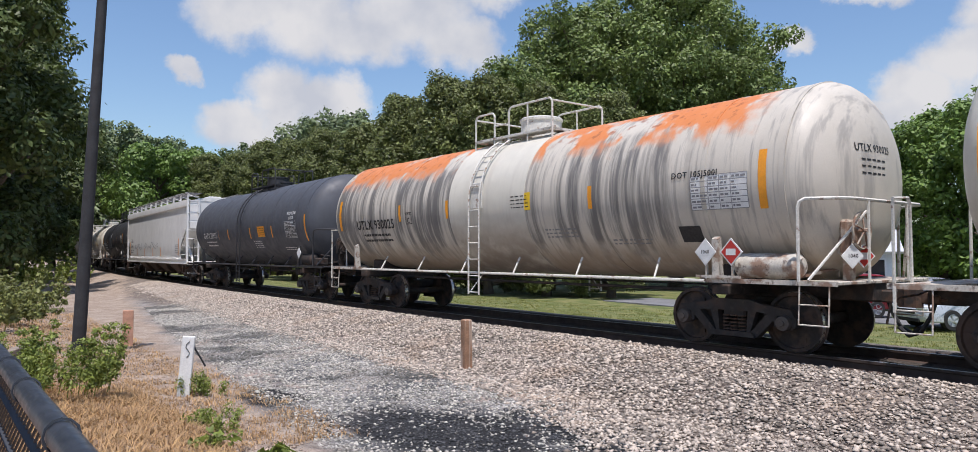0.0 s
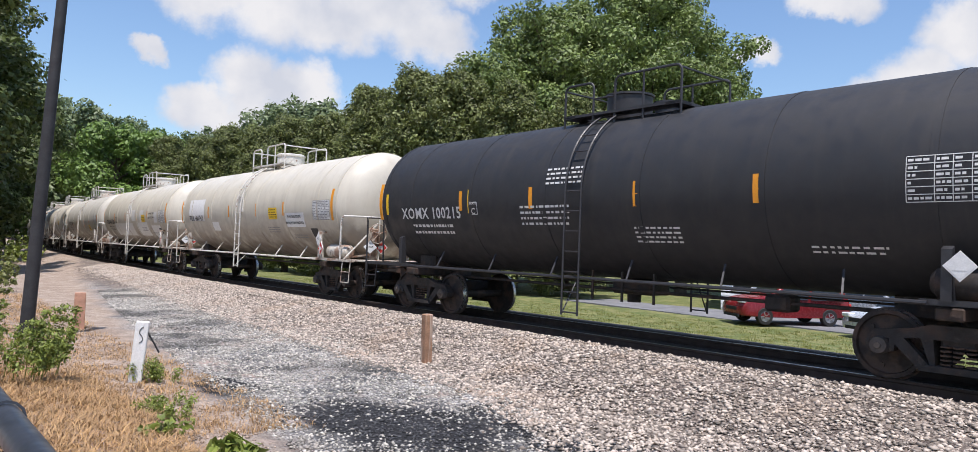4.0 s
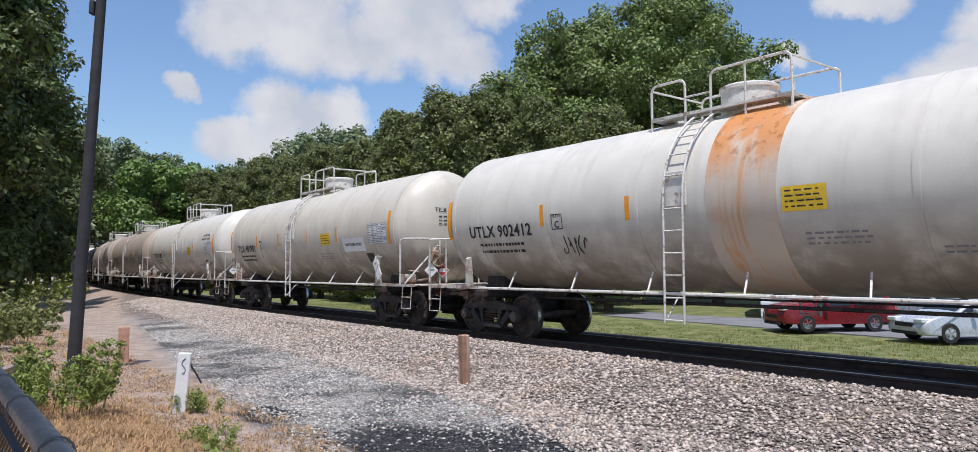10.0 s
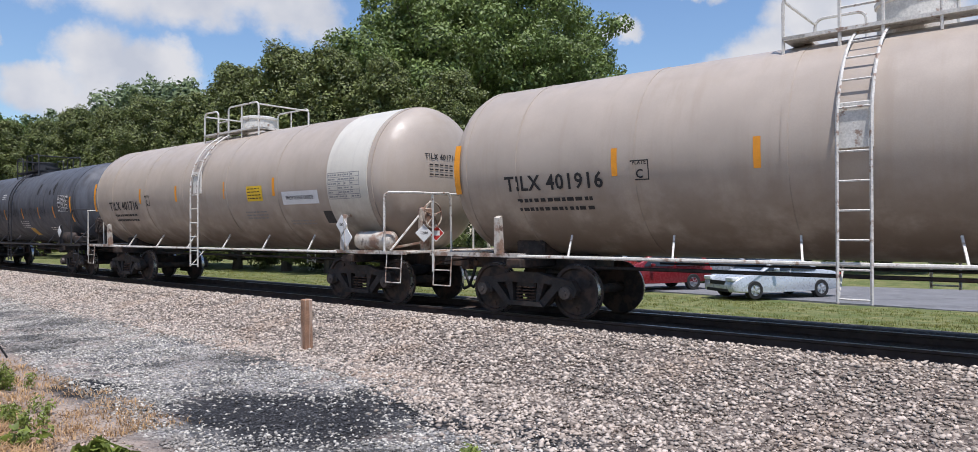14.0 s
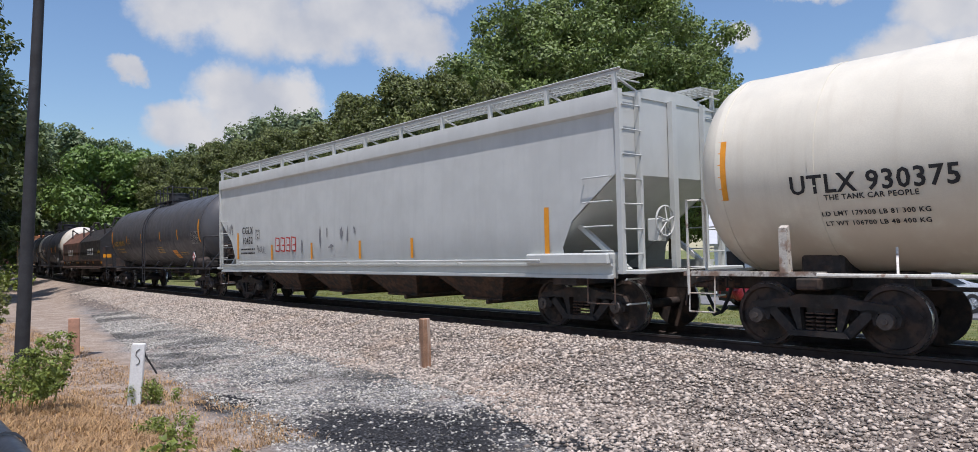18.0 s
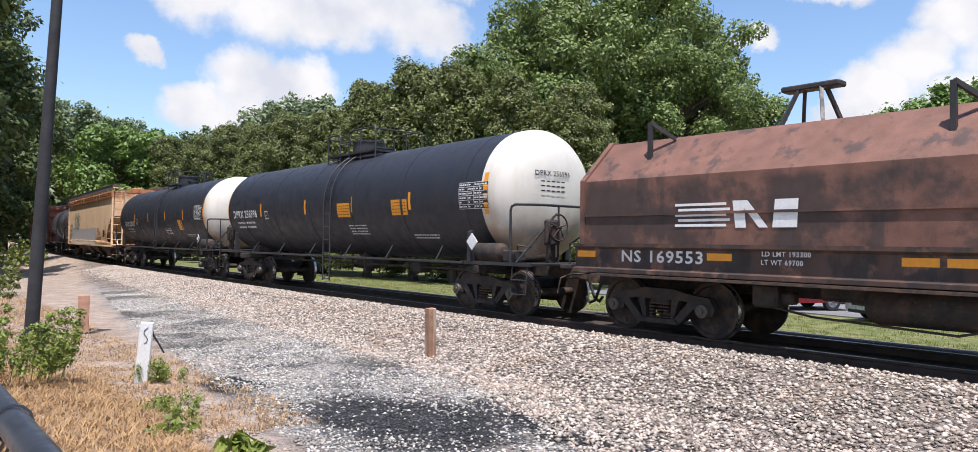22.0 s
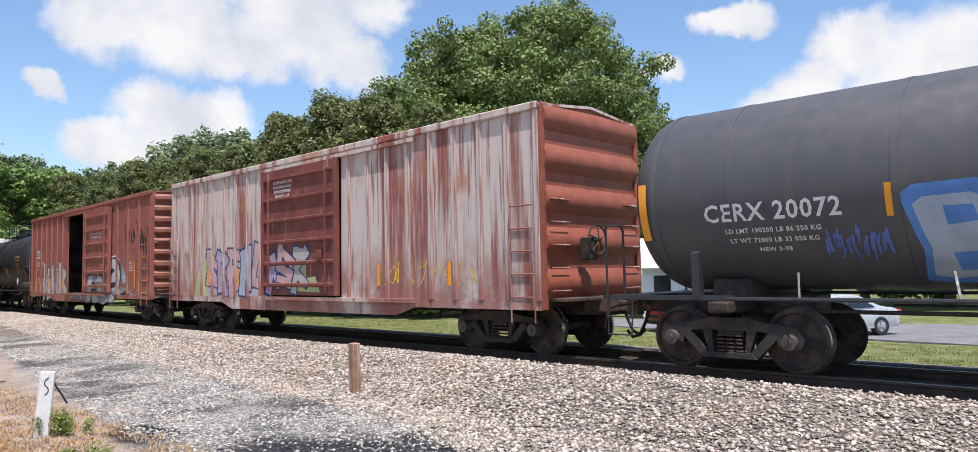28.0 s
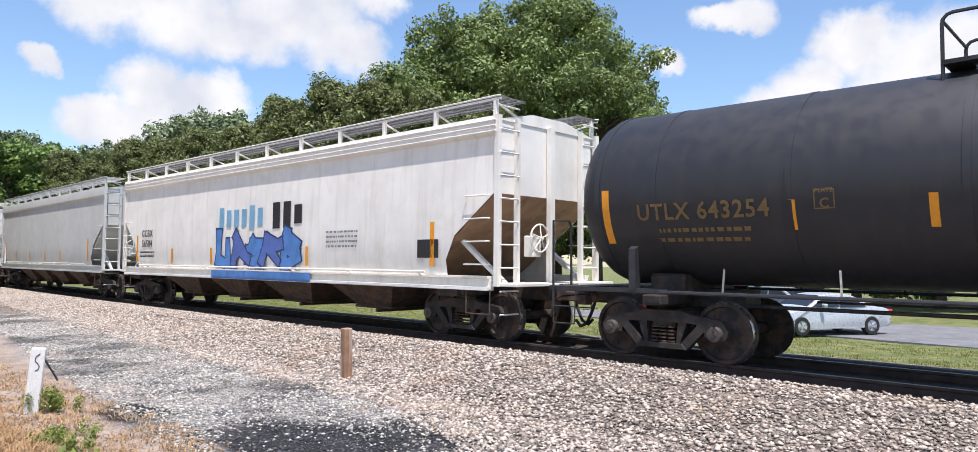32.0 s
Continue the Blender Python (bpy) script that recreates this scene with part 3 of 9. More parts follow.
def scrawl(side, car, x, h, w, t, material, seed, strokes=8, thick=0.03):
    """Loose hand-sprayed strokes."""
    rnd = random.Random(seed)
    g = G()
    for k in range(strokes):
        cx = x + w / 2 - w * (k + 0.5) / strokes
        pts = [(cx + rnd.uniform(-0.6, 0.6) * w / strokes, h + rnd.uniform(-0.5, 0.5) * t) for _ in range(5)]
        for _ in range(2):
            pts = [pts[0]] + [(a[0] * (1 - f) + b[0] * f, a[1] * (1 - f) + b[1] * f) for a, b in zip(pts, pts[1:]) for f in (0.25, 0.75)] + [pts[-1]]
        for (xa, ha), (xb, hb) in zip(pts, pts[1:]):
            dx, dh = xb - xa, hb - ha
            l = math.hypot(dx, dh) + 1e-6
            nx, nh = -dh / l * thick / 2, dx / l * thick / 2
            g.add([side.place(xa + nx, ha + nh), side.place(xb + nx, hb + nh), side.place(xb - nx, hb - nh), side.place(xa - nx, ha - nh)], [(0, 1, 2, 3)])
    return tagged(part("graffiti", g.mesh("graffiti", material), car), kind="stuff")


def plate_box(side, car, x, h, ink, size=0.36):
    """The small framed clearance mark."""
    g = G()
    for a, b, c, d in ((-0.5, 0.5, 0.44, 0.5), (-0.5, 0.5, -0.5, -0.44), (-0.5, -0.44, -0.44, 0.44), (0.44, 0.5, -0.44, 0.44)):
        g.add([side.place(x - u * size, h + v * size) for u, v in ((a, c), (b, c), (b, d), (a, d))], [(0, 1, 2, 3)])
    tagged(part("plate_frame", g.mesh("plate_frame", ink), car), kind="stuff")
    mark_text(side, car, "PLATE", x, h + 0.11, 0.085, ink)
    mark_text(side, car, "C", x, h - 0.06, 0.2, ink)


def placard(car, p, material_low, size=0.27, number="", turn=0, face=None):
    """A diamond warning sign on a plate; p its centre, facing +y turned by turn degrees about z."""
    g = G()
    s = size / 2 * 1.414
    g.prism([(0, -s), (s, 0), (0, s), (-s, 0)], "y", -0.012, 0.0)
    ob = part("placard", cached(("placard", size), lambda: g.mesh("placard", WHITE)), car, pose(*p, 0, 0, turn), "diamond hazard placard on a metal plate")
    q = s * 0.86
    g2 = G()
    g2.add([(0, 0.003, -q), (q, 0.003, 0), (q * 0.0, 0.003, q), (-q, 0.003, 0)], [(0, 1, 2, 3)])
    g2.add([(-q * 0.5, 0.006, -0.05), (q * 0.5, 0.006, -0.05), (q * 0.5, 0.006, 0.05), (-q * 0.5, 0.006, 0.05)], [(0, 1, 2, 3)])
    g2.mi = [0, 1]
    part("placard_face", cached(("placard_face", size, material_low.name), lambda: g2.mesh("placard_face", [material_low, WHITE])), ob)
    if number:
        vs, fs = lettering(number, 0.085)
        g3 = G()
        g3.add([(-u, 0.009, v) for u, v in vs], fs)
        part("number", cached(("pn", number), lambda: g3.mesh("number", BLACK)), ob)
    return ob


def ladder_mesh(side, x, h0, h1, drop, width, material, key):
    """Two stringers and rungs that follow the tank's side, and a straight foot below the sill."""
    def make():
        g = G()
        pts = []
        n = 12
        for k in range(n + 1):
            h = h1 + (0 - h1) * k / n
            p = side.place(0, h, 0.09)
            pts.append(p)
        ybase = pts[-1][1]
        pts += [(0, ybase, side.zc - 0.7), (0, ybase, drop)]
        for s in (-1, 1):
            g.tube([(s * width / 2, p[1], p[2]) for p in pts], 0.022, 5)
        zz = drop + 0.05
        while zz < side.zc:
            g.tube([(-width / 2, ybase, zz), (width / 2, ybase, zz)], 0.014, 5)
            zz += 0.36
        k = 0.36
        while k < h1 - 0.05:
            p = side.place(0, k, 0.09)
            g.tube([(-width / 2, p[1], p[2]), (width / 2, p[1], p[2])], 0.014, 5)
            k += 0.36
        # stays at the foot
        g.tube([(width / 2, ybase, drop), (width / 2 + 0.05, ybase - 0.5, 1.1)], 0.014, 5)
        return g.mesh("ladder", material)
    return cached(key, make)


def rounded(p0, p1, z0, z1, r=0.12):
    """A hoop: up at p0, across, down at p1 (p = x, y)."""
    (x0, y0), (x1, y1) = p0, p1
    d = Vector((x1 - x0, y1 - y0))
    l = max(d.length, 1e-6)
    u = d / l
    out = [(x0, y0, z0), (x0, y0, z1 - r)]
    for k in range(1, 4):
        a = math.pi / 2 * k / 3
        out.append((x0 + u.x * r * (1 - math.cos(a)), y0 + u.y * r * (1 - math.cos(a)), z1 - r + r * math.sin(a)))
    for k in range(0, 4):
        a = math.pi / 2 * k / 3
        out.append((x1 - u.x * r * (1 - math.sin(a)), y1 - u.y * r * (1 - math.sin(a)), z1 - r + r * math.cos(a)))
    out.append((x1, y1, z0))
    return out


def brake_wheel_mesh(material):
    g = G()
    ring = [(0, 0.26 * math.cos(2 * math.pi * k / 20), 0.26 * math.sin(2 * math.pi * k / 20)) for k in range(21)]
    g.tube(ring, 0.018, 5, False)
    for k in range(5):
        a = 2 * math.pi * k / 5 + 0.3
        g.tube([(0.04, 0, 0), (0, 0.26 * math.cos(a), 0.26 * math.sin(a))], 0.014, 4)
    g.tube([(-0.25, 0, 0), (0.08, 0, 0)], 0.03, 7)
    g.box(-0.3, -0.06, -0.12, 0.12, -0.35, 0.05, 0.02)
    return g.mesh("brake_wheel", material)


def tank_car(L, label, body, rail, ink, r=1.55, zc=2.61, dome="white", number="", loads=(), marks=(), head_mat=None, brake_end=-1, bands=(), plat=1.0, under=STEEL_DARK, seams=6, sill_mat=None, ends=0.55, strips=(3.6, 1.45, -1.05, -3.2), strip_h=-0.08, lead=0.2, num_x=1.85, num_h=-0.34, lead_cut=0.0, tail_cut=0.0, tail_strip=0.18, lx=0.25, reservoir=True, ladder_low=None):
    """A tank car, its near side towards +y and its leading end towards -x."""
    car = thing("tank_car", label, "tank car", group="freight train")
    half = L / 2
    xe = half - ends                      # tip of the heads
    hd = 0.70                             # depth of a head
    xc = xe - hd
    prof = [(-xe + hd * (1 - math.sin(a)), r * max(1e-4, math.cos(a)) ** 0.8) for a in [math.pi / 2 * (1 - k / 9) for k in range(10)]]
    full = prof + [(-xc + 0.25, r)] + [(-xc + 2 * xc * k / 10, r) for k in range(1, 10)] + [(-u, q) for u, q in prof[::-1]]
    full = [(u + lead_cut * max(0.0, -u) / xe - tail_cut * max(0.0, u) / xe, q) for u, q in full]
    g = G()
    g.lathe(full, 56, "x", (0, 0, zc))
    if head_mat:
        me = g.mesh("tank_shell", [body, head_mat], 50)
        idx = [1 if p.center.x < -xc + 0.25 + 0.9 * lead_cut else 0 for p in me.polygons]
        me.polygons.foreach_set("material_index", idx)
    else:
        me = g.mesh("tank_shell", body, 50)
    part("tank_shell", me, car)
    side = Side(r, zc)
    for bx in [(-xc + 2 * xc * (k + 0.5) / seams) for k in range(seams)] + ([xc - tail_cut] if head_mat else [-xc + lead_cut, xc - tail_cut]):
        g = G()
        g.lathe([(bx - 0.045, r - 0.01), (bx - 0.045, r + 0.008), (bx + 0.045, r + 0.008), (bx + 0.045, r - 0.01)], 56, "x", (0, 0, zc))
        part("jacket_seam", g.mesh("jacket_seam", body), car)
    for b0, b1, bmat in bands:
        g = G()
        g.lathe([(b0, r - 0.01), (b0, r + 0.01), (b1, r + 0.01), (b1, r - 0.01)], 56, "x", (0, 0, zc))
        part("painted_band", g.mesh("painted_band", bmat), car)
    sm = sill_mat or rail
    # end platforms, stub sills, bolsters and saddles
    for e in (-1, 1):
        g = G()
        g.box(e * (half - 3.2), e * (half - 0.35), -0.32, 0.32, 0.80, 1.10, 0.02)
        part("stub_sill", g.mesh("stub_sill", under), car)
        g = G()
        g.box(e * (half - 0.32), e * (half - 0.95), -1.45, 1.45, 1.06, 1.11, 0.01)
        for y in (-1.45, 1.45):
            g.box(e * (half - 0.32), e * (half - 2.5), y - 0.03, y + 0.03, 1.045, 1.115)
        part("end_platform", g.mesh("end_platform", sm), car)
        g = G()
        g.box(e * (half - 2.36), e * (half - 2.04), -1.38, 1.38, 0.86, 1.02, 0.02)
        g.box(e * (half - 2.5), e * (half - 1.9), -0.9, 0.9, 1.02, 1.34, 0.04)
        part("bolster", g.mesh("bolster", under), car)
        for y in (-1, 1):
            g = G().prism([(y * 1.36, 1.1), (y * 1.50, 1.1), (y * 1.50, 1.72), (y * 1.42, 1.76)], "x", e * (half - (2.26 if e < 0 else 2.0)), e * (half - (2.14 if e < 0 else 1.88)))
            part("saddle_post", g.mesh("saddle_post", sm), car)
        xf = e * (half - 0.42)
        if e < 0:
            # one hoop: up at the near corner, forward of the head, across the end and down at the far corner
            xh, xg = -(half - 0.80), -(half - min(0.42, 0.47 + lead_cut))
            arc = [(xh, 1.57, 1.1), (xh, 1.57, 2.14), (xh - 0.02, 1.56, 2.22), (xh - 0.08, 1.52, 2.26), (xg + 0.08, 1.26, 2.26), (xg, 1.05, 2.26)]
            g = G().tube(arc + [(x, -y, z) for x, y, z in arc[::-1]], 0.026, 6)
            part("end_handrail", g.mesh("end_handrail", rail), car)
            for y in (-1, 1):
                part("rail_post", G().tube([(xg, y * 0.62, 1.1), (xg, y * 0.62, 2.26)], 0.022, 6).mesh("rail_post", rail), car)
                part("rail_brace", G().tube([(xh - 0.1, y * 1.5, 1.12), (xg + 0.01, y * 0.66, 2.1)], 0.022, 6).mesh("rail_brace", rail), car)
        else:
            # a single grab post at each rear corner
            for y in (-1, 1):
                g = G().tube([(xf, y * 1.5, 0.75), (xf, y * 1.5, 2.12), (xf - 0.02, y * 1.53, 2.2), (xf - 0.02, y * 1.1, 2.22), (xf - 0.02, y * 1.04, 2.14), (xf - 0.02, y * 1.02, 1.1)], 0.022, 6)
                part("grab_post", g.mesh("grab_post", rail), car)
        for y in (-1, 1):
            g = G()
            x0 = e * (half - 0.42)
            x1 = e * (half - 0.85)
            for x in (x0, x1):
                g.tube([(x, y * 1.46, 1.06), (x, y * 1.50, 0.50)], 0.012, 5)
            for z in (0.50, 0.78):
                g.tube([(x0, y * 1.5, z), (x1, y * 1.5, z)], 0.012, 5)
            part("step", g.mesh("step", sm if rail is RAIL_WHITE else rail), car)
    # handrail along the sill with its brackets
    for y in (-1, 1):
        part("side_rail", G().tube([(-(half - 2.4), y * 1.5, 1.07), (half - 2.4, y * 1.5, 1.07)], 0.028, 7).mesh("side_rail", rail), car)
    nb = 6
    for k in range(nb):
        x = -(half - 3.4) + (2 * half - 6.8) * k / (nb - 1)
        for y in (-1, 1):
            part("bracket", cached(("bracket", rail.name, round(r, 2)), lambda: G().bar((0, 1.5, 1.07), (0.10, 1.22, 1.42), 0.028, 0.028).mesh("bracket", rail)), car,
                 pose(x, 0, 0) if y > 0 else pose(x, 0, 0, 0, 0, 180))
    # ladders on both sides
    low = ladder_low or (0.60 if dome == "white" else 0.40)
    lm = ladder_mesh(side, lx, -0.9, r * 1.32, low, 0.38, rail, ("ladder", rail.name, r, zc, low))
    part("ladder", lm, car, pose(lx, 0, 0))
    part("ladder", lm, car, pose(-lx, 0, 0, 0, 0, 180))
    if dome == "white":
        part("ladder_shield", G().box(lx - 0.2, lx + 0.2, r - 0.02, r + 0.03, zc - 0.12, zc + 0.45, 0.01).mesh("ladder_shield", rail), car)
    # top platform, manway and guard rails
    top = zc + r
    g = G()
    for y in (-0.62, 0.62):
        g.box(-1.35 * plat, 1.35 * plat, y - 0.17, y + 0.17, top - 0.02, top + 0.03)
    for x in (-1.2 * plat, 1.2 * plat):
        g.box(x - 0.15, x + 0.15, -0.79, 0.79, top - 0.025, top + 0.025)
    part("top_platform", g.mesh("top_platform", rail), car)
    g = G()
    if dome == "white":
        g.lathe([(top - 0.12, 0.47), (top + 0.36, 0.47), (top + 0.37, 0.50), (top + 0.42, 0.50), (top + 0.45, 0.45), (top + 0.46, 0.0)], 24, "z", (-0.15, 0, 0))
    else:
        g.lathe([(top - 0.12, 0.44), (top + 0.40, 0.44), (top + 0.41, 0.47), (top + 0.45, 0.47), (top + 0.46, 0.41), (top + 0.43, 0.40), (top + 0.43, 0.0)], 24, "z", (0.35, 0, 0))
        g.lathe([(top - 0.1, 0.24), (top + 0.14, 0.24), (top + 0.15, 0.28), (top + 0.2, 0.28), (top + 0.22, 0.0)], 18, "z", (-0.55, 0, 0))
    part("manway", g.mesh("manway", rail), car, label="capped manway and valve housing")
    zt = top + 0.62
    g = G()
    g.tube(rounded((1.35 * plat, 0.76), (0.62 * plat, 0.76), top - 0.25, zt), 0.024, 6)
    g.tube(rounded((1.35 * plat, -0.76), (0.62 * plat, -0.76), top - 0.25, zt), 0.024, 6)
    g.tube([(1.35 * plat, 0.76, zt - 0.08), (1.35 * plat, -0.76, zt - 0.08)], 0.02, 6)
    part("guard_rail", g.mesh("guard_rail", rail), car)
    g = G()
    for y in (0.76, -0.76):
        g.tube(rounded((0.1 * plat, y), (-1.35 * plat, y), top - 0.25, zt + 0.04), 0.024, 6)
        g.tube([(-0.55 * plat, y, top - 0.2), (-0.55 * plat, y, zt + 0.03)], 0.02, 6)
        g.tube([(0.62 * plat, y, top + 0.3), (0.1 * plat, y, top + 0.3)], 0.018, 5)
    g.tube([(-1.35 * plat, 0.76, zt - 0.02), (-1.35 * plat, -0.76, zt - 0.02)], 0.02, 6)
    part("guard_rail", g.mesh("guard_rail", rail), car)
    # brake gear: reservoir, hand brake wheel, rods below
    g = G()
    bx = brake_end * (half - (1.45 if dome != "white" else 1.0))
    g.lathe([(-0.55, 0.0), (-0.53, 0.12), (-0.46, 0.19), (0.46, 0.19), (0.53, 0.12), (0.55, 0.0)], 18, "x", (bx - brake_end * 0.45, 1.22, 1.31))
    for x in (-0.3, 0.3):
        g.lathe([(x - 0.03, 0.195), (x + 0.03, 0.195)], 18, "x", (bx - brake_end * 0.45, 1.22, 1.31))
    if reservoir:
        part("air_reservoir", g.mesh("air_reservoir", sm if rail is RAIL_WHITE else STEEL_DARK), car)
    rust = P_GEAR if rail is RAIL_WHITE else STEEL_DARK
    e = brake_end
    part("brake_housing", G().box(e * (half - 0.42), e * (half - 0.56), 0.60, 0.92, 1.48, 1.98, 0.04).box(e * (half - 0.44), e * (half - 0.54), 0.68, 0.84, 1.1, 1.5).mesh("brake_housing", rust), car)
    g = G().tube([(e * (half - 0.8), 0.5, 1.5), (e * (half - 0.8), 0.45, 1.15)], 0.02, 5)
    g.bar((e * (half - 0.8), 0.45, 1.28), (e * (half - 1.0), 1.2, 1.16), 0.06, 0.04)
    part("brake_lever", g.mesh("brake_lever", rust), car)
    if not (reservoir and dome == "white"):
        g = G().box(e * (half - 1.0), e * (half - 1.35), 0.95, 1.3, 1.12, 1.36, 0.03)
        g.tube([(e * (half - 1.1), 1.1, 1.3), (e * (half - 1.0), 1.2, 1.46), (e * (half - 0.8), 1.0, 1.42)], 0.02, 5)
        part("control_valve", g.mesh("control_valve", rust), car)
    part("brake_wheel", cached(("bw", rail.name), lambda: brake_wheel_mesh(P_GEAR if rail is RAIL_WHITE else STEEL_DARK)), car, pose(brake_end * (half - 0.32), 0.72, 1.82, 0, 0, 0 if brake_end > 0 else 180))
    g = G()
    if dome != "white":
        g.box(-0.5, 0.4, -0.3, 0.3, 0.78, 1.05, 0.03)
        g.box(-3.2, -2.8, 0.1, 0.5, 0.72, 0.98, 0.04)
    g.tube([(-half + 3, 0.4, 0.86), (half - 3, 0.4, 0.86)], 0.03, 6)
    g.tube([(-half + 3.4, -0.5, 0.92), (half - 4, -0.5, 0.92)], 0.02, 5)
    if dome != "white":
        # bottom outlet and its steam pipes
        g.lathe([(0.62, 0.0), (0.62, 0.13), (0.82, 0.14), (0.84, 0.2), (1.2, 0.24)], 14, "z", (0.1, 0, 0))
        for x in (-0.9, -0.2, 0.5):
            g.tube([(x, 0.75, 0.66), (x, 0.75, 1.2)], 0.028, 5)
    part("brake_rigging", g.mesh("brake_rigging", under), car)
    # couplings, marks
    wheels = add_running_gear(car, half)
    # orange reflectors
    for x in (-xc + lead + 0.5 * lead_cut * (head_mat is None), *([xc + tail_strip - max(0.0, tail_cut)] if tail_strip is not None else [])):
        mark_rect(side, car, x, strip_h + 0.06, 0.13, 0.88, ORANGE, "reflector")
    for x in strips:
        mark_rect(side, car, x, strip_h, 0.10, 0.42, ORANGE, "reflector")
    if number:
        mark_text(side, car, number, xc - num_x, num_h, 0.38, ink, 0.96)
        for k, line in enumerate(loads):
            if line:
                mark_text(side, car, line, xc - num_x, num_h - 0.26 - 0.15 * k, 0.105, ink)
        if not loads:
            mark_lines(side, car, xc - num_x, num_h - 0.28, 1.5, 2, 0.16, ink, seed=len(number) + int(L * 10))

        def head_x(y, z):
            q = min(0.999, math.hypot(y, z) / r)
            return -xe + hd * (1 - math.sqrt(1 - q ** (2 / 0.8))) - 0.012 + lead_cut * 0.95
        vs, fs = lettering(number, 0.17)
        g = G()
        g.add([(head_x(0.2 - u, 0.42 + v), 0.2 - u, zc + 0.42 + v) for u, v in vs], fs)
        for k in range(3):
            for q in range(5):
                y0, z0 = 0.55 - q * 0.14, 0.24 - k * 0.10
                g.add([(head_x(y, z), y, zc + z) for y, z in ((y0, z0), (y0 - 0.10, z0), (y0 - 0.10, z0 + 0.028), (y0, z0 + 0.028))], [(0, 1, 2, 3)])
        tagged(part("stencil", g.mesh("stencil", BLACK if head_mat else ink), car), kind="stuff")
    return car, wheels, side, xc


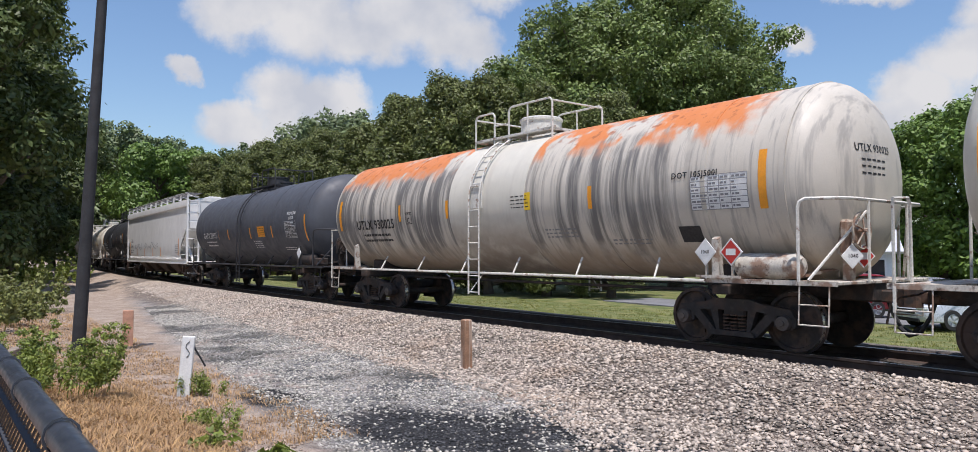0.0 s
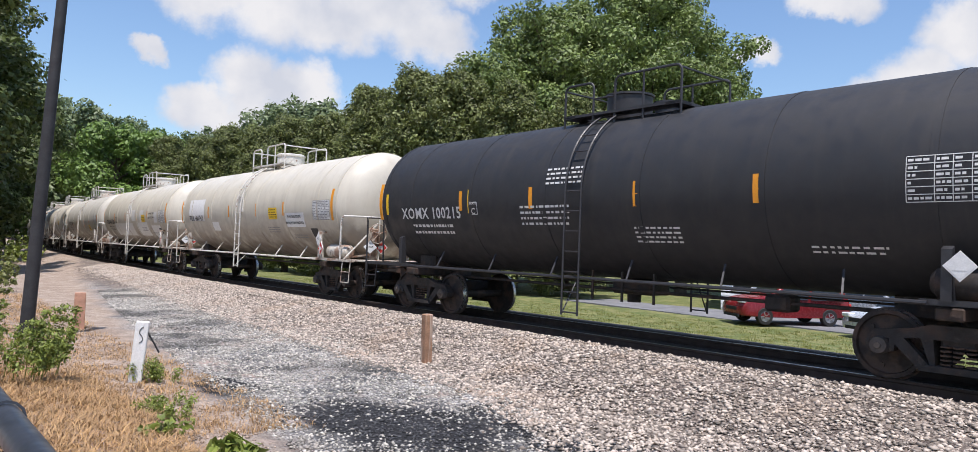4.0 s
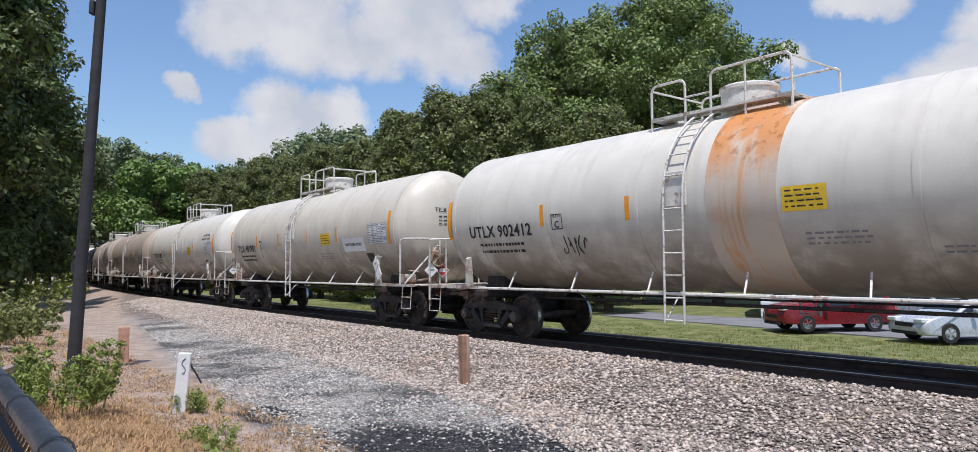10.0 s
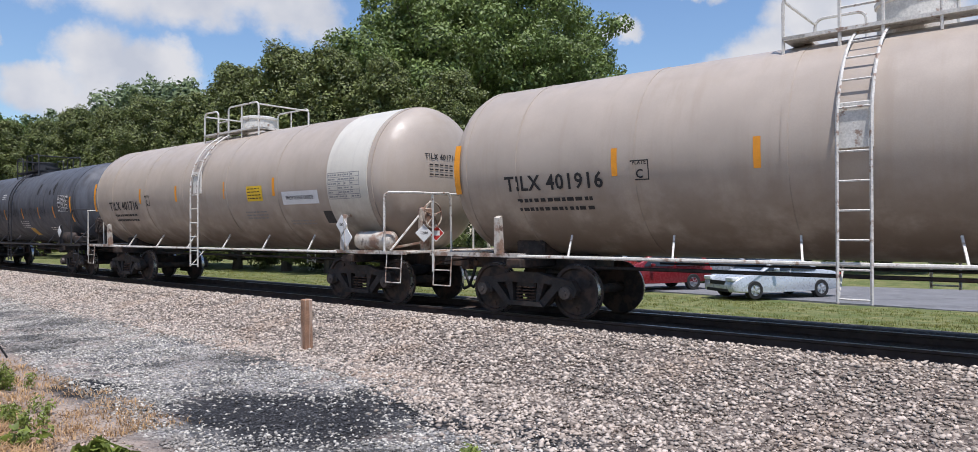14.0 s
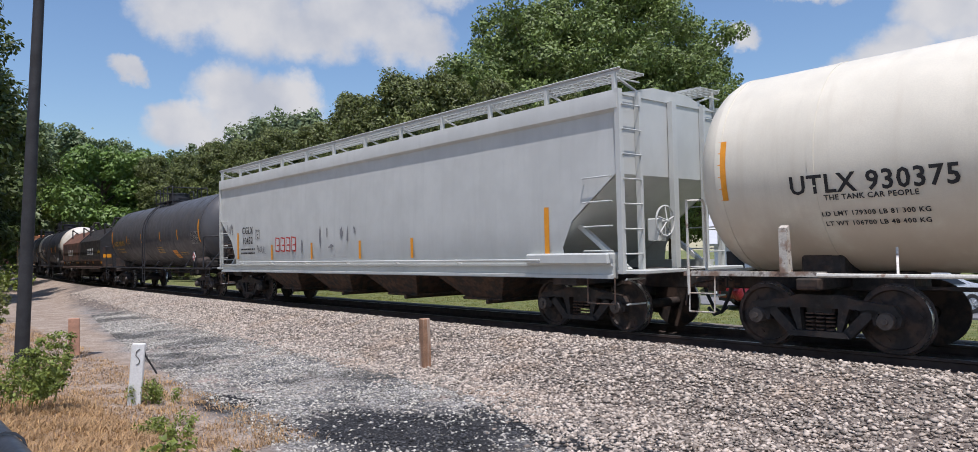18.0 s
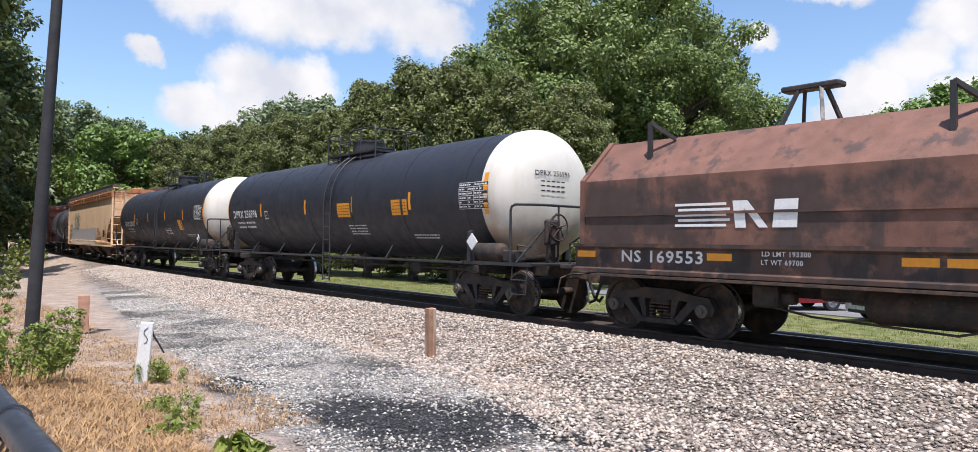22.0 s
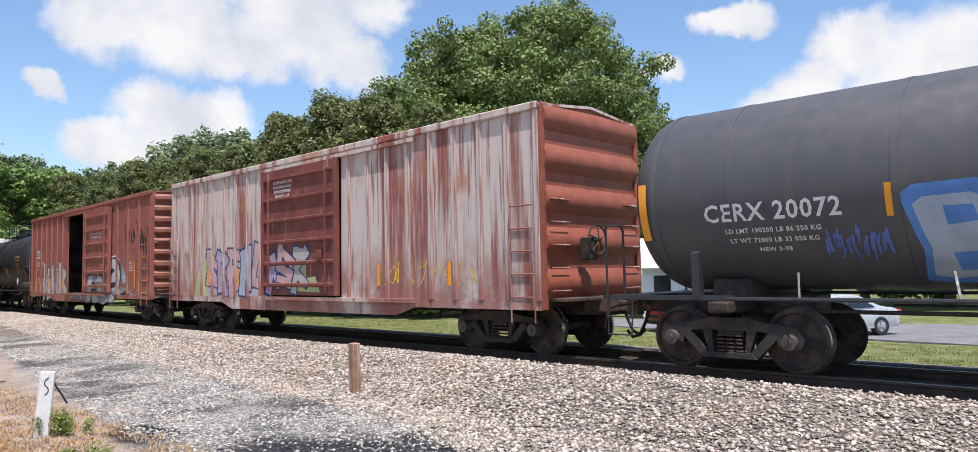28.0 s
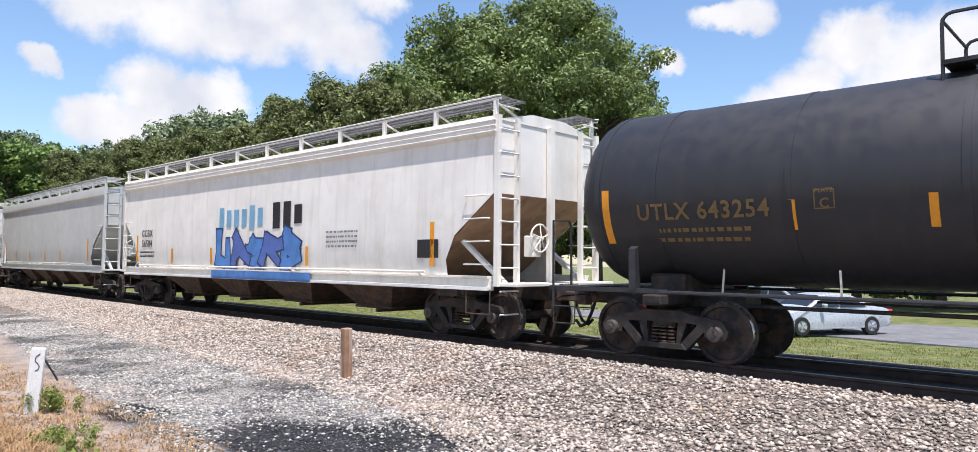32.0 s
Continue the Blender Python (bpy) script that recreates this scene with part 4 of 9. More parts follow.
def hopper_car(L, label, body, trim, ink, number="", ribs=False, bays=4, brake_end=-1, low=STEEL_RUST, walkm=None, slope_mat=None, tail=0.45, walk_deep=False):
    """A covered hopper: smooth curved sides, roof walk, sloped ends, discharge bays below a straight side sill."""
    car = thing("hopper_car", label, "hopper car", group="freight train")
    half = L / 2
    xb = half - 0.75                      # the body's ends at the top
    zs, zt, yw = 1.18, 4.12, 1.56
    slope = 2.1                           # run of the end slope sheet
    sec = [(yw - 0.08, zs), (yw - 0.01, zs + 0.35), (yw, 2.0), (yw - 0.005, 2.35), (yw - 0.015, 2.75), (yw - 0.035, 3.25), (yw - 0.065, zt - 0.3), (yw - 0.065, zt)]
    # side sheets, cut back along the sloped ends
    for sy in (-1, 1):
        g = G()
        cols = []
        for y, z in sec:
            back = 0.12 + min(1.25, max(0.0, slope * (2.75 - z) / (2.75 - zs)))
            xs = [-(xb - back), *[(-1 + 2 * k / 10) * (xb - 2.4) for k in range(11)], xb - back]
            cols.append([(x, sy * y, z) for x in xs])
        n = len(cols[0])
        g.add([p for c in cols for p in c], [(i * n + k, i * n + k + 1, (i + 1) * n + k + 1, (i + 1) * n + k) for i in range(len(cols) - 1) for k in range(n - 1)])
        part("side_sheet", g.mesh("side_sheet", body, 60), car)
    for e in (-1, 1):
        g = G()
        g.prism([(e * (xb - 0.12), zt), (e * (xb - 0.12), 2.75), (e * (xb - 0.2), 2.75), (e * (xb - 0.2), zt)], "y", -yw + 0.15, yw - 0.15)
        part("end_sheet", g.mesh("end_sheet", body), car)
        g = G().prism([(e * (xb - 0.12), 2.75), (e * (xb - 0.12 - slope), zs), (e * (xb - 0.2 - slope), zs), (e * (xb - 0.2), 2.75)], "y", -yw + 0.05, yw - 0.05)
        part("slope_sheet", g.mesh("slope_sheet", slope_mat or body), car)
    # roof: shallow pitch, top chord, walk
    g = G()
    g.prism([(-1.5, zt - 0.02), (-0.5, zt + 0.20), (0.5, zt + 0.20), (1.5, zt - 0.02)], "x", -xb + 0.1, xb - 0.1)
    part("roof", g.mesh("roof", body), car)
    for sy in (-1, 1):
        g = G()
        g.prism([(sy * 1.50, zt - 0.32), (sy * 1.575, zt - 0.27), (sy * 1.575, zt - 0.10), (sy * 1.55, zt + 0.04), (sy * 1.45, zt + 0.04)], "x", -xb + 0.05, xb - 0.05)
        part("top_chord", g.mesh("top_chord", trim), car)
        for k in range(3 if ribs else 0):
            part("chord_rib", G().tube([(-xb + 0.06, sy * 1.58, zt - 0.25 + k * 0.10), (xb - 0.06, sy * 1.58, zt - 0.25 + k * 0.10)], 0.02, 5).mesh("chord_rib", trim), car)
    for sy in (-1, 1):
        g = G()
        # open grating: bearer bars along, slats across
        for y in (0.86, 1.06, 1.26, 1.48):
            g.box(-xb, xb, sy * y, sy * (y + 0.02), zt + 0.35, zt + 0.39)
        for k in range(int(2 * xb / 0.13)):
            x = -xb + 0.13 * k
            g.box(x, x + 0.07, sy * 0.86, sy * 1.50, zt + 0.372, zt + 0.384)
        part("roof_walk", g.mesh("roof_walk", walkm or trim), car)
        g = G()
        g.tube([(-xb, sy * 1.52, zt + 0.40), (xb, sy * 1.52, zt + 0.40)], 0.018, 5)
        g.box(-xb, xb, sy * 1.500, sy * 1.512, zt + (0.12 if walk_deep else 0.33), zt + 0.37)
        part("walk_edge", g.mesh("walk_edge", walkm if walk_deep else trim), car)
        for k in range(12):
            x = -xb + 0.15 + (2 * xb - 0.3) * k / 11
            part("walk_stanchion", cached(("stan", trim.name), lambda: G().box(-0.03, 0.03, 1.44, 1.52, zt, zt + 0.37).bar((0, 1.48, zt + 0.3), (0, 0.9, zt + 0.1), 0.04, 0.03).mesh("walk_stanchion", trim)), car, pose(x, 0, 0, 0, 0, 0 if sy > 0 else 180))
    for k in range(8):
        x = -xb + 1.5 + (2 * xb - 3.0) * k / 7
        part("hatch", cached(("hatch", trim.name), lambda: G().box(-0.55, 0.55, -0.3, 0.3, zt + 0.2, zt + 0.30, 0.03).mesh("hatch", trim)), car, pose(x, 0, 0))
    # side sill
    for sy in (-1, 1):
        g = G()
        g.prism([(sy * 1.40, 0.98), (sy * 1.58, 0.98), (sy * 1.58, 1.04), (sy * 1.52, 1.05), (sy * 1.52, 1.19), (sy * 1.58, 1.20), (sy * 1.58, 1.24), (sy * 1.40, 1.24)], "x", -(half - 1.0), half - 1.0)
        part("side_sill", g.mesh("side_sill", trim), car)
        g = G()
        g.tube([(-(half - 2.6), sy * 1.66, 1.30), (half - 2.6, sy * 1.66, 1.30)], 0.022, 6)
        for k in range(7):
            x = -(half - 2.8) + (2 * half - 5.6) * k / 6
            g.bar((x, sy * 1.66, 1.31), (x, sy * 1.52, 1.22), 0.05, 0.05)
        part("grab_pipe", g.mesh("grab_pipe", trim), car)
    # discharge bays
    span = 2 * half - 7.2
    for b in range(bays):
        xm = -span / 2 + span * (b + 0.5) / bays
        w = span / bays
        g = G()
        top = [(-w * 0.40, -1.38), (w * 0.40, -1.38), (w * 0.40, 1.38), (-w * 0.40, 1.38)]
        bot = [(-0.60, -0.9), (0.60, -0.9), (0.60, 0.9), (-0.60, 0.9)]
        vs = [(xm + x, y, 1.05) for x, y in top] + [(xm + x, y, 0.50) for x, y in bot]
        g.add(vs, [(0, 1, 5, 4), (1, 2, 6, 5), (2, 3, 7, 6), (3, 0, 4, 7), (4, 5, 6, 7), (0, 3, 2, 1)])
        g.box(xm - 0.66, xm + 0.66, -0.95, 0.95, 0.44, 0.50, 0.02)
        g.tube([(xm - 0.3, -1.05, 0.42), (xm - 0.3, 1.05, 0.42)], 0.05, 10)
        part("discharge_bay", g.mesh("discharge_bay", low), car)
    for e in (-1, 1):
        g = G()
        g.box(e * (half - 4.2), e * (half - 0.35), -0.32, 0.32, 0.78, 1.12, 0.02)
        g.box(e * (half - 2.5), e * (half - 1.9), -1.45, 1.45, 0.84, 1.06, 0.02)
        part("stub_sill", g.mesh("stub_sill", STEEL_DARK), car)
        g = G()
        g.box(e * (half - 0.35), e * (half - 0.95), -1.5, 1.5, 1.06, 1.12, 0.01)
        part("end_platform", g.mesh("end_platform", trim), car)
        # end posts and ladder
        for sy in (-1, 1):
            g = G()
            g.box(e * (half - 0.86), e * (half - 0.76), sy * 1.46, sy * 1.56, 1.06, zt + 0.05)
            g.box(e * (half - 0.86), e * (half - 0.76), sy * 0.95, sy * 1.02, 1.06, zt + 0.05)
            part("corner_post", g.mesh("corner_post", trim), car)
            for k in range(10):
                part("ladder_rung", cached(("rung", trim.name), lambda: G().tube([(0, -0.25, 0), (0, 0.25, 0)], 0.016, 5).mesh("ladder_rung", trim)), car, pose(e * (half - 0.75), sy * 1.25, 0.55 + k * 0.42))
            g = G()
            x0, x1 = e * (half - 0.95), e * (half - 1.55)
            for x in (x0, x1):
                g.tube([(x, sy * 1.55, 1.0), (x, sy * 1.56, 0.55)], 0.013, 5)
            g.tube([(x0, sy * 1.56, 0.55), (x1, sy * 1.56, 0.55)], 0.013, 5)
            part("stirrup", g.mesh("stirrup", low), car)
            for k in range(4):
                z = 1.45 + k * 0.42
                g = G().tube([(x0, sy * 1.57, z), (x0, sy * 1.63, z), (x1, sy * 1.63, z), (x1, sy * 1.57, z)], 0.014, 5)
                part("grab_iron", g.mesh("grab_iron", trim), car)
        g = G()
        g.bar((e * (half - 0.8), 0.0, 1.1), (e * (half - 0.8), 0.0, zt), 0.14, 0.1)
        g.bar((e * (half - 0.9), 1.2, 1.1), (e * (half - 2.4), 1.2, 2.2), 0.10, 0.08)
        g.bar((e * (half - 0.9), -1.2, 1.1), (e * (half - 2.4), -1.2, 2.2), 0.10, 0.08)
        part("end_brace", g.mesh("end_brace", trim), car)
    # the body stops short of the trailing coupler by a longer step
    f = (xb - tail) / xb
    for ob in car.children:
        if ob.location.x > 0.7:
            ob.location.x *= f
        elif ob.data.users == 1:
            for v in ob.data.vertices:
                if v.co.x > 0 and not ob.name.startswith("stub_sill"):
                    v.co.x *= f
    part("brake_wheel", cached(("bw_h", trim.name), lambda: brake_wheel_mesh(trim)), car, pose(brake_end * (half - 0.62), 0.55, 1.95, 0, 0, 0 if brake_end > 0 else 180))
    wheels = add_running_gear(car, half)
    side = Side(None, 0, yw, 0.01)
    if number:
        for k, word in enumerate(number.split()):
            mark_text(side, car, word, xb - 2.55, 2.32 - 0.33 * k, 0.34, ink)
        mark_lines(side, car, xb - 2.55, 1.72, 1.1, 2, 0.13, ink, seed=4)
    for x in (4.6, 2.0, -0.6, -2.9):
        mark_rect(side, car, x, 1.60, 0.10, 0.46, ORANGE, "reflector")
    for x in (xb - 1.75, -xb + 1.75):
        mark_rect(side, car, x, 1.84, 0.12, 0.86, ORANGE, "reflector")
    return car, wheels, side, xb


def box_car(L, label, body, end_mat, ink, number="", open_door=False, ribs=9, end_ribs=5, brake_end=-1, door_mat=None):
    """A boxcar with posts on its sides, sliding doors, pressed ends and a pitched roof."""
    car = thing("box_car", label, "boxcar", group="freight train")
    half = L / 2
    xb = half - (0.78 if open_door else 0.87)
    door_mat = door_mat or body
    z0, z1, yw = 0.95, 4.42, 1.52
    dw = 1.66 if not open_door else 1.30
    # side walls with the door opening left free
    door_x = 0.05 if not open_door else 0.48
    for sy in (-1, 1):
        g = G()
        for a, b in ((-xb, door_x - dw), (door_x + dw, xb)):
            g.box(a, b, sy * (yw - 0.05), sy * yw, z0, z1)
        g.box(door_x - dw, door_x + dw, sy * (yw - 0.05), sy * yw, z1 - 0.22, z1)
        part("side_wall", g.mesh("side_wall", body), car)
        for a, b in ((-xb + 0.06, door_x - dw - 0.3), (door_x + dw + (0.72 if open_door else 0.3), xb - 0.06)):
            n = ribs
            for k in range(n):
                x = a + (b - a) * k / (n - 1)
                part("side_post", cached(("post", body.name), lambda: G().prism([(-0.07, yw), (-0.045, yw + 0.04), (0.045, yw + 0.04), (0.07, yw)], "z", z0 + 0.05, z1 - 0.1).mesh("side_post", body)), car,
                     pose(x, 0, 0) if sy > 0 else pose(-x, 0, 0, 0, 0, 180))
        g = G()
        g.box(-xb, xb, sy * (yw - 0.02), sy * (yw + 0.07), z1 - 0.10, z1 + 0.04, 0.02)
        part("top_chord", g.mesh("top_chord", body), car)
        g = G()
        g.prism([(-xb, 0.97), (xb, 0.97), (xb, 0.84), (half - 4.2, 0.84), (half - 4.8, 0.66), (-half + 4.8, 0.66), (-half + 4.2, 0.84), (-xb, 0.84)], "y", sy * (yw - 0.02), sy * (yw + 0.02))
        part("side_sill", g.mesh("side_sill", body), car)
        # doors: pressed panels on a rail
        doors = [(door_x - dw, door_x + dw)] if not open_door else [(door_x - 4.3, door_x - dw)]
        for a, b in doors:
            g = G()
            g.box(a, b, sy * (yw + 0.05), sy * (yw + 0.10), z0 + 0.10, z1 - 0.22)
            dr = part("door", g.mesh("door", door_mat), car, label="sliding steel door with pressed ribs")
            nb = 6
            for k in range(nb):
                z = z0 + 0.35 + (z1 - z0 - 0.8) * k / (nb - 1)
                part("door_rib", G().prism([(sy * (yw + 0.10), z - 0.06), (sy * (yw + 0.16), z - 0.02), (sy * (yw + 0.16), z + 0.03), (sy * (yw + 0.10), z + 0.05)], "x", a + 0.12, b - 0.12).mesh("door_rib", door_mat), dr)
            for x in (a + 0.05, b - 0.05):
                part("door_stile", G().box(x - 0.05, x + 0.05, sy * (yw + 0.09), sy * (yw + 0.16), z0 + 0.1, z1 - 0.22).mesh("door_stile", door_mat), dr)
            for x in (a + 0.4, b - 0.4):
                part("lock_bar", G().tube([(x, sy * (yw + 0.18), z0 + 0.2), (x, sy * (yw + 0.18), z1 - 0.3)], 0.02, 5).mesh("lock_bar", door_mat), dr)
            part("latch", G().box(a + 0.55, a + 0.75, sy * (yw + 0.15), sy * (yw + 0.2), 1.9, 2.1, 0.01).mesh("latch", door_mat), dr)
        part("door_track", G().box(door_x - dw - 2.6, door_x + dw + 0.2, sy * yw, sy * (yw + 0.14), z0 - 0.02, z0 + 0.06).mesh("door_track", body), car)
        part("door_track", G().box(door_x - dw - 2.6, door_x + dw + 0.2, sy * yw, sy * (yw + 0.10), z1 - 0.22, z1 - 0.14).mesh("door_track", body), car)
    g = G()
    g.box(-xb, xb, -yw + 0.06, yw - 0.06, z0 - 0.06, z0 + 0.04)
    part("car_floor", g.mesh("car_floor", P_LINING if open_door else STEEL_DARK), car)
    if open_door:
        g = G().box(-xb + 0.06, xb - 0.06, -yw + 0.055, -yw + 0.075, z0 + 0.05, z1 - 0.05)
        for e in (-1, 1):
            g.box(e * (xb - 0.06), e * (xb - 0.08), -yw + 0.08, yw - 0.06, z0 + 0.05, z1 - 0.05)
        for k in range(9):
            x = -xb + 0.6 + k * 1.6
            g.box(x, x + 0.06, -yw + 0.075, -yw + 0.10, z0 + 0.1, z1 - 0.1)
        for z in (1.5, 2.6, 3.6):
            g.box(-xb + 0.1, xb - 0.1, -yw + 0.075, -yw + 0.092, z, z + 0.05)
        part("inner_lining", g.mesh("inner_lining", P_LINING), car)
    g = G()
    g.box(-half + 0.4, half - 0.4, -0.3, 0.3, 0.70, 0.98, 0.02)
    part("centre_sill", g.mesh("centre_sill", STEEL_DARK), car)
    g = G()
    g.prism([(-yw - 0.05, z1), (0, z1 + 0.16), (yw + 0.05, z1), (yw + 0.02, z1 - 0.05), (0, z1 + 0.11), (-yw - 0.02, z1 - 0.05)], "x", -xb - 0.04, xb + 0.04)
    for k in range(14):
        x = -xb + 0.3 + (2 * xb - 0.6) * k / 13
        g.prism([(-yw - 0.06, z1 + 0.015), (0, z1 + 0.19), (yw + 0.06, z1 + 0.015), (0, z1 + 0.10)], "x", x - 0.04, x + 0.04)
    part("roof", g.mesh("roof", body), car)
    for e in (-1, 1):
        g = G()
        g.prism([(-yw, z0), (yw, z0), (yw, z1), (0, z1 + 0.13), (-yw, z1)], "x", e * (xb - 0.05), e * xb)
        part("end_wall", g.mesh("end_wall", end_mat), car)
        for k in range(end_ribs):
            z = z0 + 0.35 + (z1 - z0 - 0.55) * k / (end_ribs - 1)
            h = (z1 - z0) / end_ribs * 0.36
            part("end_rib", cached(("erib", end_mat.name, end_ribs), lambda: G().prism([(0, -h), (0.10, -h * 0.35), (0.10, h * 0.35), (0, h)], "y", -yw + 0.06, yw - 0.06).mesh("end_rib", end_mat)), car,
                 pose(e * xb, 0, z, 0, 0, 0 if e > 0 else 180))
        for y in (-1, 1):
            g = G()
            g.box(e * (xb - 0.02), e * (xb + 0.05), y * (yw - 0.10), y * (yw + 0.02), z0 - 0.1, z1)
            part("corner_post", g.mesh("corner_post", end_mat), car)
            g = G()
            for k in range(5):
                z = 1.06 + k * 0.40
                g.tube([(e * (xb - 0.08), y * (yw + 0.10), z), (e * (xb - 0.62), y * (yw + 0.10), z)], 0.016, 5)
                g.tube([(e * (xb + 0.12), y * (yw - 0.15), z + 0.1), (e * (xb + 0.12), y * (yw - 0.65), z + 0.1)], 0.016, 5)
            for x in (0.08, 0.62):
                g.tube([(e * (xb - x), y * (yw + 0.10), 0.62), (e * (xb - x), y * (yw + 0.10), 2.7)], 0.013, 5)
            part("side_ladder", g.mesh("side_ladder", body), car)
        g = G()
        g.box(e * xb, e * (half - 0.3), -0.36, 0.36, 0.76, 1.02, 0.02)
        g.box(e * (xb + 0.02), e * (xb + 0.4), -1.3, 1.3, 0.98, 1.04, 0.01)
        part("end_platform", g.mesh("end_platform", STEEL_RUST), car)
    part("brake_wheel", cached("bw_h", lambda: brake_wheel_mesh(STEEL_DARK)), car, pose(brake_end * (half - 0.42), 0.5, 2.05, 0, 0, 0 if brake_end > 0 else 180))
    wheels = add_running_gear(car, half, 2.35)
    side = Side(None, 0, yw, 0.004)
    if number:
        mark_rect(side, car, xb - 1.27, 2.74, 0.54, 0.34, WHITE)
        mark_text(Side(None, 0, yw + 0.004), car, number.split()[0], xb - 1.27, 2.74, 0.32, BLACK)
        mark_text(side, car, number.split()[1], xb - 1.27, 2.29, 0.30, ink)
        mark_text(side, car, number.split()[2], xb - 2.1, 2.29, 0.30, ink)
    return car, wheels, side, xb


def coil_car(L, label, dark, brown, ink):
    """A coil car: a low side-silled deck under two peaked hoods."""
    car = thing("coil_car", label, "coil car", group="freight train")
    half = L / 2
    xb = half - 0.8
    g = G()
    g.box(-xb, xb, -1.45, 1.45, 1.05, 1.22)
    part("deck", g.mesh("deck", STEEL_RUST), car)
    for sy in (-1, 1):
        g = G()
        g.prism([(sy * 1.40, 1.02), (sy * 1.55, 1.02), (sy * 1.55, 1.08), (sy * 1.46, 1.10), (sy * 1.46, 1.42), (sy * 1.53, 1.46), (sy * 1.53, 1.52), (sy * 1.40, 1.52)], "x", -xb, xb)
        part("side_sill", g.mesh("side_sill", P_COILSILL), car)
        g = G()
        g.box(-xb + 0.5, xb - 0.5, sy * 1.5, sy * 1.62, 0.96, 1.0)
        part("step_rail", g.mesh("step_rail", STEEL_RUST), car)
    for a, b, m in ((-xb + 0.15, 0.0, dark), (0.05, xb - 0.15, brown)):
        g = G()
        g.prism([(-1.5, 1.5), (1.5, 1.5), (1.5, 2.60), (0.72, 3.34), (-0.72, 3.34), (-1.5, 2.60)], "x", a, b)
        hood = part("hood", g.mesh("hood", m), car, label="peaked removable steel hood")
        for x in (a + 0.06, b - 0.06):
            g = G()
            g.prism([(-1.54, 1.5), (1.54, 1.5), (1.54, 2.62), (0.74, 3.38), (-0.74, 3.38), (-1.54, 2.62)], "x", x - 0.05, x + 0.05)
            part("hood_frame", g.mesh("hood_frame", m), hood)
        g = G()
        g.box(a, b, -1.53, 1.53, 1.98, 2.02)
        part("hood_belt", g.mesh("hood_belt", m), hood)
        xm = (a + b) / 2
        g = G()
        for sx in (-0.35, 0.35):
            g.bar((xm + sx, -0.4, 3.3), (xm + sx * 0.5, -0.1, 3.98), 0.055, 0.055)
            g.bar((xm + sx, 0.4, 3.3), (xm + sx * 0.5, 0.1, 3.98), 0.055, 0.055)
        g.box(xm - 0.46, xm + 0.46, -0.14, 0.14, 3.96, 4.05, 0.02)
        part("lifting_bracket", g.mesh("lifting_bracket", dark), hood)
        for x in (a + 1.2, b - 1.2):
            for sy in (-1, 1):
                g = G()
                g.bar((x, sy * 1.1, 2.95), (x, sy * 1.1, 3.58), 0.07, 0.07)
                g.bar((x, sy * 1.1, 3.58), (x - 0.3, sy * 0.8, 3.3), 0.06, 0.06)
                part("stacking_guide", g.mesh("stacking_guide", dark), hood)
    g = G()
    g.box(-half + 0.4, half - 0.4, -0.35, 0.35, 0.72, 1.04, 0.02)
    g.box(-3.0, 3.0, -0.9, 0.9, 0.74, 1.0, 0.05)
    part("centre_sill", g.mesh("centre_sill", STEEL_DARK), car)
    for e in (-1, 1):
        g = G()
        g.box(e * (xb - 0.02), e * (xb + 0.4), -1.45, 1.45, 1.05, 1.12, 0.01)
        g.box(e * (xb - 0.04), e * (xb - 0.14), -1.40, 1.40, 1.12, 1.56, 0.01)
        for y in (-1.3, 1.3):
            g.tube([(e * (xb + 0.3), y, 1.1), (e * (xb + 0.3), y, 1.5), (e * (xb + 0.05), y, 1.62)], 0.018, 5)
        part("end_platform", g.mesh("end_platform", STEEL_DARK), car)
    # brake gear hung below the frame
    g = G().lathe([(-0.75, 0.0), (-0.72, 0.2), (-0.6, 0.27), (0.6, 0.27), (0.72, 0.2), (0.75, 0.0)], 16, "x", (1.6, 0.85, 0.74))
    part("air_reservoir", g.mesh("air_reservoir", STEEL_DARK), car)
    g = G().box(3.5, 3.9, 0.75, 1.15, 0.6, 0.95, 0.04).box(3.3, 3.5, 0.85, 1.05, 0.66, 0.84, 0.03)
    g.tube([(3.6, 1.1, 0.62), (3.0, 1.1, 0.52), (1.2, 1.1, 0.44), (0.6, 0.9, 0.6)], 0.018, 5)
    part("control_valve", g.mesh("control_valve", STEEL_DARK), car)
    # marks and a locker on the leading hood end
    xe = -xb + 0.135
    part("locker", G().box(xe - 0.06, xe + 0.02, -0.25, 0.15, 2.42, 2.88, 0.02).mesh("locker", dark), car)
    for k in range(5):
        part("logo_stripe", G().box(xe - 0.082, xe - 0.076, 0.15, 0.72, 2.98 + 0.045 * k, 3.005 + 0.045 * k).mesh("logo_stripe", WHITE), car)
    for y in (-0.08, -0.32):
        part("logo_block", G().box(xe - 0.082, xe - 0.076, y - 0.09, y + 0.10, 2.98, 3.19).mesh("logo_block", WHITE), car)
    for text, y, z, size in (("NS 169553", -0.55, 1.74, 0.2), ("CSS 8", -0.1, 2.14, 0.15)):
        vs, fs = lettering(text, size)
        g = G().add([(xe - 0.082, y - u, z + v) for u, v in vs], fs)
        tagged(part("stencil", g.mesh("stencil", ink), car), kind="stuff")
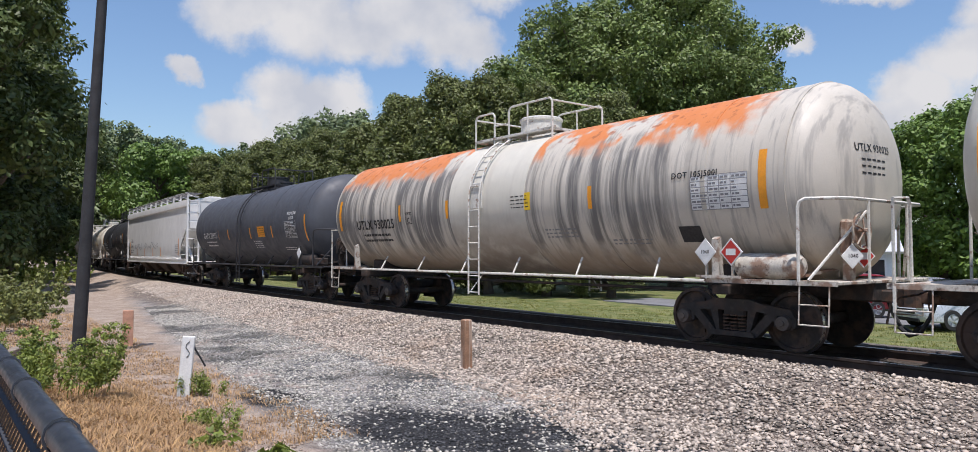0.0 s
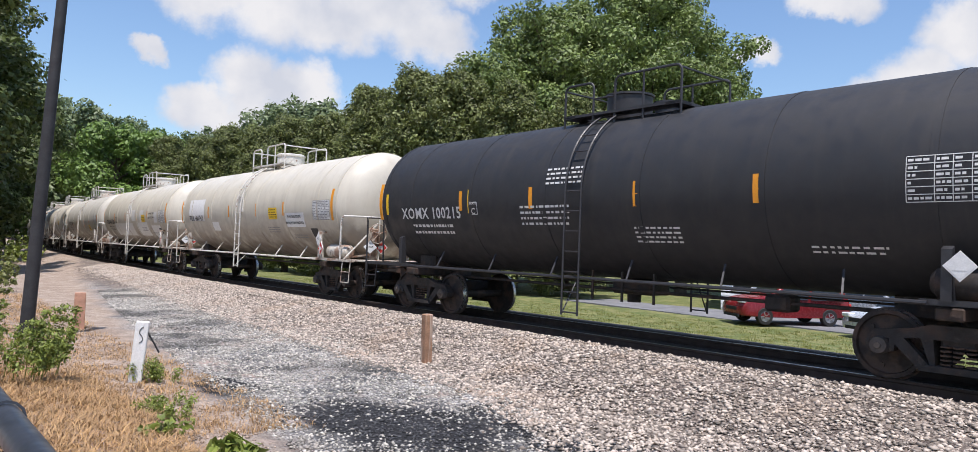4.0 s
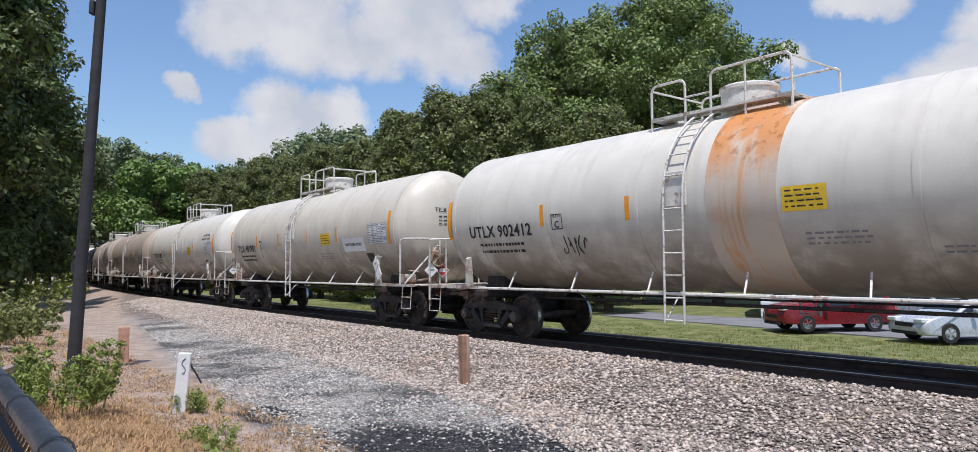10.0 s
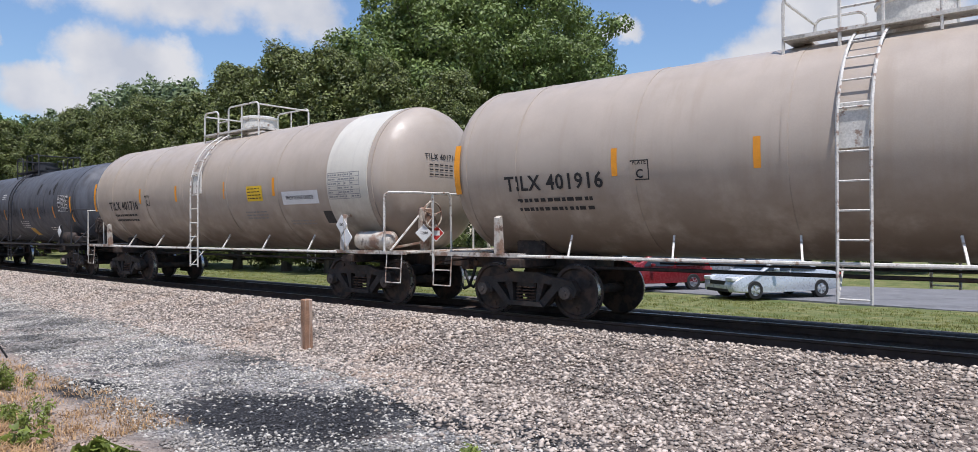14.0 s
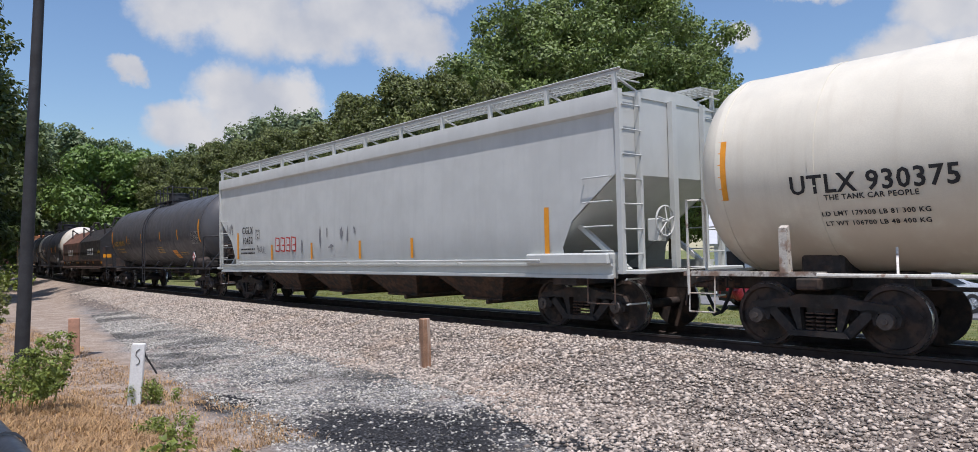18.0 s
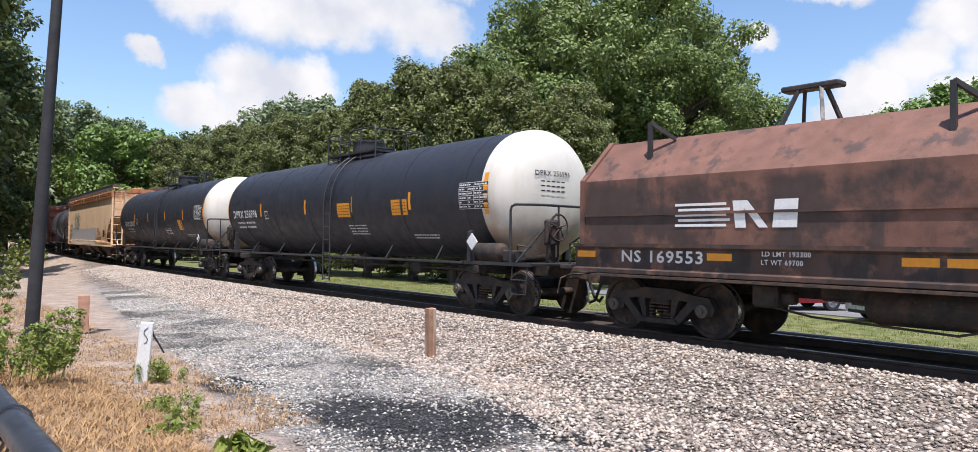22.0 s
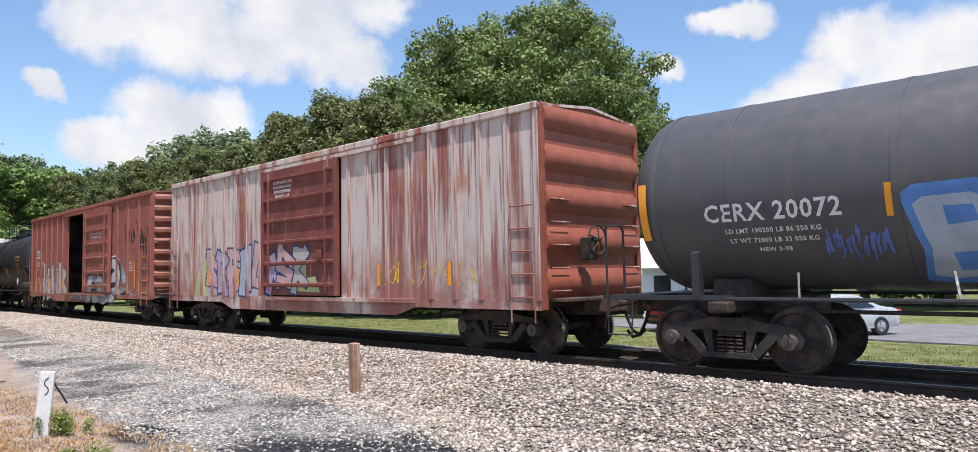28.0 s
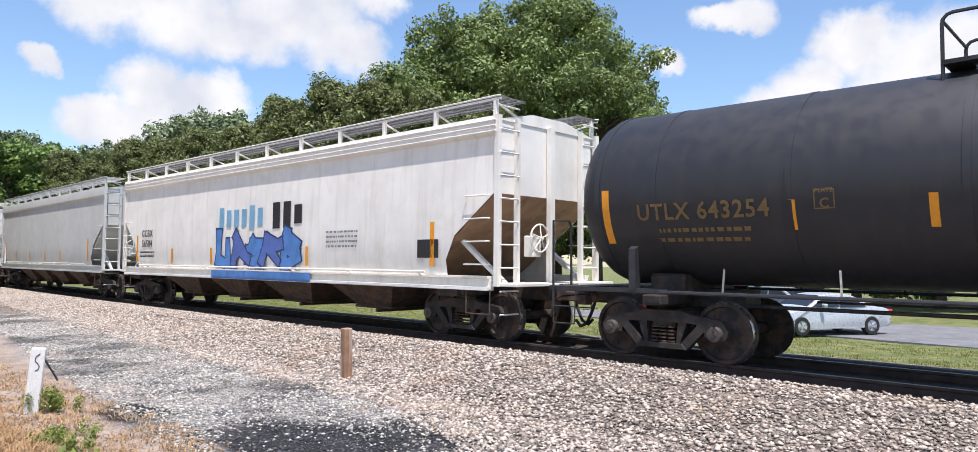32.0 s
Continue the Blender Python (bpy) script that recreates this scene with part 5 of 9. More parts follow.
    part("reflector", G().box(xe - 0.082, xe - 0.076, 1.0, 1.42, 1.60, 1.80).mesh("reflector", ORANGE), car)
    wheels = add_running_gear(car, half, 2.3)
    return car, wheels, Side(None, 0, 1.505, 0.004), xb


# ---- the train, from its leading car on ----
V0, V1 = 13.924, -1.1314 / 32      # metres a second, and its loss
JOINTS = [4.02, 20.11, 35.72, 55.39, 71.03, 86.71, 102.5, 118.63, 134.33, 150.27, 165.89, 181.59, 197.32, 213.02, 229.39, 245.47, 264.95, 282.55,
          298.43, 315.72, 332.88, 352.83, 368.63, 385.34, 402.14, 416.79, 436.44, 454.63]
JOINTS = [j + 0.5 for j in [JOINTS[0] - 15.7] + JOINTS + [JOINTS[-1] + 19.6]]


def gone(t):
    return V0 * t + V1 * t * t


def tankpaint(name, base, dirt, streak=0.5, rust=None, rust_z=(3.9, 4.2), rough=0.42, var=0.05, low=None):
    layers = [(dirt, dict(scale=1.0, stretch=(5.0, 1.2, 0.35), lo=0.48, hi=0.72, amt=streak)),
              (dirt, dict(scale=2.2, lo=0.52, hi=0.75, amt=streak * 0.6))]
    # low: brown grime and painted-in shade together, deepening from mid-height to the belly
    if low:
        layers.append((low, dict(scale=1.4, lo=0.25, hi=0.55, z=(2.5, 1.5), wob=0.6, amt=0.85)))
    if rust:
        layers += [(rust, dict(scale=1.3, stretch=(1.0, 0.6, 0.6), lo=0.36, hi=0.5, z=rust_z, wob=0.5, amt=0.9)),
                   (tuple(c * 0.55 for c in rust), dict(scale=5.0, lo=0.52, hi=0.62, z=rust_z, wob=0.5, amt=0.7))]
    return mat(name, base, rough, 0, var, 1.6, 0.03, 60, 0.0, 0, layers)


GREY_DIRT, BROWN_DIRT = (0.2, 0.19, 0.17), (0.25, 0.19, 0.14)
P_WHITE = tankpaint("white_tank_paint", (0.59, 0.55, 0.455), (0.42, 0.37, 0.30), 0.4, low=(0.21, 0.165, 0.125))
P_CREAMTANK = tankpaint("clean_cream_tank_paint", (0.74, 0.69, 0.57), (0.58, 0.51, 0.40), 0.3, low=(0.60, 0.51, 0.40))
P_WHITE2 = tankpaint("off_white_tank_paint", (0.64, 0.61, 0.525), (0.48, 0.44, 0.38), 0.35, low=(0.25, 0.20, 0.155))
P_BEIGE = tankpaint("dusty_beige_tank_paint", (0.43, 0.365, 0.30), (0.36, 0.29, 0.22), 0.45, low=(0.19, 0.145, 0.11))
P_RUSTY = mat("rust_topped_white_paint", (0.56, 0.515, 0.44), 0.55, 0, 0.06, 1.6, 0.03, 60, 0, 0, [
    ((0.095, 0.092, 0.09), dict(scale=1.0, stretch=(4.5, 1.0, 0.22), lo=0.40, hi=0.60, z=(1.25, 1.8, 3.3, 3.75), x=(-5.8, -4.6), wob=0.9, amt=0.86)),
    ((0.20, 0.19, 0.18), dict(scale=1.0, stretch=(9.0, 2.0, 0.3), lo=0.50, hi=0.64, amt=0.5)),
    ((0.36, 0.28, 0.20), dict(scale=1.4, lo=0.25, hi=0.55, z=(1.9, 1.3), wob=0.5, amt=0.8)),
    ((0.62, 0.185, 0.035), dict(scale=0.75, stretch=(1.0, 0.8, 0.8), lo=0.43, hi=0.50, z=(3.25, 3.65), x=(-6.6, -6.1), wob=0.7, amt=0.92)),
    ((0.30, 0.09, 0.03), dict(scale=5.0, lo=0.54, hi=0.64, z=(3.5, 3.8), x=(-6.6, -6.1), wob=0.5, amt=0.7))])
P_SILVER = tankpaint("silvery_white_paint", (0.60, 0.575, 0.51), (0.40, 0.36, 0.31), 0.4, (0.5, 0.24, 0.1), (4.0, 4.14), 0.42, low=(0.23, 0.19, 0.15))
P_SLATE = tankpaint("slate_grey_tank_paint", (0.068, 0.074, 0.088), (0.052, 0.053, 0.057), 0.5, rough=0.62)
P_SLATE2 = tankpaint("streaked_slate_paint", (0.092, 0.099, 0.116), (0.04, 0.04, 0.043), 0.8, rough=0.62)
P_BLACK = tankpaint("black_tank_paint", (0.022, 0.023, 0.026), (0.05, 0.045, 0.04), 0.3, rough=0.6)
P_NAVY = tankpaint("blue_black_tank_paint", (0.018, 0.021, 0.029), (0.03, 0.03, 0.034), 0.25, rough=0.55)
P_CHAR = tankpaint("dusty_charcoal_paint", (0.072, 0.072, 0.078), (0.10, 0.09, 0.08), 0.5, rough=0.5)
P_CHAR2 = tankpaint("faded_black_tank_paint", (0.023, 0.024, 0.028), (0.04, 0.037, 0.034), 0.35, rough=0.52)
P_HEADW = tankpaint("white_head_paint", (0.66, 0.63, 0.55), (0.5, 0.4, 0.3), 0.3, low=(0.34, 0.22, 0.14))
P_HOP = tankpaint("light_grey_hopper_paint", (0.77, 0.765, 0.74), (0.60, 0.59, 0.56), 0.3, rough=0.5)
P_HOP2 = tankpaint("pale_hopper_paint", (0.56, 0.57, 0.54), (0.45, 0.46, 0.43), 0.35, rough=0.5)
P_CREAM = tankpaint("cream_hopper_paint", (0.85, 0.82, 0.75), (0.55, 0.48, 0.38), 0.35, rough=0.5)
P_TAN = tankpaint("rust_stained_tan_paint", (0.84, 0.60, 0.37), (0.55, 0.25, 0.11), 0.35, (0.42, 0.15, 0.06), (3.62, 3.85), 0.6)
P_LINING = mat("grey_box_lining", (0.30, 0.32, 0.35), 0.75, 0, 0.25, 1.5, 0.1, 30, 0, 0, [((0.12, 0.11, 0.11), dict(scale=1.6, lo=0.5, hi=0.62, amt=0.8)), ((0.22, 0.13, 0.09), dict(scale=3.0, lo=0.58, hi=0.68, amt=0.7))])
P_BOXRED = mat("boxcar_red_paint", (0.28, 0.095, 0.075), 0.65, 0, 0.2, 2.0, 0.08, 50, 0, 0, [((0.60, 0.54, 0.49), dict(scale=1.0, stretch=(1.5, 1.5, 0.10), lo=0.38, hi=0.50, amt=0.88)), ((0.5, 0.42, 0.38), dict(scale=1.0, stretch=(7, 7, 0.4), lo=0.52, hi=0.66, amt=0.6)), ((0.24, 0.075, 0.05), dict(scale=1.2, stretch=(6, 6, 0.3), lo=0.54, hi=0.64, amt=0.8)), ((0.40, 0.17, 0.085), dict(scale=0.75, lo=0.54, hi=0.66, amt=0.7)), ((0.27, 0.10, 0.08), dict(scale=0.9, lo=0.35, hi=0.55, z=(2.5, 1.2), wob=0.9, amt=0.8))])
P_BOXDOOR = mat("boxcar_door_red", (0.195, 0.055, 0.044), 0.65, 0, 0.2, 2.0, 0.08, 50, 0, 0, [((0.40, 0.28, 0.24), dict(scale=1.2, stretch=(3, 3, 0.5), lo=0.58, hi=0.7, amt=0.6))])
P_BOXEND = mat("boxcar_end_red", (0.30, 0.085, 0.05), 0.6, 0, 0.15, 3.0, 0.08, 50)
P_BOX2 = mat("boxcar_brown_red_paint", (0.305, 0.10, 0.074), 0.62, 0, 0.15, 1.6, 0.06, 50, 0, 0, [((0.24, 0.09, 0.068), dict(scale=1.2, stretch=(3, 3, 0.4), lo=0.48, hi=0.64, amt=0.85)), ((0.10, 0.05, 0.04), dict(scale=3.5, stretch=(1, 1, 2.5), lo=0.60, hi=0.68, amt=0.8)), ((0.36, 0.17, 0.11), dict(scale=1.5, lo=0.4, hi=0.6, z=(1.9, 1.2), wob=0.8, amt=0.6))])
P_COILD = mat("black_hood_paint", (0.03, 0.028, 0.028), 0.55, 0, 0.2, 3, 0.08, 50, 0, 0, [((0.10, 0.05, 0.035), dict(scale=2.5, lo=0.52, hi=0.7, amt=0.6))])
# brown hood: black streaks, and a darker tone below the eaves
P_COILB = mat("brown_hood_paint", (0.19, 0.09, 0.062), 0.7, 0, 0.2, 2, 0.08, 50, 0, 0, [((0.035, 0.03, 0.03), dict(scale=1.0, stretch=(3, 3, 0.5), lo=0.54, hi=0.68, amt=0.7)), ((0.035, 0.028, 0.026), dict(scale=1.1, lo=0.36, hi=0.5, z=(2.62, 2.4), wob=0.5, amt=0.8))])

P_COILSILL = mat("rusty_side_sill", (0.085, 0.048, 0.036), 0.75, 0, 0.25, 2, 0.08, 50, 0, 0, [((0.03, 0.026, 0.025), dict(scale=1.5, stretch=(2, 2, 1), lo=0.45, hi=0.6, amt=0.8)), ((0.22, 0.11, 0.07), dict(scale=3, lo=0.56, hi=0.68, amt=0.7))])

TRAIN = []


def enlist(made):
    car, wheels, side, xc = made
    k = len(TRAIN)
    TRAIN.append((car, wheels, 0.5 * (JOINTS[k] + JOINTS[k + 1]), JOINTS[k + 1] - JOINTS[k]))
    return car, side, xc


def length():
    k = len(TRAIN)
    return JOINTS[k + 1] - JOINTS[k]



P_PATCH = mat("fresh_white_patch", (0.70, 0.69, 0.66), 0.5, 0, 0.04, 3)
P_GREYPATCH = mat("pale_grey_patch", (0.46, 0.47, 0.48), 0.55, 0, 0.06, 2)
M_WALKGREY = mat("galvanised_walk", (0.22, 0.22, 0.22), 0.6, 0.4, 0.15, 6)
PINK = mat("pink_spray", (0.56, 0.34, 0.34), 0.6, 0, 0.15, 3)
LILAC = mat("lilac_spray", (0.38, 0.33, 0.47), 0.6, 0, 0.2, 3)
LIME = mat("pale_green_spray", (0.42, 0.46, 0.22), 0.6, 0, 0.15, 3)
CHROME = mat("silver_spray", (0.50, 0.52, 0.53), 0.5, 0.1, 0.12, 3)
INKBLUE = mat("dark_blue_spray", (0.03, 0.05, 0.13), 0.6, 0, 0.2, 3)
SKYBLUE = mat("sky_blue_spray", (0.08, 0.22, 0.52), 0.6, 0, 0.15, 3)
MIDBLUE = mat("mid_blue_spray", (0.09, 0.15, 0.42), 0.6, 0, 0.15, 3)
PUTTY = mat("putty_spray", (0.42, 0.40, 0.36), 0.6, 0, 0.1, 3)
TEAL = mat("teal_spray", (0.06, 0.22, 0.22), 0.6, 0, 0.15, 3)
PEEL = mat("peeled_black_patch", (0.02, 0.02, 0.022), 0.85, 0, 0.3, 8)
GREY_LT = mat("dull_white_stencil", (0.42, 0.40, 0.37), 0.6, 0, 0.1, 12)
PALELILAC = mat("pale_lilac_spray", (0.40, 0.36, 0.44), 0.6, 0, 0.25, 2, 0, 0, 0, 0, [((0.5, 0.34, 0.32), dict(scale=1.5, lo=0.45, hi=0.6, amt=0.7))])
PALEMINT = mat("pale_mint_spray", (0.42, 0.50, 0.40), 0.6, 0, 0.15, 3)
PALEWASH = mat("pale_blue_grey_spray", (0.34, 0.42, 0.52), 0.6, 0, 0.12, 3)
PALEBLUE = mat("pale_blue_lettering", (0.20, 0.42, 0.60), 0.6, 0, 0.1, 3)


P_SLOPE = mat("brown_stained_slope_sheet", (0.36, 0.22, 0.13), 0.7, 0, 0.2, 2, 0.08, 40, 0, 0, [((0.18, 0.10, 0.06), dict(scale=1.5, lo=0.5, hi=0.65, amt=0.7))])
P_PLATFORM = mat("rust_worn_white_steel", (0.58, 0.54, 0.47), 0.7, 0, 0.12, 8, 0.1, 40, 0, 0, [((0.24, 0.13, 0.08), dict(scale=3.2, lo=0.46, hi=0.60, amt=0.85)), ((0.10, 0.06, 0.045), dict(scale=8, lo=0.55, hi=0.66, amt=0.8))])


def white_tank(label, paint, number, chem=(), panel=None, sign=("1040", RED), plate=True, refl=True, decal=(-2.4, -0.21), beside=False, **kw):
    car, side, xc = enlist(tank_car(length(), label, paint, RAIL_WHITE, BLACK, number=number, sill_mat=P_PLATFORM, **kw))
    mark_table(side, car, -xc + 0.85, -0.16, 1.02, 0.54, WHITE, GREY_INK, seed=len(TRAIN))
    mark_rect(side, car, decal[0], decal[1], 0.66, 0.36, YELLOW)
    mark_lines(Side(side.r, side.zc, 0, 0.012), car, decal[0], decal[1] + 0.115, 0.55, 4, 0.075, BLACK, seed=5, fill=0.3)
    if chem:
        if panel:
            mark_rect(side, car, panel[0], panel[1], 1.34, panel[2], WHITE)
        for k, line in enumerate(chem):
            mark_text(Side(side.r, side.zc, 0, 0.012), car, line, panel[0] if panel else -xc + 2.6, (panel[1] + (0.1 if len(chem) > 1 else 0.0) if panel else 0.0) - 0.19 * k, 0.122, BLACK)
    mark_rect(side, car, -xc + 1.5, -0.84, 0.42, 0.30, BLACK)
    mark_lines(side, car, -2.3, -0.66, 0.9, 3, 0.08, GREY_INK, seed=7 + len(TRAIN))
    mark_lines(side, car, -4.0, -0.92, 0.9, 2, 0.08, GREY_INK, seed=17 + len(TRAIN))
    if plate:
        plate_box(side, car, kw.get("strips", (3.6,))[0] - 0.42, -0.22, BLACK, 0.30)
    if beside:
        placard(car, (-xc + 1.10, 1.54, 1.52), WHITE, 0.30, sign[0], -6)
        placard(car, (-xc + 0.64, 1.54, 1.52), sign[1], 0.30, "", -6)
        part("placard_bracket", G().box(-xc + 0.5, -xc + 1.3, 1.49, 1.515, 1.12, 1.16).bar((-xc + 1.1, 1.50, 1.1), (-xc + 1.1, 1.50, 1.4), 0.05, 0.02).bar((-xc + 0.64, 1.50, 1.1), (-xc + 0.64, 1.50, 1.4), 0.05, 0.02).mesh("placard_bracket", P_PLATFORM), car)
    else:
        placard(car, (-xc + 0.92, 1.54, 1.64), WHITE, 0.29, sign[0], -6)
        placard(car, (-xc + 0.74, 1.55, 1.37), sign[1], 0.29, "", -6)
        part("placard_bracket", G().bar((-xc + 0.85, 1.2, 1.86), (-xc + 0.85, 1.52, 1.80), 0.05, 0.05).bar((-xc + 0.84, 1.515, 1.86), (-xc + 0.78, 1.515, 1.2), 0.09, 0.012).mesh("placard_bracket", P_PLATFORM), car)
    xp = -length_of(car) / 2 + 0.36
    placard(car, (xp, 0.92, 1.46), WHITE, 0.25, sign[0], 62)
    placard(car, (xp, 0.58, 1.46), RED, 0.25, "", 62)
    return car, side, xc


def black_tank(label, paint, number, ink=WHITE_INK, dim=None, decals=((-2.0, -0.3, 0.75, 0.4),), table=True, sign=WHITE, plate=True, **kw):
    car, side, xc = enlist(tank_car(length(), label, paint, RAIL_BLACK, dim or ink, number=number, dome="black", under=STEEL_DARK, **kw))
    if table:
        tx, th_ = table if isinstance(table, tuple) else (-xc + 0.9, -0.05)
        mark_table(side, car, tx, th_, 0.98, 0.56, BLACK, ink, seed=len(TRAIN))
    for x, h, w, t in decals:
        mark_rect(side, car, x, h, w, t, ORANGE)
        mark_lines(Side(side.r, side.zc, 0, 0.012), car, x, h + t * 0.3, w * 0.85, 4, t * 0.2, BLACK, seed=3, fill=0.22)
    mark_lines(side, car, -1.4, -0.66, 0.9, 4, 0.085, ink, seed=9 + len(TRAIN))
    mark_lines(side, car, -4.4, -0.95, 1.0, 2, 0.085, ink, seed=19 + len(TRAIN))
    if plate:
        plate_box(side, car, kw.get("strips", (3.6,))[0] - 0.42, -0.25, dim or ink, 0.26)
    placard(car, (-xc + (0.5 if sign is RED else 0.8), 1.54, 1.52), sign, 0.26, "")
    return car, side, xc


def length_of(car):
    return next(L for c, w, s, L in TRAIN if c is car)


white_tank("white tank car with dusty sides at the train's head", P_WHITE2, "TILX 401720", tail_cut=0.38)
c, sd, xc = white_tank("weathered white tank car with orange rust along its top", P_RUSTY, "UTLX 930025", bands=[(-1.35, 1.35, P_WHITE2)], decal=(-1.2, -0.05), lead_cut=-0.2, tail_cut=-0.4, beside=True)
mark_text(sd, c, "DOT 105J500I", -5.5, 0.14, 0.15, BLACK)
c, sd, xc = black_tank("slate grey tank car with white lettering", P_SLATE, "GATX 32931", plate=False, num_x=1.95, lead_cut=0.22, tail_cut=-0.2, tail_strip=None, strips=(3.3, 2.0, -0.77, -3.13), strip_h=-0.33, table=(-4.95, -0.30))
plate_box(sd, c, 3.52, -0.3, GREY_INK, 0.24)
mark_text(sd, c, "PROPYLENE", -5.05, 0.25, 0.15, WHITE_INK)
mark_text(sd, c, "OXIDE", -5.05, 0.09, 0.15, WHITE_INK)
c, sd, xc = enlist(hopper_car(length(), "light grey covered hopper with scrawled graffiti", P_HOP, P_HOP, GREY_INK, number="CCBX 56648", walkm=M_WALKGREY))
scrawl(sd, c, 4.3, 1.93, 2.6, 0.42, GREY_INK, 3, 9)
scrawl(sd, c, 0.1, 1.98, 4.4, 0.44, GREY_INK, 4, 13)
mark_lines(sd, c, -6.9, 1.95, 0.7, 5, 0.1, GREY_INK, seed=2)
c, sd, xc = black_tank("black tank car with white lettering and doubled orange strips", P_BLACK, "XOMX 100215", decals=())
for x in (xc + 0.05, xc - 3.1):
    mark_rect(sd, c, x - 0.16, -0.1, 0.10, 0.5, YELLOW, "reflector")
mark_lines(sd, c, 1.1, -0.25, 1.3, 4, 0.11, WHITE_INK, seed=5)
mark_lines(sd, c, 0.6, 0.45, 0.9, 4, 0.09, WHITE_INK, seed=6)
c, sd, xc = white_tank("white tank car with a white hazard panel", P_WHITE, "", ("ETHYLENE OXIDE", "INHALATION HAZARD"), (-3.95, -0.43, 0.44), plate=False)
mark_rect(sd, c, 4.95, 0.02, 1.75, 0.84, WHITE, "paint_patch")
mark_text(Side(sd.r, sd.zc, 0, 0.012), c, "TILX 401747", 5.0, -0.30, 0.30, BLACK)
mark_rect(sd, c, 2.95, -0.62, 0.72, 0.34, WHITE, "paint_patch")
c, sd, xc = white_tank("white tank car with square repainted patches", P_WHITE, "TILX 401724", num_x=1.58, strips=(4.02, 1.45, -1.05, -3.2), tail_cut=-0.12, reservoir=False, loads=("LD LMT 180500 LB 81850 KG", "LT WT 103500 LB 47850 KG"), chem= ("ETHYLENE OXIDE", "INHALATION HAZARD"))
for x, h, w, t in ((-0.35, -0.03, 0.66, 0.56), (-2.1, -0.09, 0.8, 0.56), (-4.7, -0.18, 0.55, 0.5), (2.0, -0.78, 4.2, 0.72), (-2.0, -0.76, 2.1, 0.72), (-4.55, -0.95, 1.5, 0.78)):
    mark_rect(sd, c, x, h, w, t, P_PATCH, "paint_patch", extra=-0.003)
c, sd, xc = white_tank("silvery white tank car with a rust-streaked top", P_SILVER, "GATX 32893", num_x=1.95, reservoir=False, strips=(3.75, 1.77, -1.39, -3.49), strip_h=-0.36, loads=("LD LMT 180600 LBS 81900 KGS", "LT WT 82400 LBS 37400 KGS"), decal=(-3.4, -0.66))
mark_rect(sd, c, -6.0, 0.1, 0.4, 0.34, P_PATCH, "paint_patch", extra=0.01)
c, sd, xc = white_tank("white tank car with two square paint patches", P_WHITE, "TILX 401567", strips=(3.6, 1.45, -1.6, -3.2), lx=0.0, reservoir=False)
mark_rect(sd, c, 1.15, -1.0, 0.85, 0.9, P_PATCH, "paint_patch", extra=-0.003)
mark_rect(sd, c, -1.45, -0.68, 0.5, 0.76, P_PATCH, "paint_patch", extra=-0.003)
P_STAIN = tankpaint("rust_stained_band", (0.58, 0.50, 0.40), (0.60, 0.28, 0.09), 0.9, (0.60, 0.24, 0.06), (2.7, 3.5), 0.5)
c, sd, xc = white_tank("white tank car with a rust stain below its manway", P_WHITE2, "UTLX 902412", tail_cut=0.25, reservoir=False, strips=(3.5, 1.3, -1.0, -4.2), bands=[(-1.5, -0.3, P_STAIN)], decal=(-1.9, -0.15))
scrawl(sd, c, 2.72, -0.73, 0.7, 0.5, BLACK, 8, 5, 0.025)
scrawl(sd, c, -0.84, -0.62, 1.1, 0.5, BLACK, 9, 8, 0.022)
c, sd, xc = white_tank("pale grey-white tank car with a white hazard panel", P_WHITE, "TILX 401901", tail_cut=0.25, reservoir=False, chem=("PROPYLENE OXIDE",), panel=(-4.25, -0.42, 0.40), sign=("1280", WHITE))
c, sd, xc = white_tank("clean white tank car with black lettering", P_WHITE2, "TILX 401662", num_x=2.1, lead_cut=-0.28, reservoir=False, loads=("LD LMT 179500 LB 81400 KG", "LT WT 106500 LB 48300 KG"))
for k, line in enumerate(("ETHYLENE OXIDE", "INHALATION HAZARD")):
    mark_text(sd, c, line, -xc + 1.2, 0.42 - 0.16 * k, 0.135, BLACK)
scrawl(sd, c, 3.4, -1.0, 0.7, 0.22, GREY_INK, 12, 6, 0.02)
mark_rect(sd, c, 4.4, -1.0, 0.6, 0.3, P_PATCH, "paint_patch")
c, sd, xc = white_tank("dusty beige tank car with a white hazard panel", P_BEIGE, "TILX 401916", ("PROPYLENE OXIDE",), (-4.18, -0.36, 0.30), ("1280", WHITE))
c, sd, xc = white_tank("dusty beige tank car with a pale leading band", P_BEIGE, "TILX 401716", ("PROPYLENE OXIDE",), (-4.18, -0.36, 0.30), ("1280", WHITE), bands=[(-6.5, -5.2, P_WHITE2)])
c, sd, xc = black_tank("slate grey tank car with peeling black patches", P_SLATE2, "GATX 69520", r=1.41, zc=2.56, tail_strip=None, strips=(3.45, 0.74, -1.48, -3.37, -4.99), strip_h=-0.34, lx=-0.4, decals=())
mark_rect(sd, c, -1.8, -1.15, 0.5, 0.4, OCHRE_INK)
rr = random.Random(5)
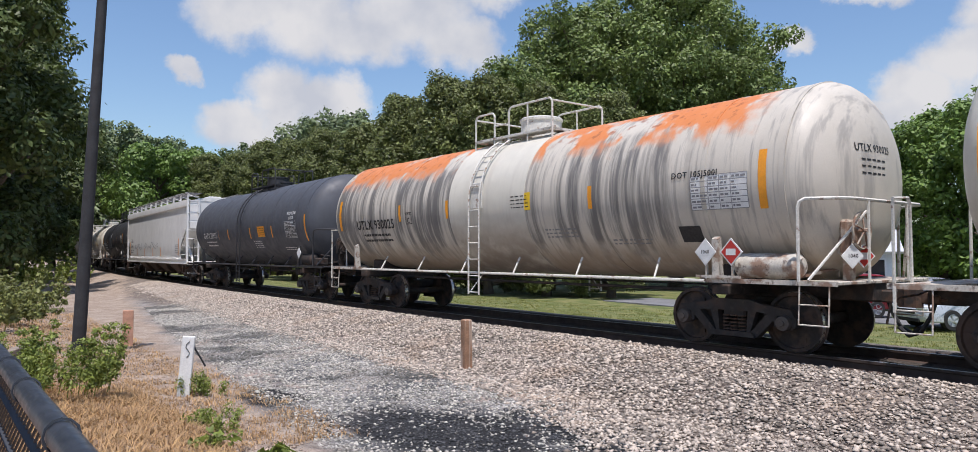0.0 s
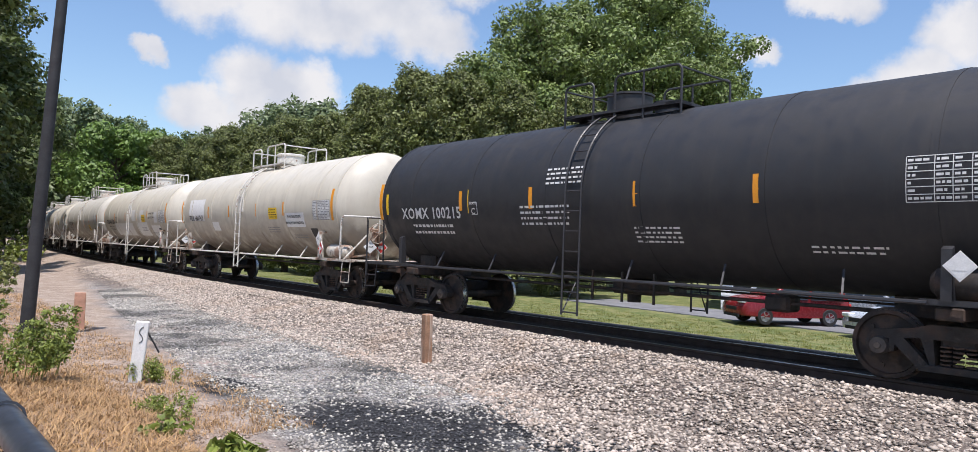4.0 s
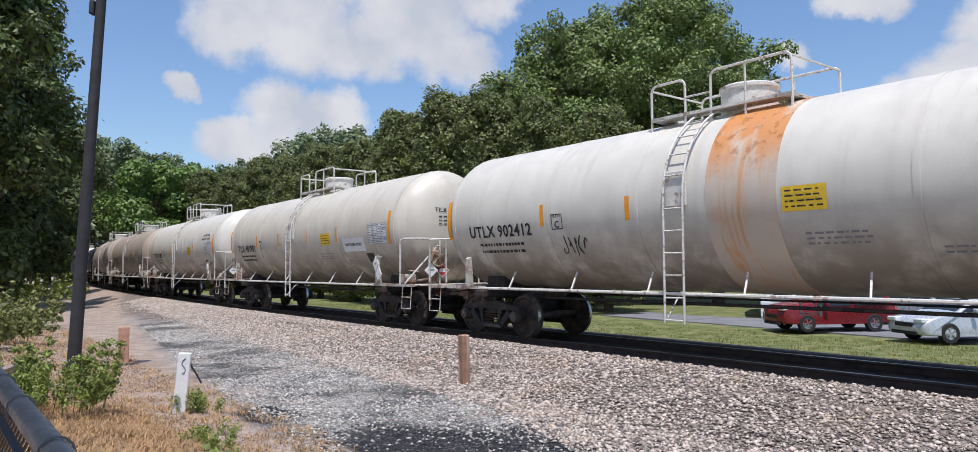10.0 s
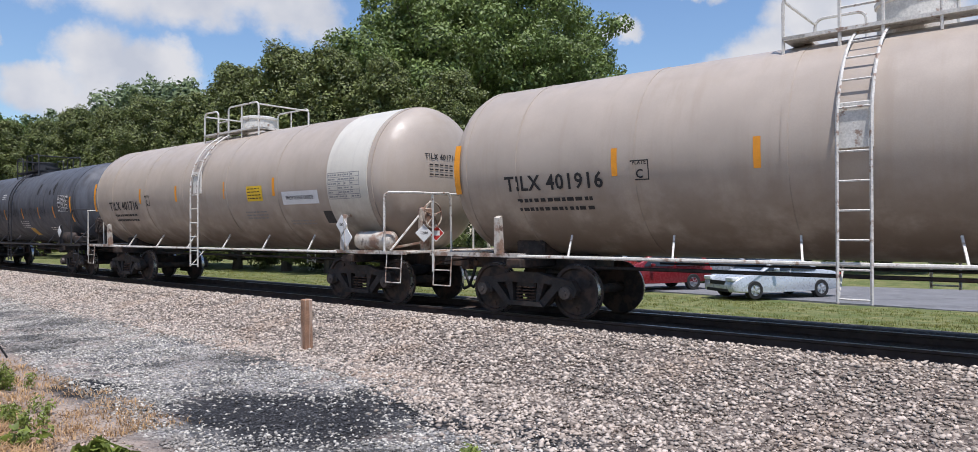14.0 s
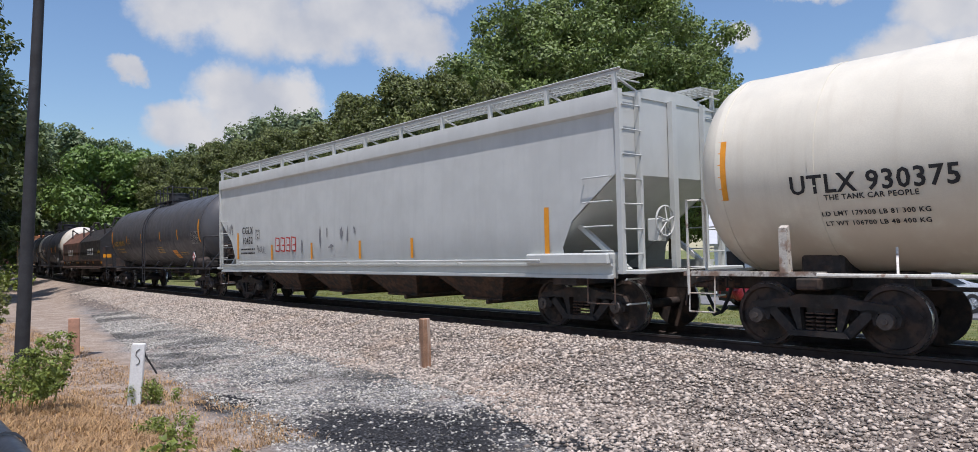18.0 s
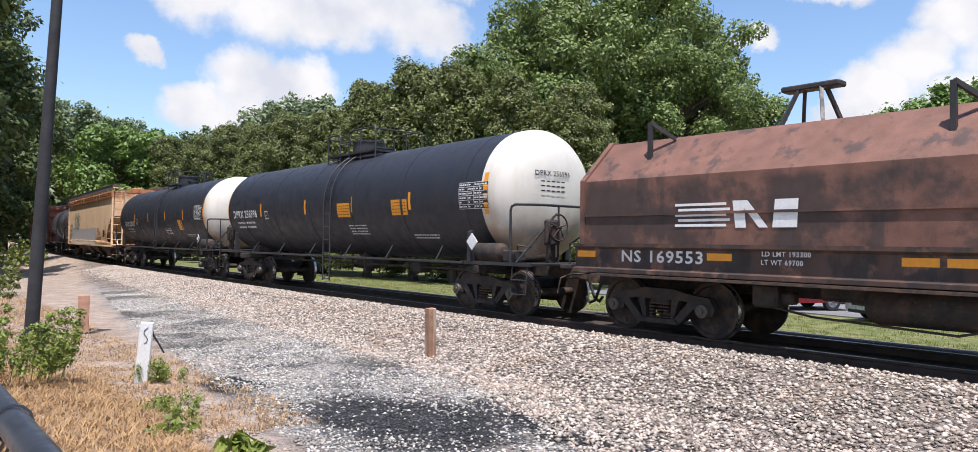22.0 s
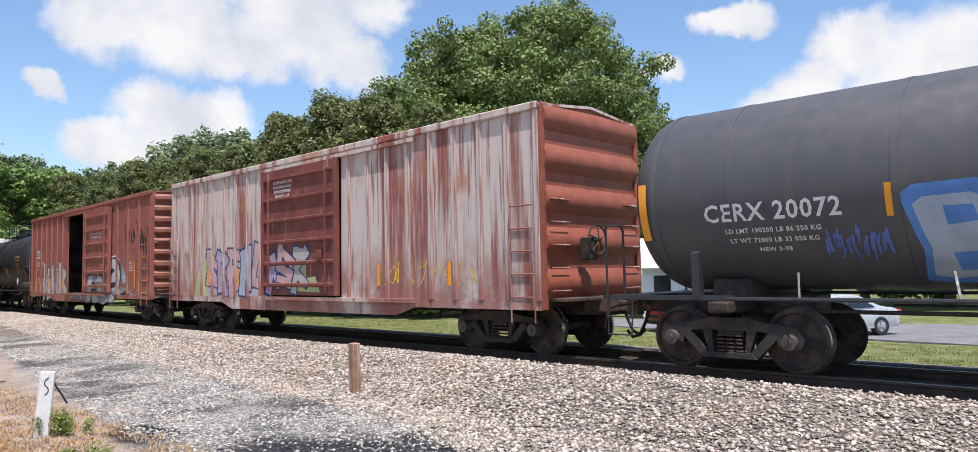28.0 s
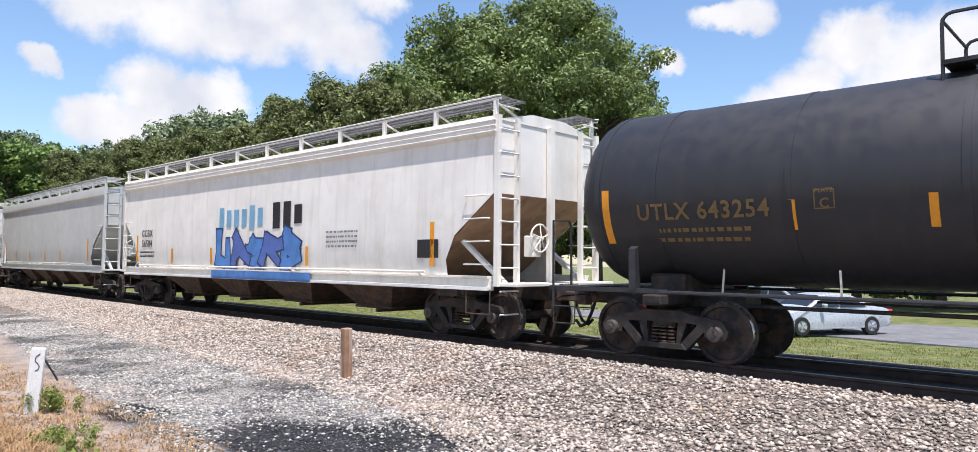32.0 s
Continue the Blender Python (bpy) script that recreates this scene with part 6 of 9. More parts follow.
for x, h, w, t in ((4.74, 0.47, 0.9, 0.2), (3.16, 0.5, 0.4, 0.18), (1.7, 0.45, 0.3, 0.25), (-3.27, 0.58, 0.35, 0.5), (-5.0, 0.54, 0.5, 0.6), (-4.6, 0.4, 0.3, 0.3)):
    mark_poly(sd, c, blob_outline(rr, x, h, w * 0.55, t * 0.7, 23, 0.6), PEEL, 0.001, "peeled_paint")
scrawl(sd, c, 0.5, -0.28, 9.5, 0.42, PEEL, 31, 60, 0.012)
mark_lines(sd, c, 0.86, 0.48, 0.5, 3, 0.08, WHITE_INK, seed=3)
c, sd, xc = white_tank("white tank car with black lettering and twin placards", P_CREAMTANK, "UTLX 930375", lead_cut=-0.25, tail_cut=-0.25, beside=True, reservoir=False, loads=("", "LD LMT 179300 LB 81 300 KG", "LT WT 106700 LB 48 400 KG"), chem=("ETHYLENE OXIDE", "INHALATION HAZARD"), decal=(-1.78, -0.72))
mark_text(sd, c, "DOT 105J500I", -5.9, 0.18, 0.17, BLACK)
mark_text(sd, c, "THE TANK CAR PEOPLE", 4.95, -0.52, 0.11, BLACK)
c, sd, xc = enlist(hopper_car(length(), "pale grey covered hopper with red and black graffiti", P_HOP2, P_HOP2, BLACK, number="CGLX 10452", bays=4, tail=0.05))
plate_box(sd, c, 5.65, 2.18, BLACK, 0.3)
hx = -length_of(c) / 2
part("end_locker", G().box(hx + 1.0, hx + 3.0, 1.28, 1.66, 1.22, 1.42, 0.03).mesh("end_locker", P_HOP2), c)
for k in range(4):
    x = 4.2 - k * 0.36
    pts = [(x + 0.14, 1.62), (x - 0.14, 1.60), (x - 0.15, 2.02), (x + 0.13, 2.05)]
    mark_poly(sd, c, pts, RED, 0.001)
    mark_poly(sd, c, [(x + 0.10, 1.66), (x - 0.10, 1.64), (x - 0.11, 1.98), (x + 0.09, 2.01)], P_HOP2, 0.004)
    mark_poly(sd, c, [(x + 0.04, 1.78), (x - 0.10, 1.78), (x - 0.10, 1.82), (x + 0.04, 1.82)], RED, 0.006)
scrawl(sd, c, 5.4, 1.72, 0.7, 0.34, GREY_INK, 14, 6, 0.025)
scrawl(sd, c, 7.9, 2.4, 0.5, 0.4, GREY_INK, 15, 5, 0.025)
rr = random.Random(8)
for x, h, w, t in ((3.2, 1.65, 0.3, 0.3), (2.6, 1.75, 0.2, 0.4), (1.5, 1.95, 0.25, 0.6), (1.1, 2.1, 0.15, 0.4), (0.9, 1.7, 0.5, 0.14), (0.3, 2.05, 0.3, 0.3), (0.0, 2.0, 0.2, 0.5), (-0.35, 2.1, 0.2, 0.2)):
    mark_poly(sd, c, blob_outline(rr, x, h, w * 0.5, t * 0.8, 11, 0.5), GREY_INK, 0.001, "paint_smear")
c, sd, xc = black_tank("charcoal tank car with orange lettering", P_CHAR, "NATX 382191", OCHRE_INK, strips=(4.04, 1.28, -1.84, -4.37), strip_h=-0.16, num_x=1.65, lx=0.4, table=False, decals=((-3.3, -1.03, 0.62, 0.42),), sign=RED, r=1.47, zc=2.60, tail_strip=-0.22, ends=0.8)
mark_table(sd, c, -xc + 0.72, -0.34, 0.9, 0.46, BLACK, GREY_LT, seed=4)
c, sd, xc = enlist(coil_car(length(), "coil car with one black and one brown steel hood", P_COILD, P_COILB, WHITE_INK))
for x, z in ((4.0, 1.97), (-3.5, 1.97)):
    for k in range(5):
        mark_rect(sd, c, x + 0.55 - 0.06 * (k % 2), z + 0.16 - k * 0.08, 0.9, 0.04, WHITE, "logo_stripe")
    mark_poly(sd, c, [(x - 0.05, z - 0.2), (x - 0.22, z - 0.2), (x - 0.18, z + 0.2), (x - 0.0, z + 0.2)], WHITE, 0.0, "logo_block")
    mark_poly(sd, c, [(x - 0.1, z + 0.2), (x - 0.42, z - 0.2), (x - 0.56, z - 0.2), (x - 0.24, z + 0.2)], WHITE, 0.002, "logo_block")
    mark_poly(sd, c, [(x - 0.62, z - 0.2), (x - 0.98, z - 0.2), (x - 1.0, z + 0.2), (x - 0.66, z + 0.2)], WHITE, 0.0, "logo_block")
sill = Side(None, 0, 1.462, 0.004)
for x in (6.88, 4.24, 1.5, 1.0, -1.65, -4.3, -6.86):
    mark_rect(sill, c, x, 1.33, 0.42, 0.11, ORANGE, "reflector")
mark_rect(sd, c, -6.3, 1.96, 0.7, 0.16, YELLOW)
mark_text(sill, c, "NS 169553", 5.3, 1.30, 0.29, WHITE_INK, 1.25)
mark_text(sill, c, "LD LMT 193300", 3.2, 1.39, 0.11, WHITE_INK)
mark_text(sill, c, "LT WT 69700", 3.26, 1.27, 0.11, WHITE_INK)
scrawl(sill, c, -2.6, 1.32, 0.7, 0.2, WHITE_INK, 21, 5, 0.018)
c, sd, xc = black_tank("black tank car with a white leading head", P_NAVY, "DPRX 256996", lx=-0.12, strips=(4.73, 1.48, -1.26, -4.06), lead=0.5, num_x=1.3, num_h=-0.2, lead_cut=0.45, tail_cut=-0.15, decals=((-0.85, -0.22, 0.72, 0.38), (-3.6, -0.22, 0.7, 0.38)), head_mat=P_HEADW, r=1.44, zc=2.55)
c, sd, xc = black_tank("black tank car with a white leading head and tilted decal", P_NAVY, "DPRX 257237", sign=BLACK, table=(-6.13, -0.02), plat=0.62, ladder_low=0.98, strips=(4.36, 1.7, -1.31, -4.06), lead=0.52, lead_cut=0.38, lx=-0.2, loads=("LD LMT 205700 LB 93300 KG", "LT WT 80300 LB 36400 KG"), decals=((-3.5, -0.5, 0.6, 0.46),), head_mat=P_HEADW, r=1.45, zc=2.57, tail_cut=-0.18, num_h=-0.36)
c, sd, xc = enlist(hopper_car(length(), "rust-stained tan covered hopper with a grey band", P_TAN, P_TAN, BLACK, number="DOWX 68583", tail=0.6, walk_deep=True, ribs=True, walkm=M_WALKGREY, slope_mat=P_SLOPE))
mark_poly(sd, c, [(6.6, 1.26), (-4.1, 1.26), (-4.1, 2.1), (-1.0, 2.06), (2.0, 2.08), (6.5, 2.2)], P_GREYPATCH, -0.003, "paint_patch")
wild(sd, c, 5.2, 2.7, 2.1, 3.1, [PALEMINT, P_TAN, PALEMINT], TEAL, 5, 7)
mark_rect(Side(None, 0, 1.585, 0.004), c, 1.25, 1.12, 10.7, 0.13, WHITE, "paint_patch")
mark_rect(sd, c, -5.3, 1.74, 0.36, 0.22, RED)
mark_rect(sd, c, -6.85, 1.74, 0.62, 0.38, BLACK)
mark_text(sd, c, "IVY LEAGUE!", -5.3, 1.42, 0.28, BLACK)
mark_lines(sd, c, -4.9, 2.05, 0.9, 3, 0.1, BLACK, seed=5)
mark_lines(sd, c, -7.6, 1.66, 0.5, 3, 0.1, BLACK, seed=6)
c, sd, xc = black_tank("charcoal tank car with blue and grey graffiti", P_CHAR, "CERX 20072", r=1.44, zc=2.60, num_x=1.75, plate=False, strips=(3.4, -1.29, -3.45), strip_h=-0.3, loads=("LD LMT 190200 LB 86 250 KG", "LT WT 72800 LB 33 050 KG", "NEW 3-98"), decals=(), bands=[(-1.2, 1.2, P_NAVY)], table=False)
fat_b = [(3.3, -0.25), (3.15, -0.14), (2.5, -0.12), (2.2, -0.28), (2.12, -0.55), (2.3, -0.82), (2.02, -1.0), (1.98, -1.35), (2.2, -1.6), (2.9, -1.72), (3.2, -1.62), (3.12, -1.0)]
mark_poly(sd, c, fat_b, SKYBLUE)
mark_poly(sd, c, [(2.68 + (x - 2.66) * 0.76, -0.92 + (h + 0.92) * 0.80) for x, h in fat_b], PALEWASH, 0.003)
mark_poly(sd, c, [(2.85, -0.42), (2.55, -0.42), (2.5, -0.62), (2.82, -0.66)], SKYBLUE, 0.006)
mark_poly(sd, c, [(2.82, -1.05), (2.48, -1.02), (2.42, -1.32), (2.78, -1.38)], SKYBLUE, 0.006)
fat_i = [(1.95, -0.3), (1.25, -0.12), (1.2, -0.5), (1.2, -1.62), (1.75, -1.66), (1.85, -1.1), (1.7, -0.9)]
mark_poly(sd, c, fat_i, SKYBLUE, 0.001)
mark_poly(sd, c, [(1.52 + (x - 1.52) * 0.68, -0.9 + (h + 0.9) * 0.80) for x, h in fat_i], PALEWASH, 0.004)
mark_poly(sd, c, [(-1.13, -0.15), (-1.2, -0.14), (-1.72, -0.5), (-1.5, -0.72), (-1.8, -1.66), (-1.2, -1.72), (-1.13, -1.0)], SKYBLUE, 0.0)
mark_poly(sd, c, [(-1.2, -0.28), (-1.58, -0.5), (-1.42, -0.66), (-1.2, -0.62)], PALEWASH, 0.003)
mark_poly(sd, c, [(-1.2, -0.92), (-1.45, -0.82), (-1.68, -1.36), (-1.26, -1.48)], PALEWASH, 0.003)
scrawl(sd, c, 3.85, -0.88, 0.85, 0.62, MIDBLUE, 18, 12, 0.026)
scrawl(sd, c, -2.1, -0.85, 0.7, 0.42, SKYBLUE, 19, 9, 0.018)
mark_rect(sd, c, -1.95, -0.42, 0.75, 0.3, YELLOW)
mark_lines(Side(sd.r, sd.zc, 0, 0.012), c, -1.95, -0.38, 0.65, 2, 0.12, BLACK, seed=4)
c, sd, xc = enlist(box_car(length(), "faded red boxcar with pink and lilac graffiti", P_BOXRED, P_BOXEND, WHITE_INK, ribs=9, door_mat=P_BOXDOOR))
rr = random.Random(77)
mark_poly(sd, c, [(x + rr.uniform(-0.08, 0.08), h + rr.uniform(-0.1, 0.1)) for x, h in ((5.3, 1.0), (4.4, 0.98), (3.4, 0.98), (2.4, 0.98), (1.76, 1.0), (1.76, 1.6), (1.8, 2.2), (2.5, 2.35), (3.2, 2.15), (4.0, 2.35), (4.6, 2.1), (5.2, 2.0))], PALELILAC, 0.0003)
wild(sd, c, 5.1, 1.75, 0.98, 2.3, [PINK, LILAC, PINK, PALEWASH], INKBLUE, 5, 3, PUTTY, 0.46)
mark_poly(sd, c, [(5.9, 0.98), (5.0, 0.98), (5.1, 1.5), (5.0, 2.1), (5.5, 1.9), (5.75, 1.5)], LIME, 0.0005)
dsd = Side(None, 0, 1.62, 0.004)
wild(Side(None, 0, 1.62, 0.004), c, 1.55, -0.3, 1.05, 2.25, [LILAC, PINK, PUTTY], INKBLUE, 3, 4, PUTTY, 0.46)
mark_poly(dsd, c, [(0.1, 1.15), (-0.9, 1.12), (-0.7, 1.5), (-0.3, 1.45), (-0.35, 2.0), (0.05, 1.9)], LIME, 0.0)
for k, line in enumerate(("CLOSE AND LOCK", "BULKHEADS AND", "DOORS BEFORE", "MOVING CAR")):
    mark_text(Side(None, 0, 1.625, 0.002), c, line, 0.75, 3.86 - 0.115 * k, 0.11, WHITE_INK)
for x in (5.0, 3.2, -3.0, -5.2):
    mark_rect(sd, c, x, 1.5, 0.1, 0.46, ORANGE, "reflector", extra=0.012)
scrawl(sd, c, -4.6, 1.5, 2.8, 0.6, YELLOW, 22, 8, 0.022)
mark_text(sd, c, "154007", 6.6, 2.2, 0.3, PUTTY)
c, sd, xc = enlist(box_car(length(), "brown-red boxcar with an open door and silver graffiti", P_BOX2, P_BOX2, WHITE_INK, number="KCS 122 191", open_door=True, ribs=7, end_ribs=9))
wild(sd, c, 5.4, 2.0, 0.80, 1.75, [GREY_LT, CHROME, GREY_INK], BLACK, 5, 8, None, 0.5)
wild(sd, c, 5.3, 2.0, 1.0, 2.15, [CHROME, PUTTY], BLACK, 4, 5, WHITE, 0.5)
scrawl(sd, c, 3.6, 2.25, 2.8, 0.2, PUTTY, 51, 12, 0.02)
SILVERDIM = mat("dusty_silver_spray", (0.20, 0.205, 0.21), 0.6, 0.05, 0.3, 2.5, 0, 0, 0, 0, [((0.42, 0.42, 0.41), dict(scale=2.2, lo=0.5, hi=0.62, amt=0.8)), ((0.07, 0.065, 0.065), dict(scale=3.0, lo=0.56, hi=0.66, amt=0.8))])


def arc(x, h, rx, rh, a0, a1, n=14):
    return [(x + rx * math.cos(math.radians(a0 + (a1 - a0) * k / n)), h + rh * math.sin(math.radians(a0 + (a1 - a0) * k / n))) for k in range(n + 1)]


def crescent(x, h, rx, rh, a0, a1, thick):
    """A sprayed curved stroke that thins out towards both ends."""
    outer = arc(x, h, rx, rh, a0, a1)
    inner = [(x + (u - x) * (1 - thick * math.sin(math.pi * k / 14) / rx), h + (v - h) * (1 - thick * math.sin(math.pi * k / 14) / rh)) for k, (u, v) in enumerate(outer)]
    return outer + inner[::-1][1:-1]


# a fat silver letter with black curves, and a dusty band that runs out towards the car's end
mark_poly(sd, c, [(-3.45, 0.97), (-3.45, 1.25), (-4.6, 1.28), (-5.2, 1.22), (-5.75, 1.05), (-6.35, 0.97)], SILVERDIM, 0.0)
mark_poly(sd, c, [(-4.6, 0.975), (-5.3, 1.14), (-5.7, 0.98)], BLACK, 0.002)
mark_poly(sd, c, [(-3.45, 1.1)] + arc(-4.05, 1.68, 0.66, 0.62, 20, 200, 16) + [(-4.5, 1.12)], CHROME, 0.002)
mark_poly(sd, c, crescent(-4.05, 1.68, 0.70, 0.66, 60, 255, 0.12), BLACK, 0.004)
mark_poly(sd, c, crescent(-3.85, 1.62, 0.62, 0.40, 190, 330, 0.20), BLACK, 0.004)
mark_poly(sd, c, [(-3.47, 1.75), (-3.75, 1.7), (-4.1, 1.85), (-3.8, 1.95)], BLACK, 0.004)
mark_poly(sd, c, crescent(-4.05, 1.68, 0.80, 0.72, 40, 150, 0.05), WHITE, 0.003)
scrawl(sd, c, -5.1, 1.7, 0.7, 0.8, PALEWASH, 33, 11, 0.03)
scrawl(sd, c, -5.15, 1.55, 0.6, 0.5, WHITE, 34, 9, 0.022)
dsd = Side(None, 0, 1.62, 0.004)
mark_poly(dsd, c, [(-1.2, 1.08), (-1.25, 1.5), (-1.5, 1.72), (-1.95, 1.78), (-2.2, 1.66), (-2.5, 1.76), (-2.95, 1.72), (-3.2, 1.5), (-3.1, 1.3), (-3.25, 1.08)], SILVERDIM, 0.0)
mark_poly(dsd, c, [(-1.3, 1.25), (-1.45, 1.6), (-1.85, 1.68), (-2.0, 1.5), (-1.7, 1.42), (-1.6, 1.2)], CHROME, 0.002)
mark_poly(dsd, c, [(-2.35, 1.5), (-2.55, 1.68), (-2.95, 1.62), (-3.05, 1.45), (-2.7, 1.48)], CHROME, 0.002)
mark_poly(dsd, c, [(-1.7, 1.36), (-2.0, 1.46), (-2.3, 1.38), (-2.8, 1.4), (-2.6, 1.24), (-2.1, 1.26)], BLACK, 0.003)
mark_poly(dsd, c, [(-1.75, 1.09), (-1.7, 1.2), (-2.2, 1.2), (-2.45, 1.09)], BLACK, 0.003)
mark_poly(dsd, c, [(-2.55, 1.1), (-2.6, 1.22), (-2.85, 1.3), (-3.0, 1.1)], PUTTY, 0.003)
mark_poly(dsd, c, crescent(-1.72, 1.42, 0.56, 0.36, 0, 150, 0.07), BLACK, 0.004)
mark_poly(dsd, c, crescent(-2.75, 1.42, 0.52, 0.32, 20, 190, 0.06), BLACK, 0.004)
scrawl(sd, c, -5.9, 3.1, 1.5, 0.8, BLACK, 23, 9, 0.045)
scrawl(sd, c, -6.8, 2.75, 0.9, 1.0, BLACK, 24, 8, 0.045)
for k, line in enumerate(("CLOSE AND LOCK DOORS", "BEFORE MOVING CAR")):
    mark_text(Side(None, 0, 1.625, 0.002), c, line, -2.2, 3.28 - 0.13 * k, 0.13, WHITE_INK)
for x, z, t in ((6.53, 1.65, 0.9), (4.6, 1.4, 0.42), (2.4, 1.4, 0.42), (-2.0, 1.9, 0.42), (-6.14, 1.66, 0.92)):
    mark_rect(sd, c, x, z, 0.11, t, ORANGE, "reflector", extra=0.014)
mark_lines(sd, c, -5.75, 2.12, 0.36, 6, 0.06, WHITE_INK, seed=8)
scrawl(sd, c, -5.7, 2.3, 0.5, 0.12, ORANGE, 41, 5, 0.012)
scrawl(sd, c, 6.2, 2.02, 0.6, 0.12, ORANGE, 42, 6, 0.012)
scrawl(sd, c, 6.1, 1.12, 0.7, 0.2, PUTTY, 43, 8, 0.02)
plate_box(sd, c, 4.3, 2.62, WHITE_INK, 0.26)
mark_text(sd, c, "LD LMT", 6.22, 1.61, 0.135, WHITE_INK)
mark_text(sd, c, "LT WT", 6.25, 1.45, 0.135, WHITE_INK)
mark_text(sd, c, "155900", 5.38, 1.61, 0.135, WHITE_INK)
mark_text(sd, c, "64100", 5.38, 1.45, 0.135, WHITE_INK)
rr = random.Random(12)
for x, h, w, t in ((0.7, 0.88, 0.7, 0.2), (-0.2, 0.86, 0.8, 0.22), (-1.2, 0.82, 0.9, 0.3), (-2.2, 0.80, 0.9, 0.3), (-3.1, 0.80, 0.9, 0.34), (-3.9, 0.85, 0.8, 0.3)):
    mark_poly(Side(None, 0, 1.60, 0.006), c, blob_outline(rr, x, h, w * 1.1, t * 1.15, 14, 0.2), BLACK, 0.0)
    mark_poly(Side(None, 0, 1.60, 0.006), c, blob_outline(rr, x, h, w * 1.04, t * 1.0, 14, 0.12), SILVERDIM, 0.004)
c, sd, xc = black_tank("charcoal tank car with yellow lettering", P_CHAR2, "UTLX 643254", OCHRE_INK, strips=(3.0, 1.35, -1.0, -3.0), strip_h=-0.45, dim=OCHRE_DULL, r=1.44, zc=2.60, lead_cut=0.3, tail_strip=-0.16, num_x=1.75, table=(-4.55, -0.42), decals=((-1.5, -0.5, 0.62, 0.3),))
mark_text(sd, c, "METHYLENE DIPHENYL", -4.55, 0.17, 0.13, OCHRE_INK)
mark_text(sd, c, "DIISOCYANATE", -4.55, 0.02, 0.13, OCHRE_INK)
c, sd, xc = enlist(hopper_car(length(), "cream covered hopper with blue block graffiti", P_CREAM, P_CREAM, BLACK, number="CCBX 56584", ribs=True, walkm=M_WALKGREY, slope_mat=P_SLOPE))
for k in range(6):
    mark_rect(sd, c, 1.4 - k * 0.42, 2.62, 0.26, 0.62 if k in (0, 4) else 0.46, PALEBLUE, "logo_block")
for k in range(3):
    mark_rect(sd, c, -1.5 - k * 0.5, 2.62, 0.34, 0.66 if k < 2 else 0.46, BLACK, "logo_block")
wild(sd, c, 1.7, -2.6, 1.28, 2.2, [SKYBLUE, MIDBLUE], INKBLUE, 5, 11)
mark_rect(Side(None, 0, 1.585, 0.004), c, -0.6, 1.1, 5.0, 0.22, SKYBLUE, "graffiti")
mark_rect(sd, c, -7.2, 1.75, 0.62, 0.36, BLACK)
mark_lines(sd, c, -4.3, 2.15, 1.2, 4, 0.11, GREY_INK, seed=5)
c, sd, xc = enlist(hopper_car(length(), "pale grey covered hopper with clean sides", P_HOP2, P_HOP2, GREY_INK))
c, sd, xc = enlist(hopper_car(length(), "light grey covered hopper at the train's tail", P_HOP, P_HOP, GREY_INK))


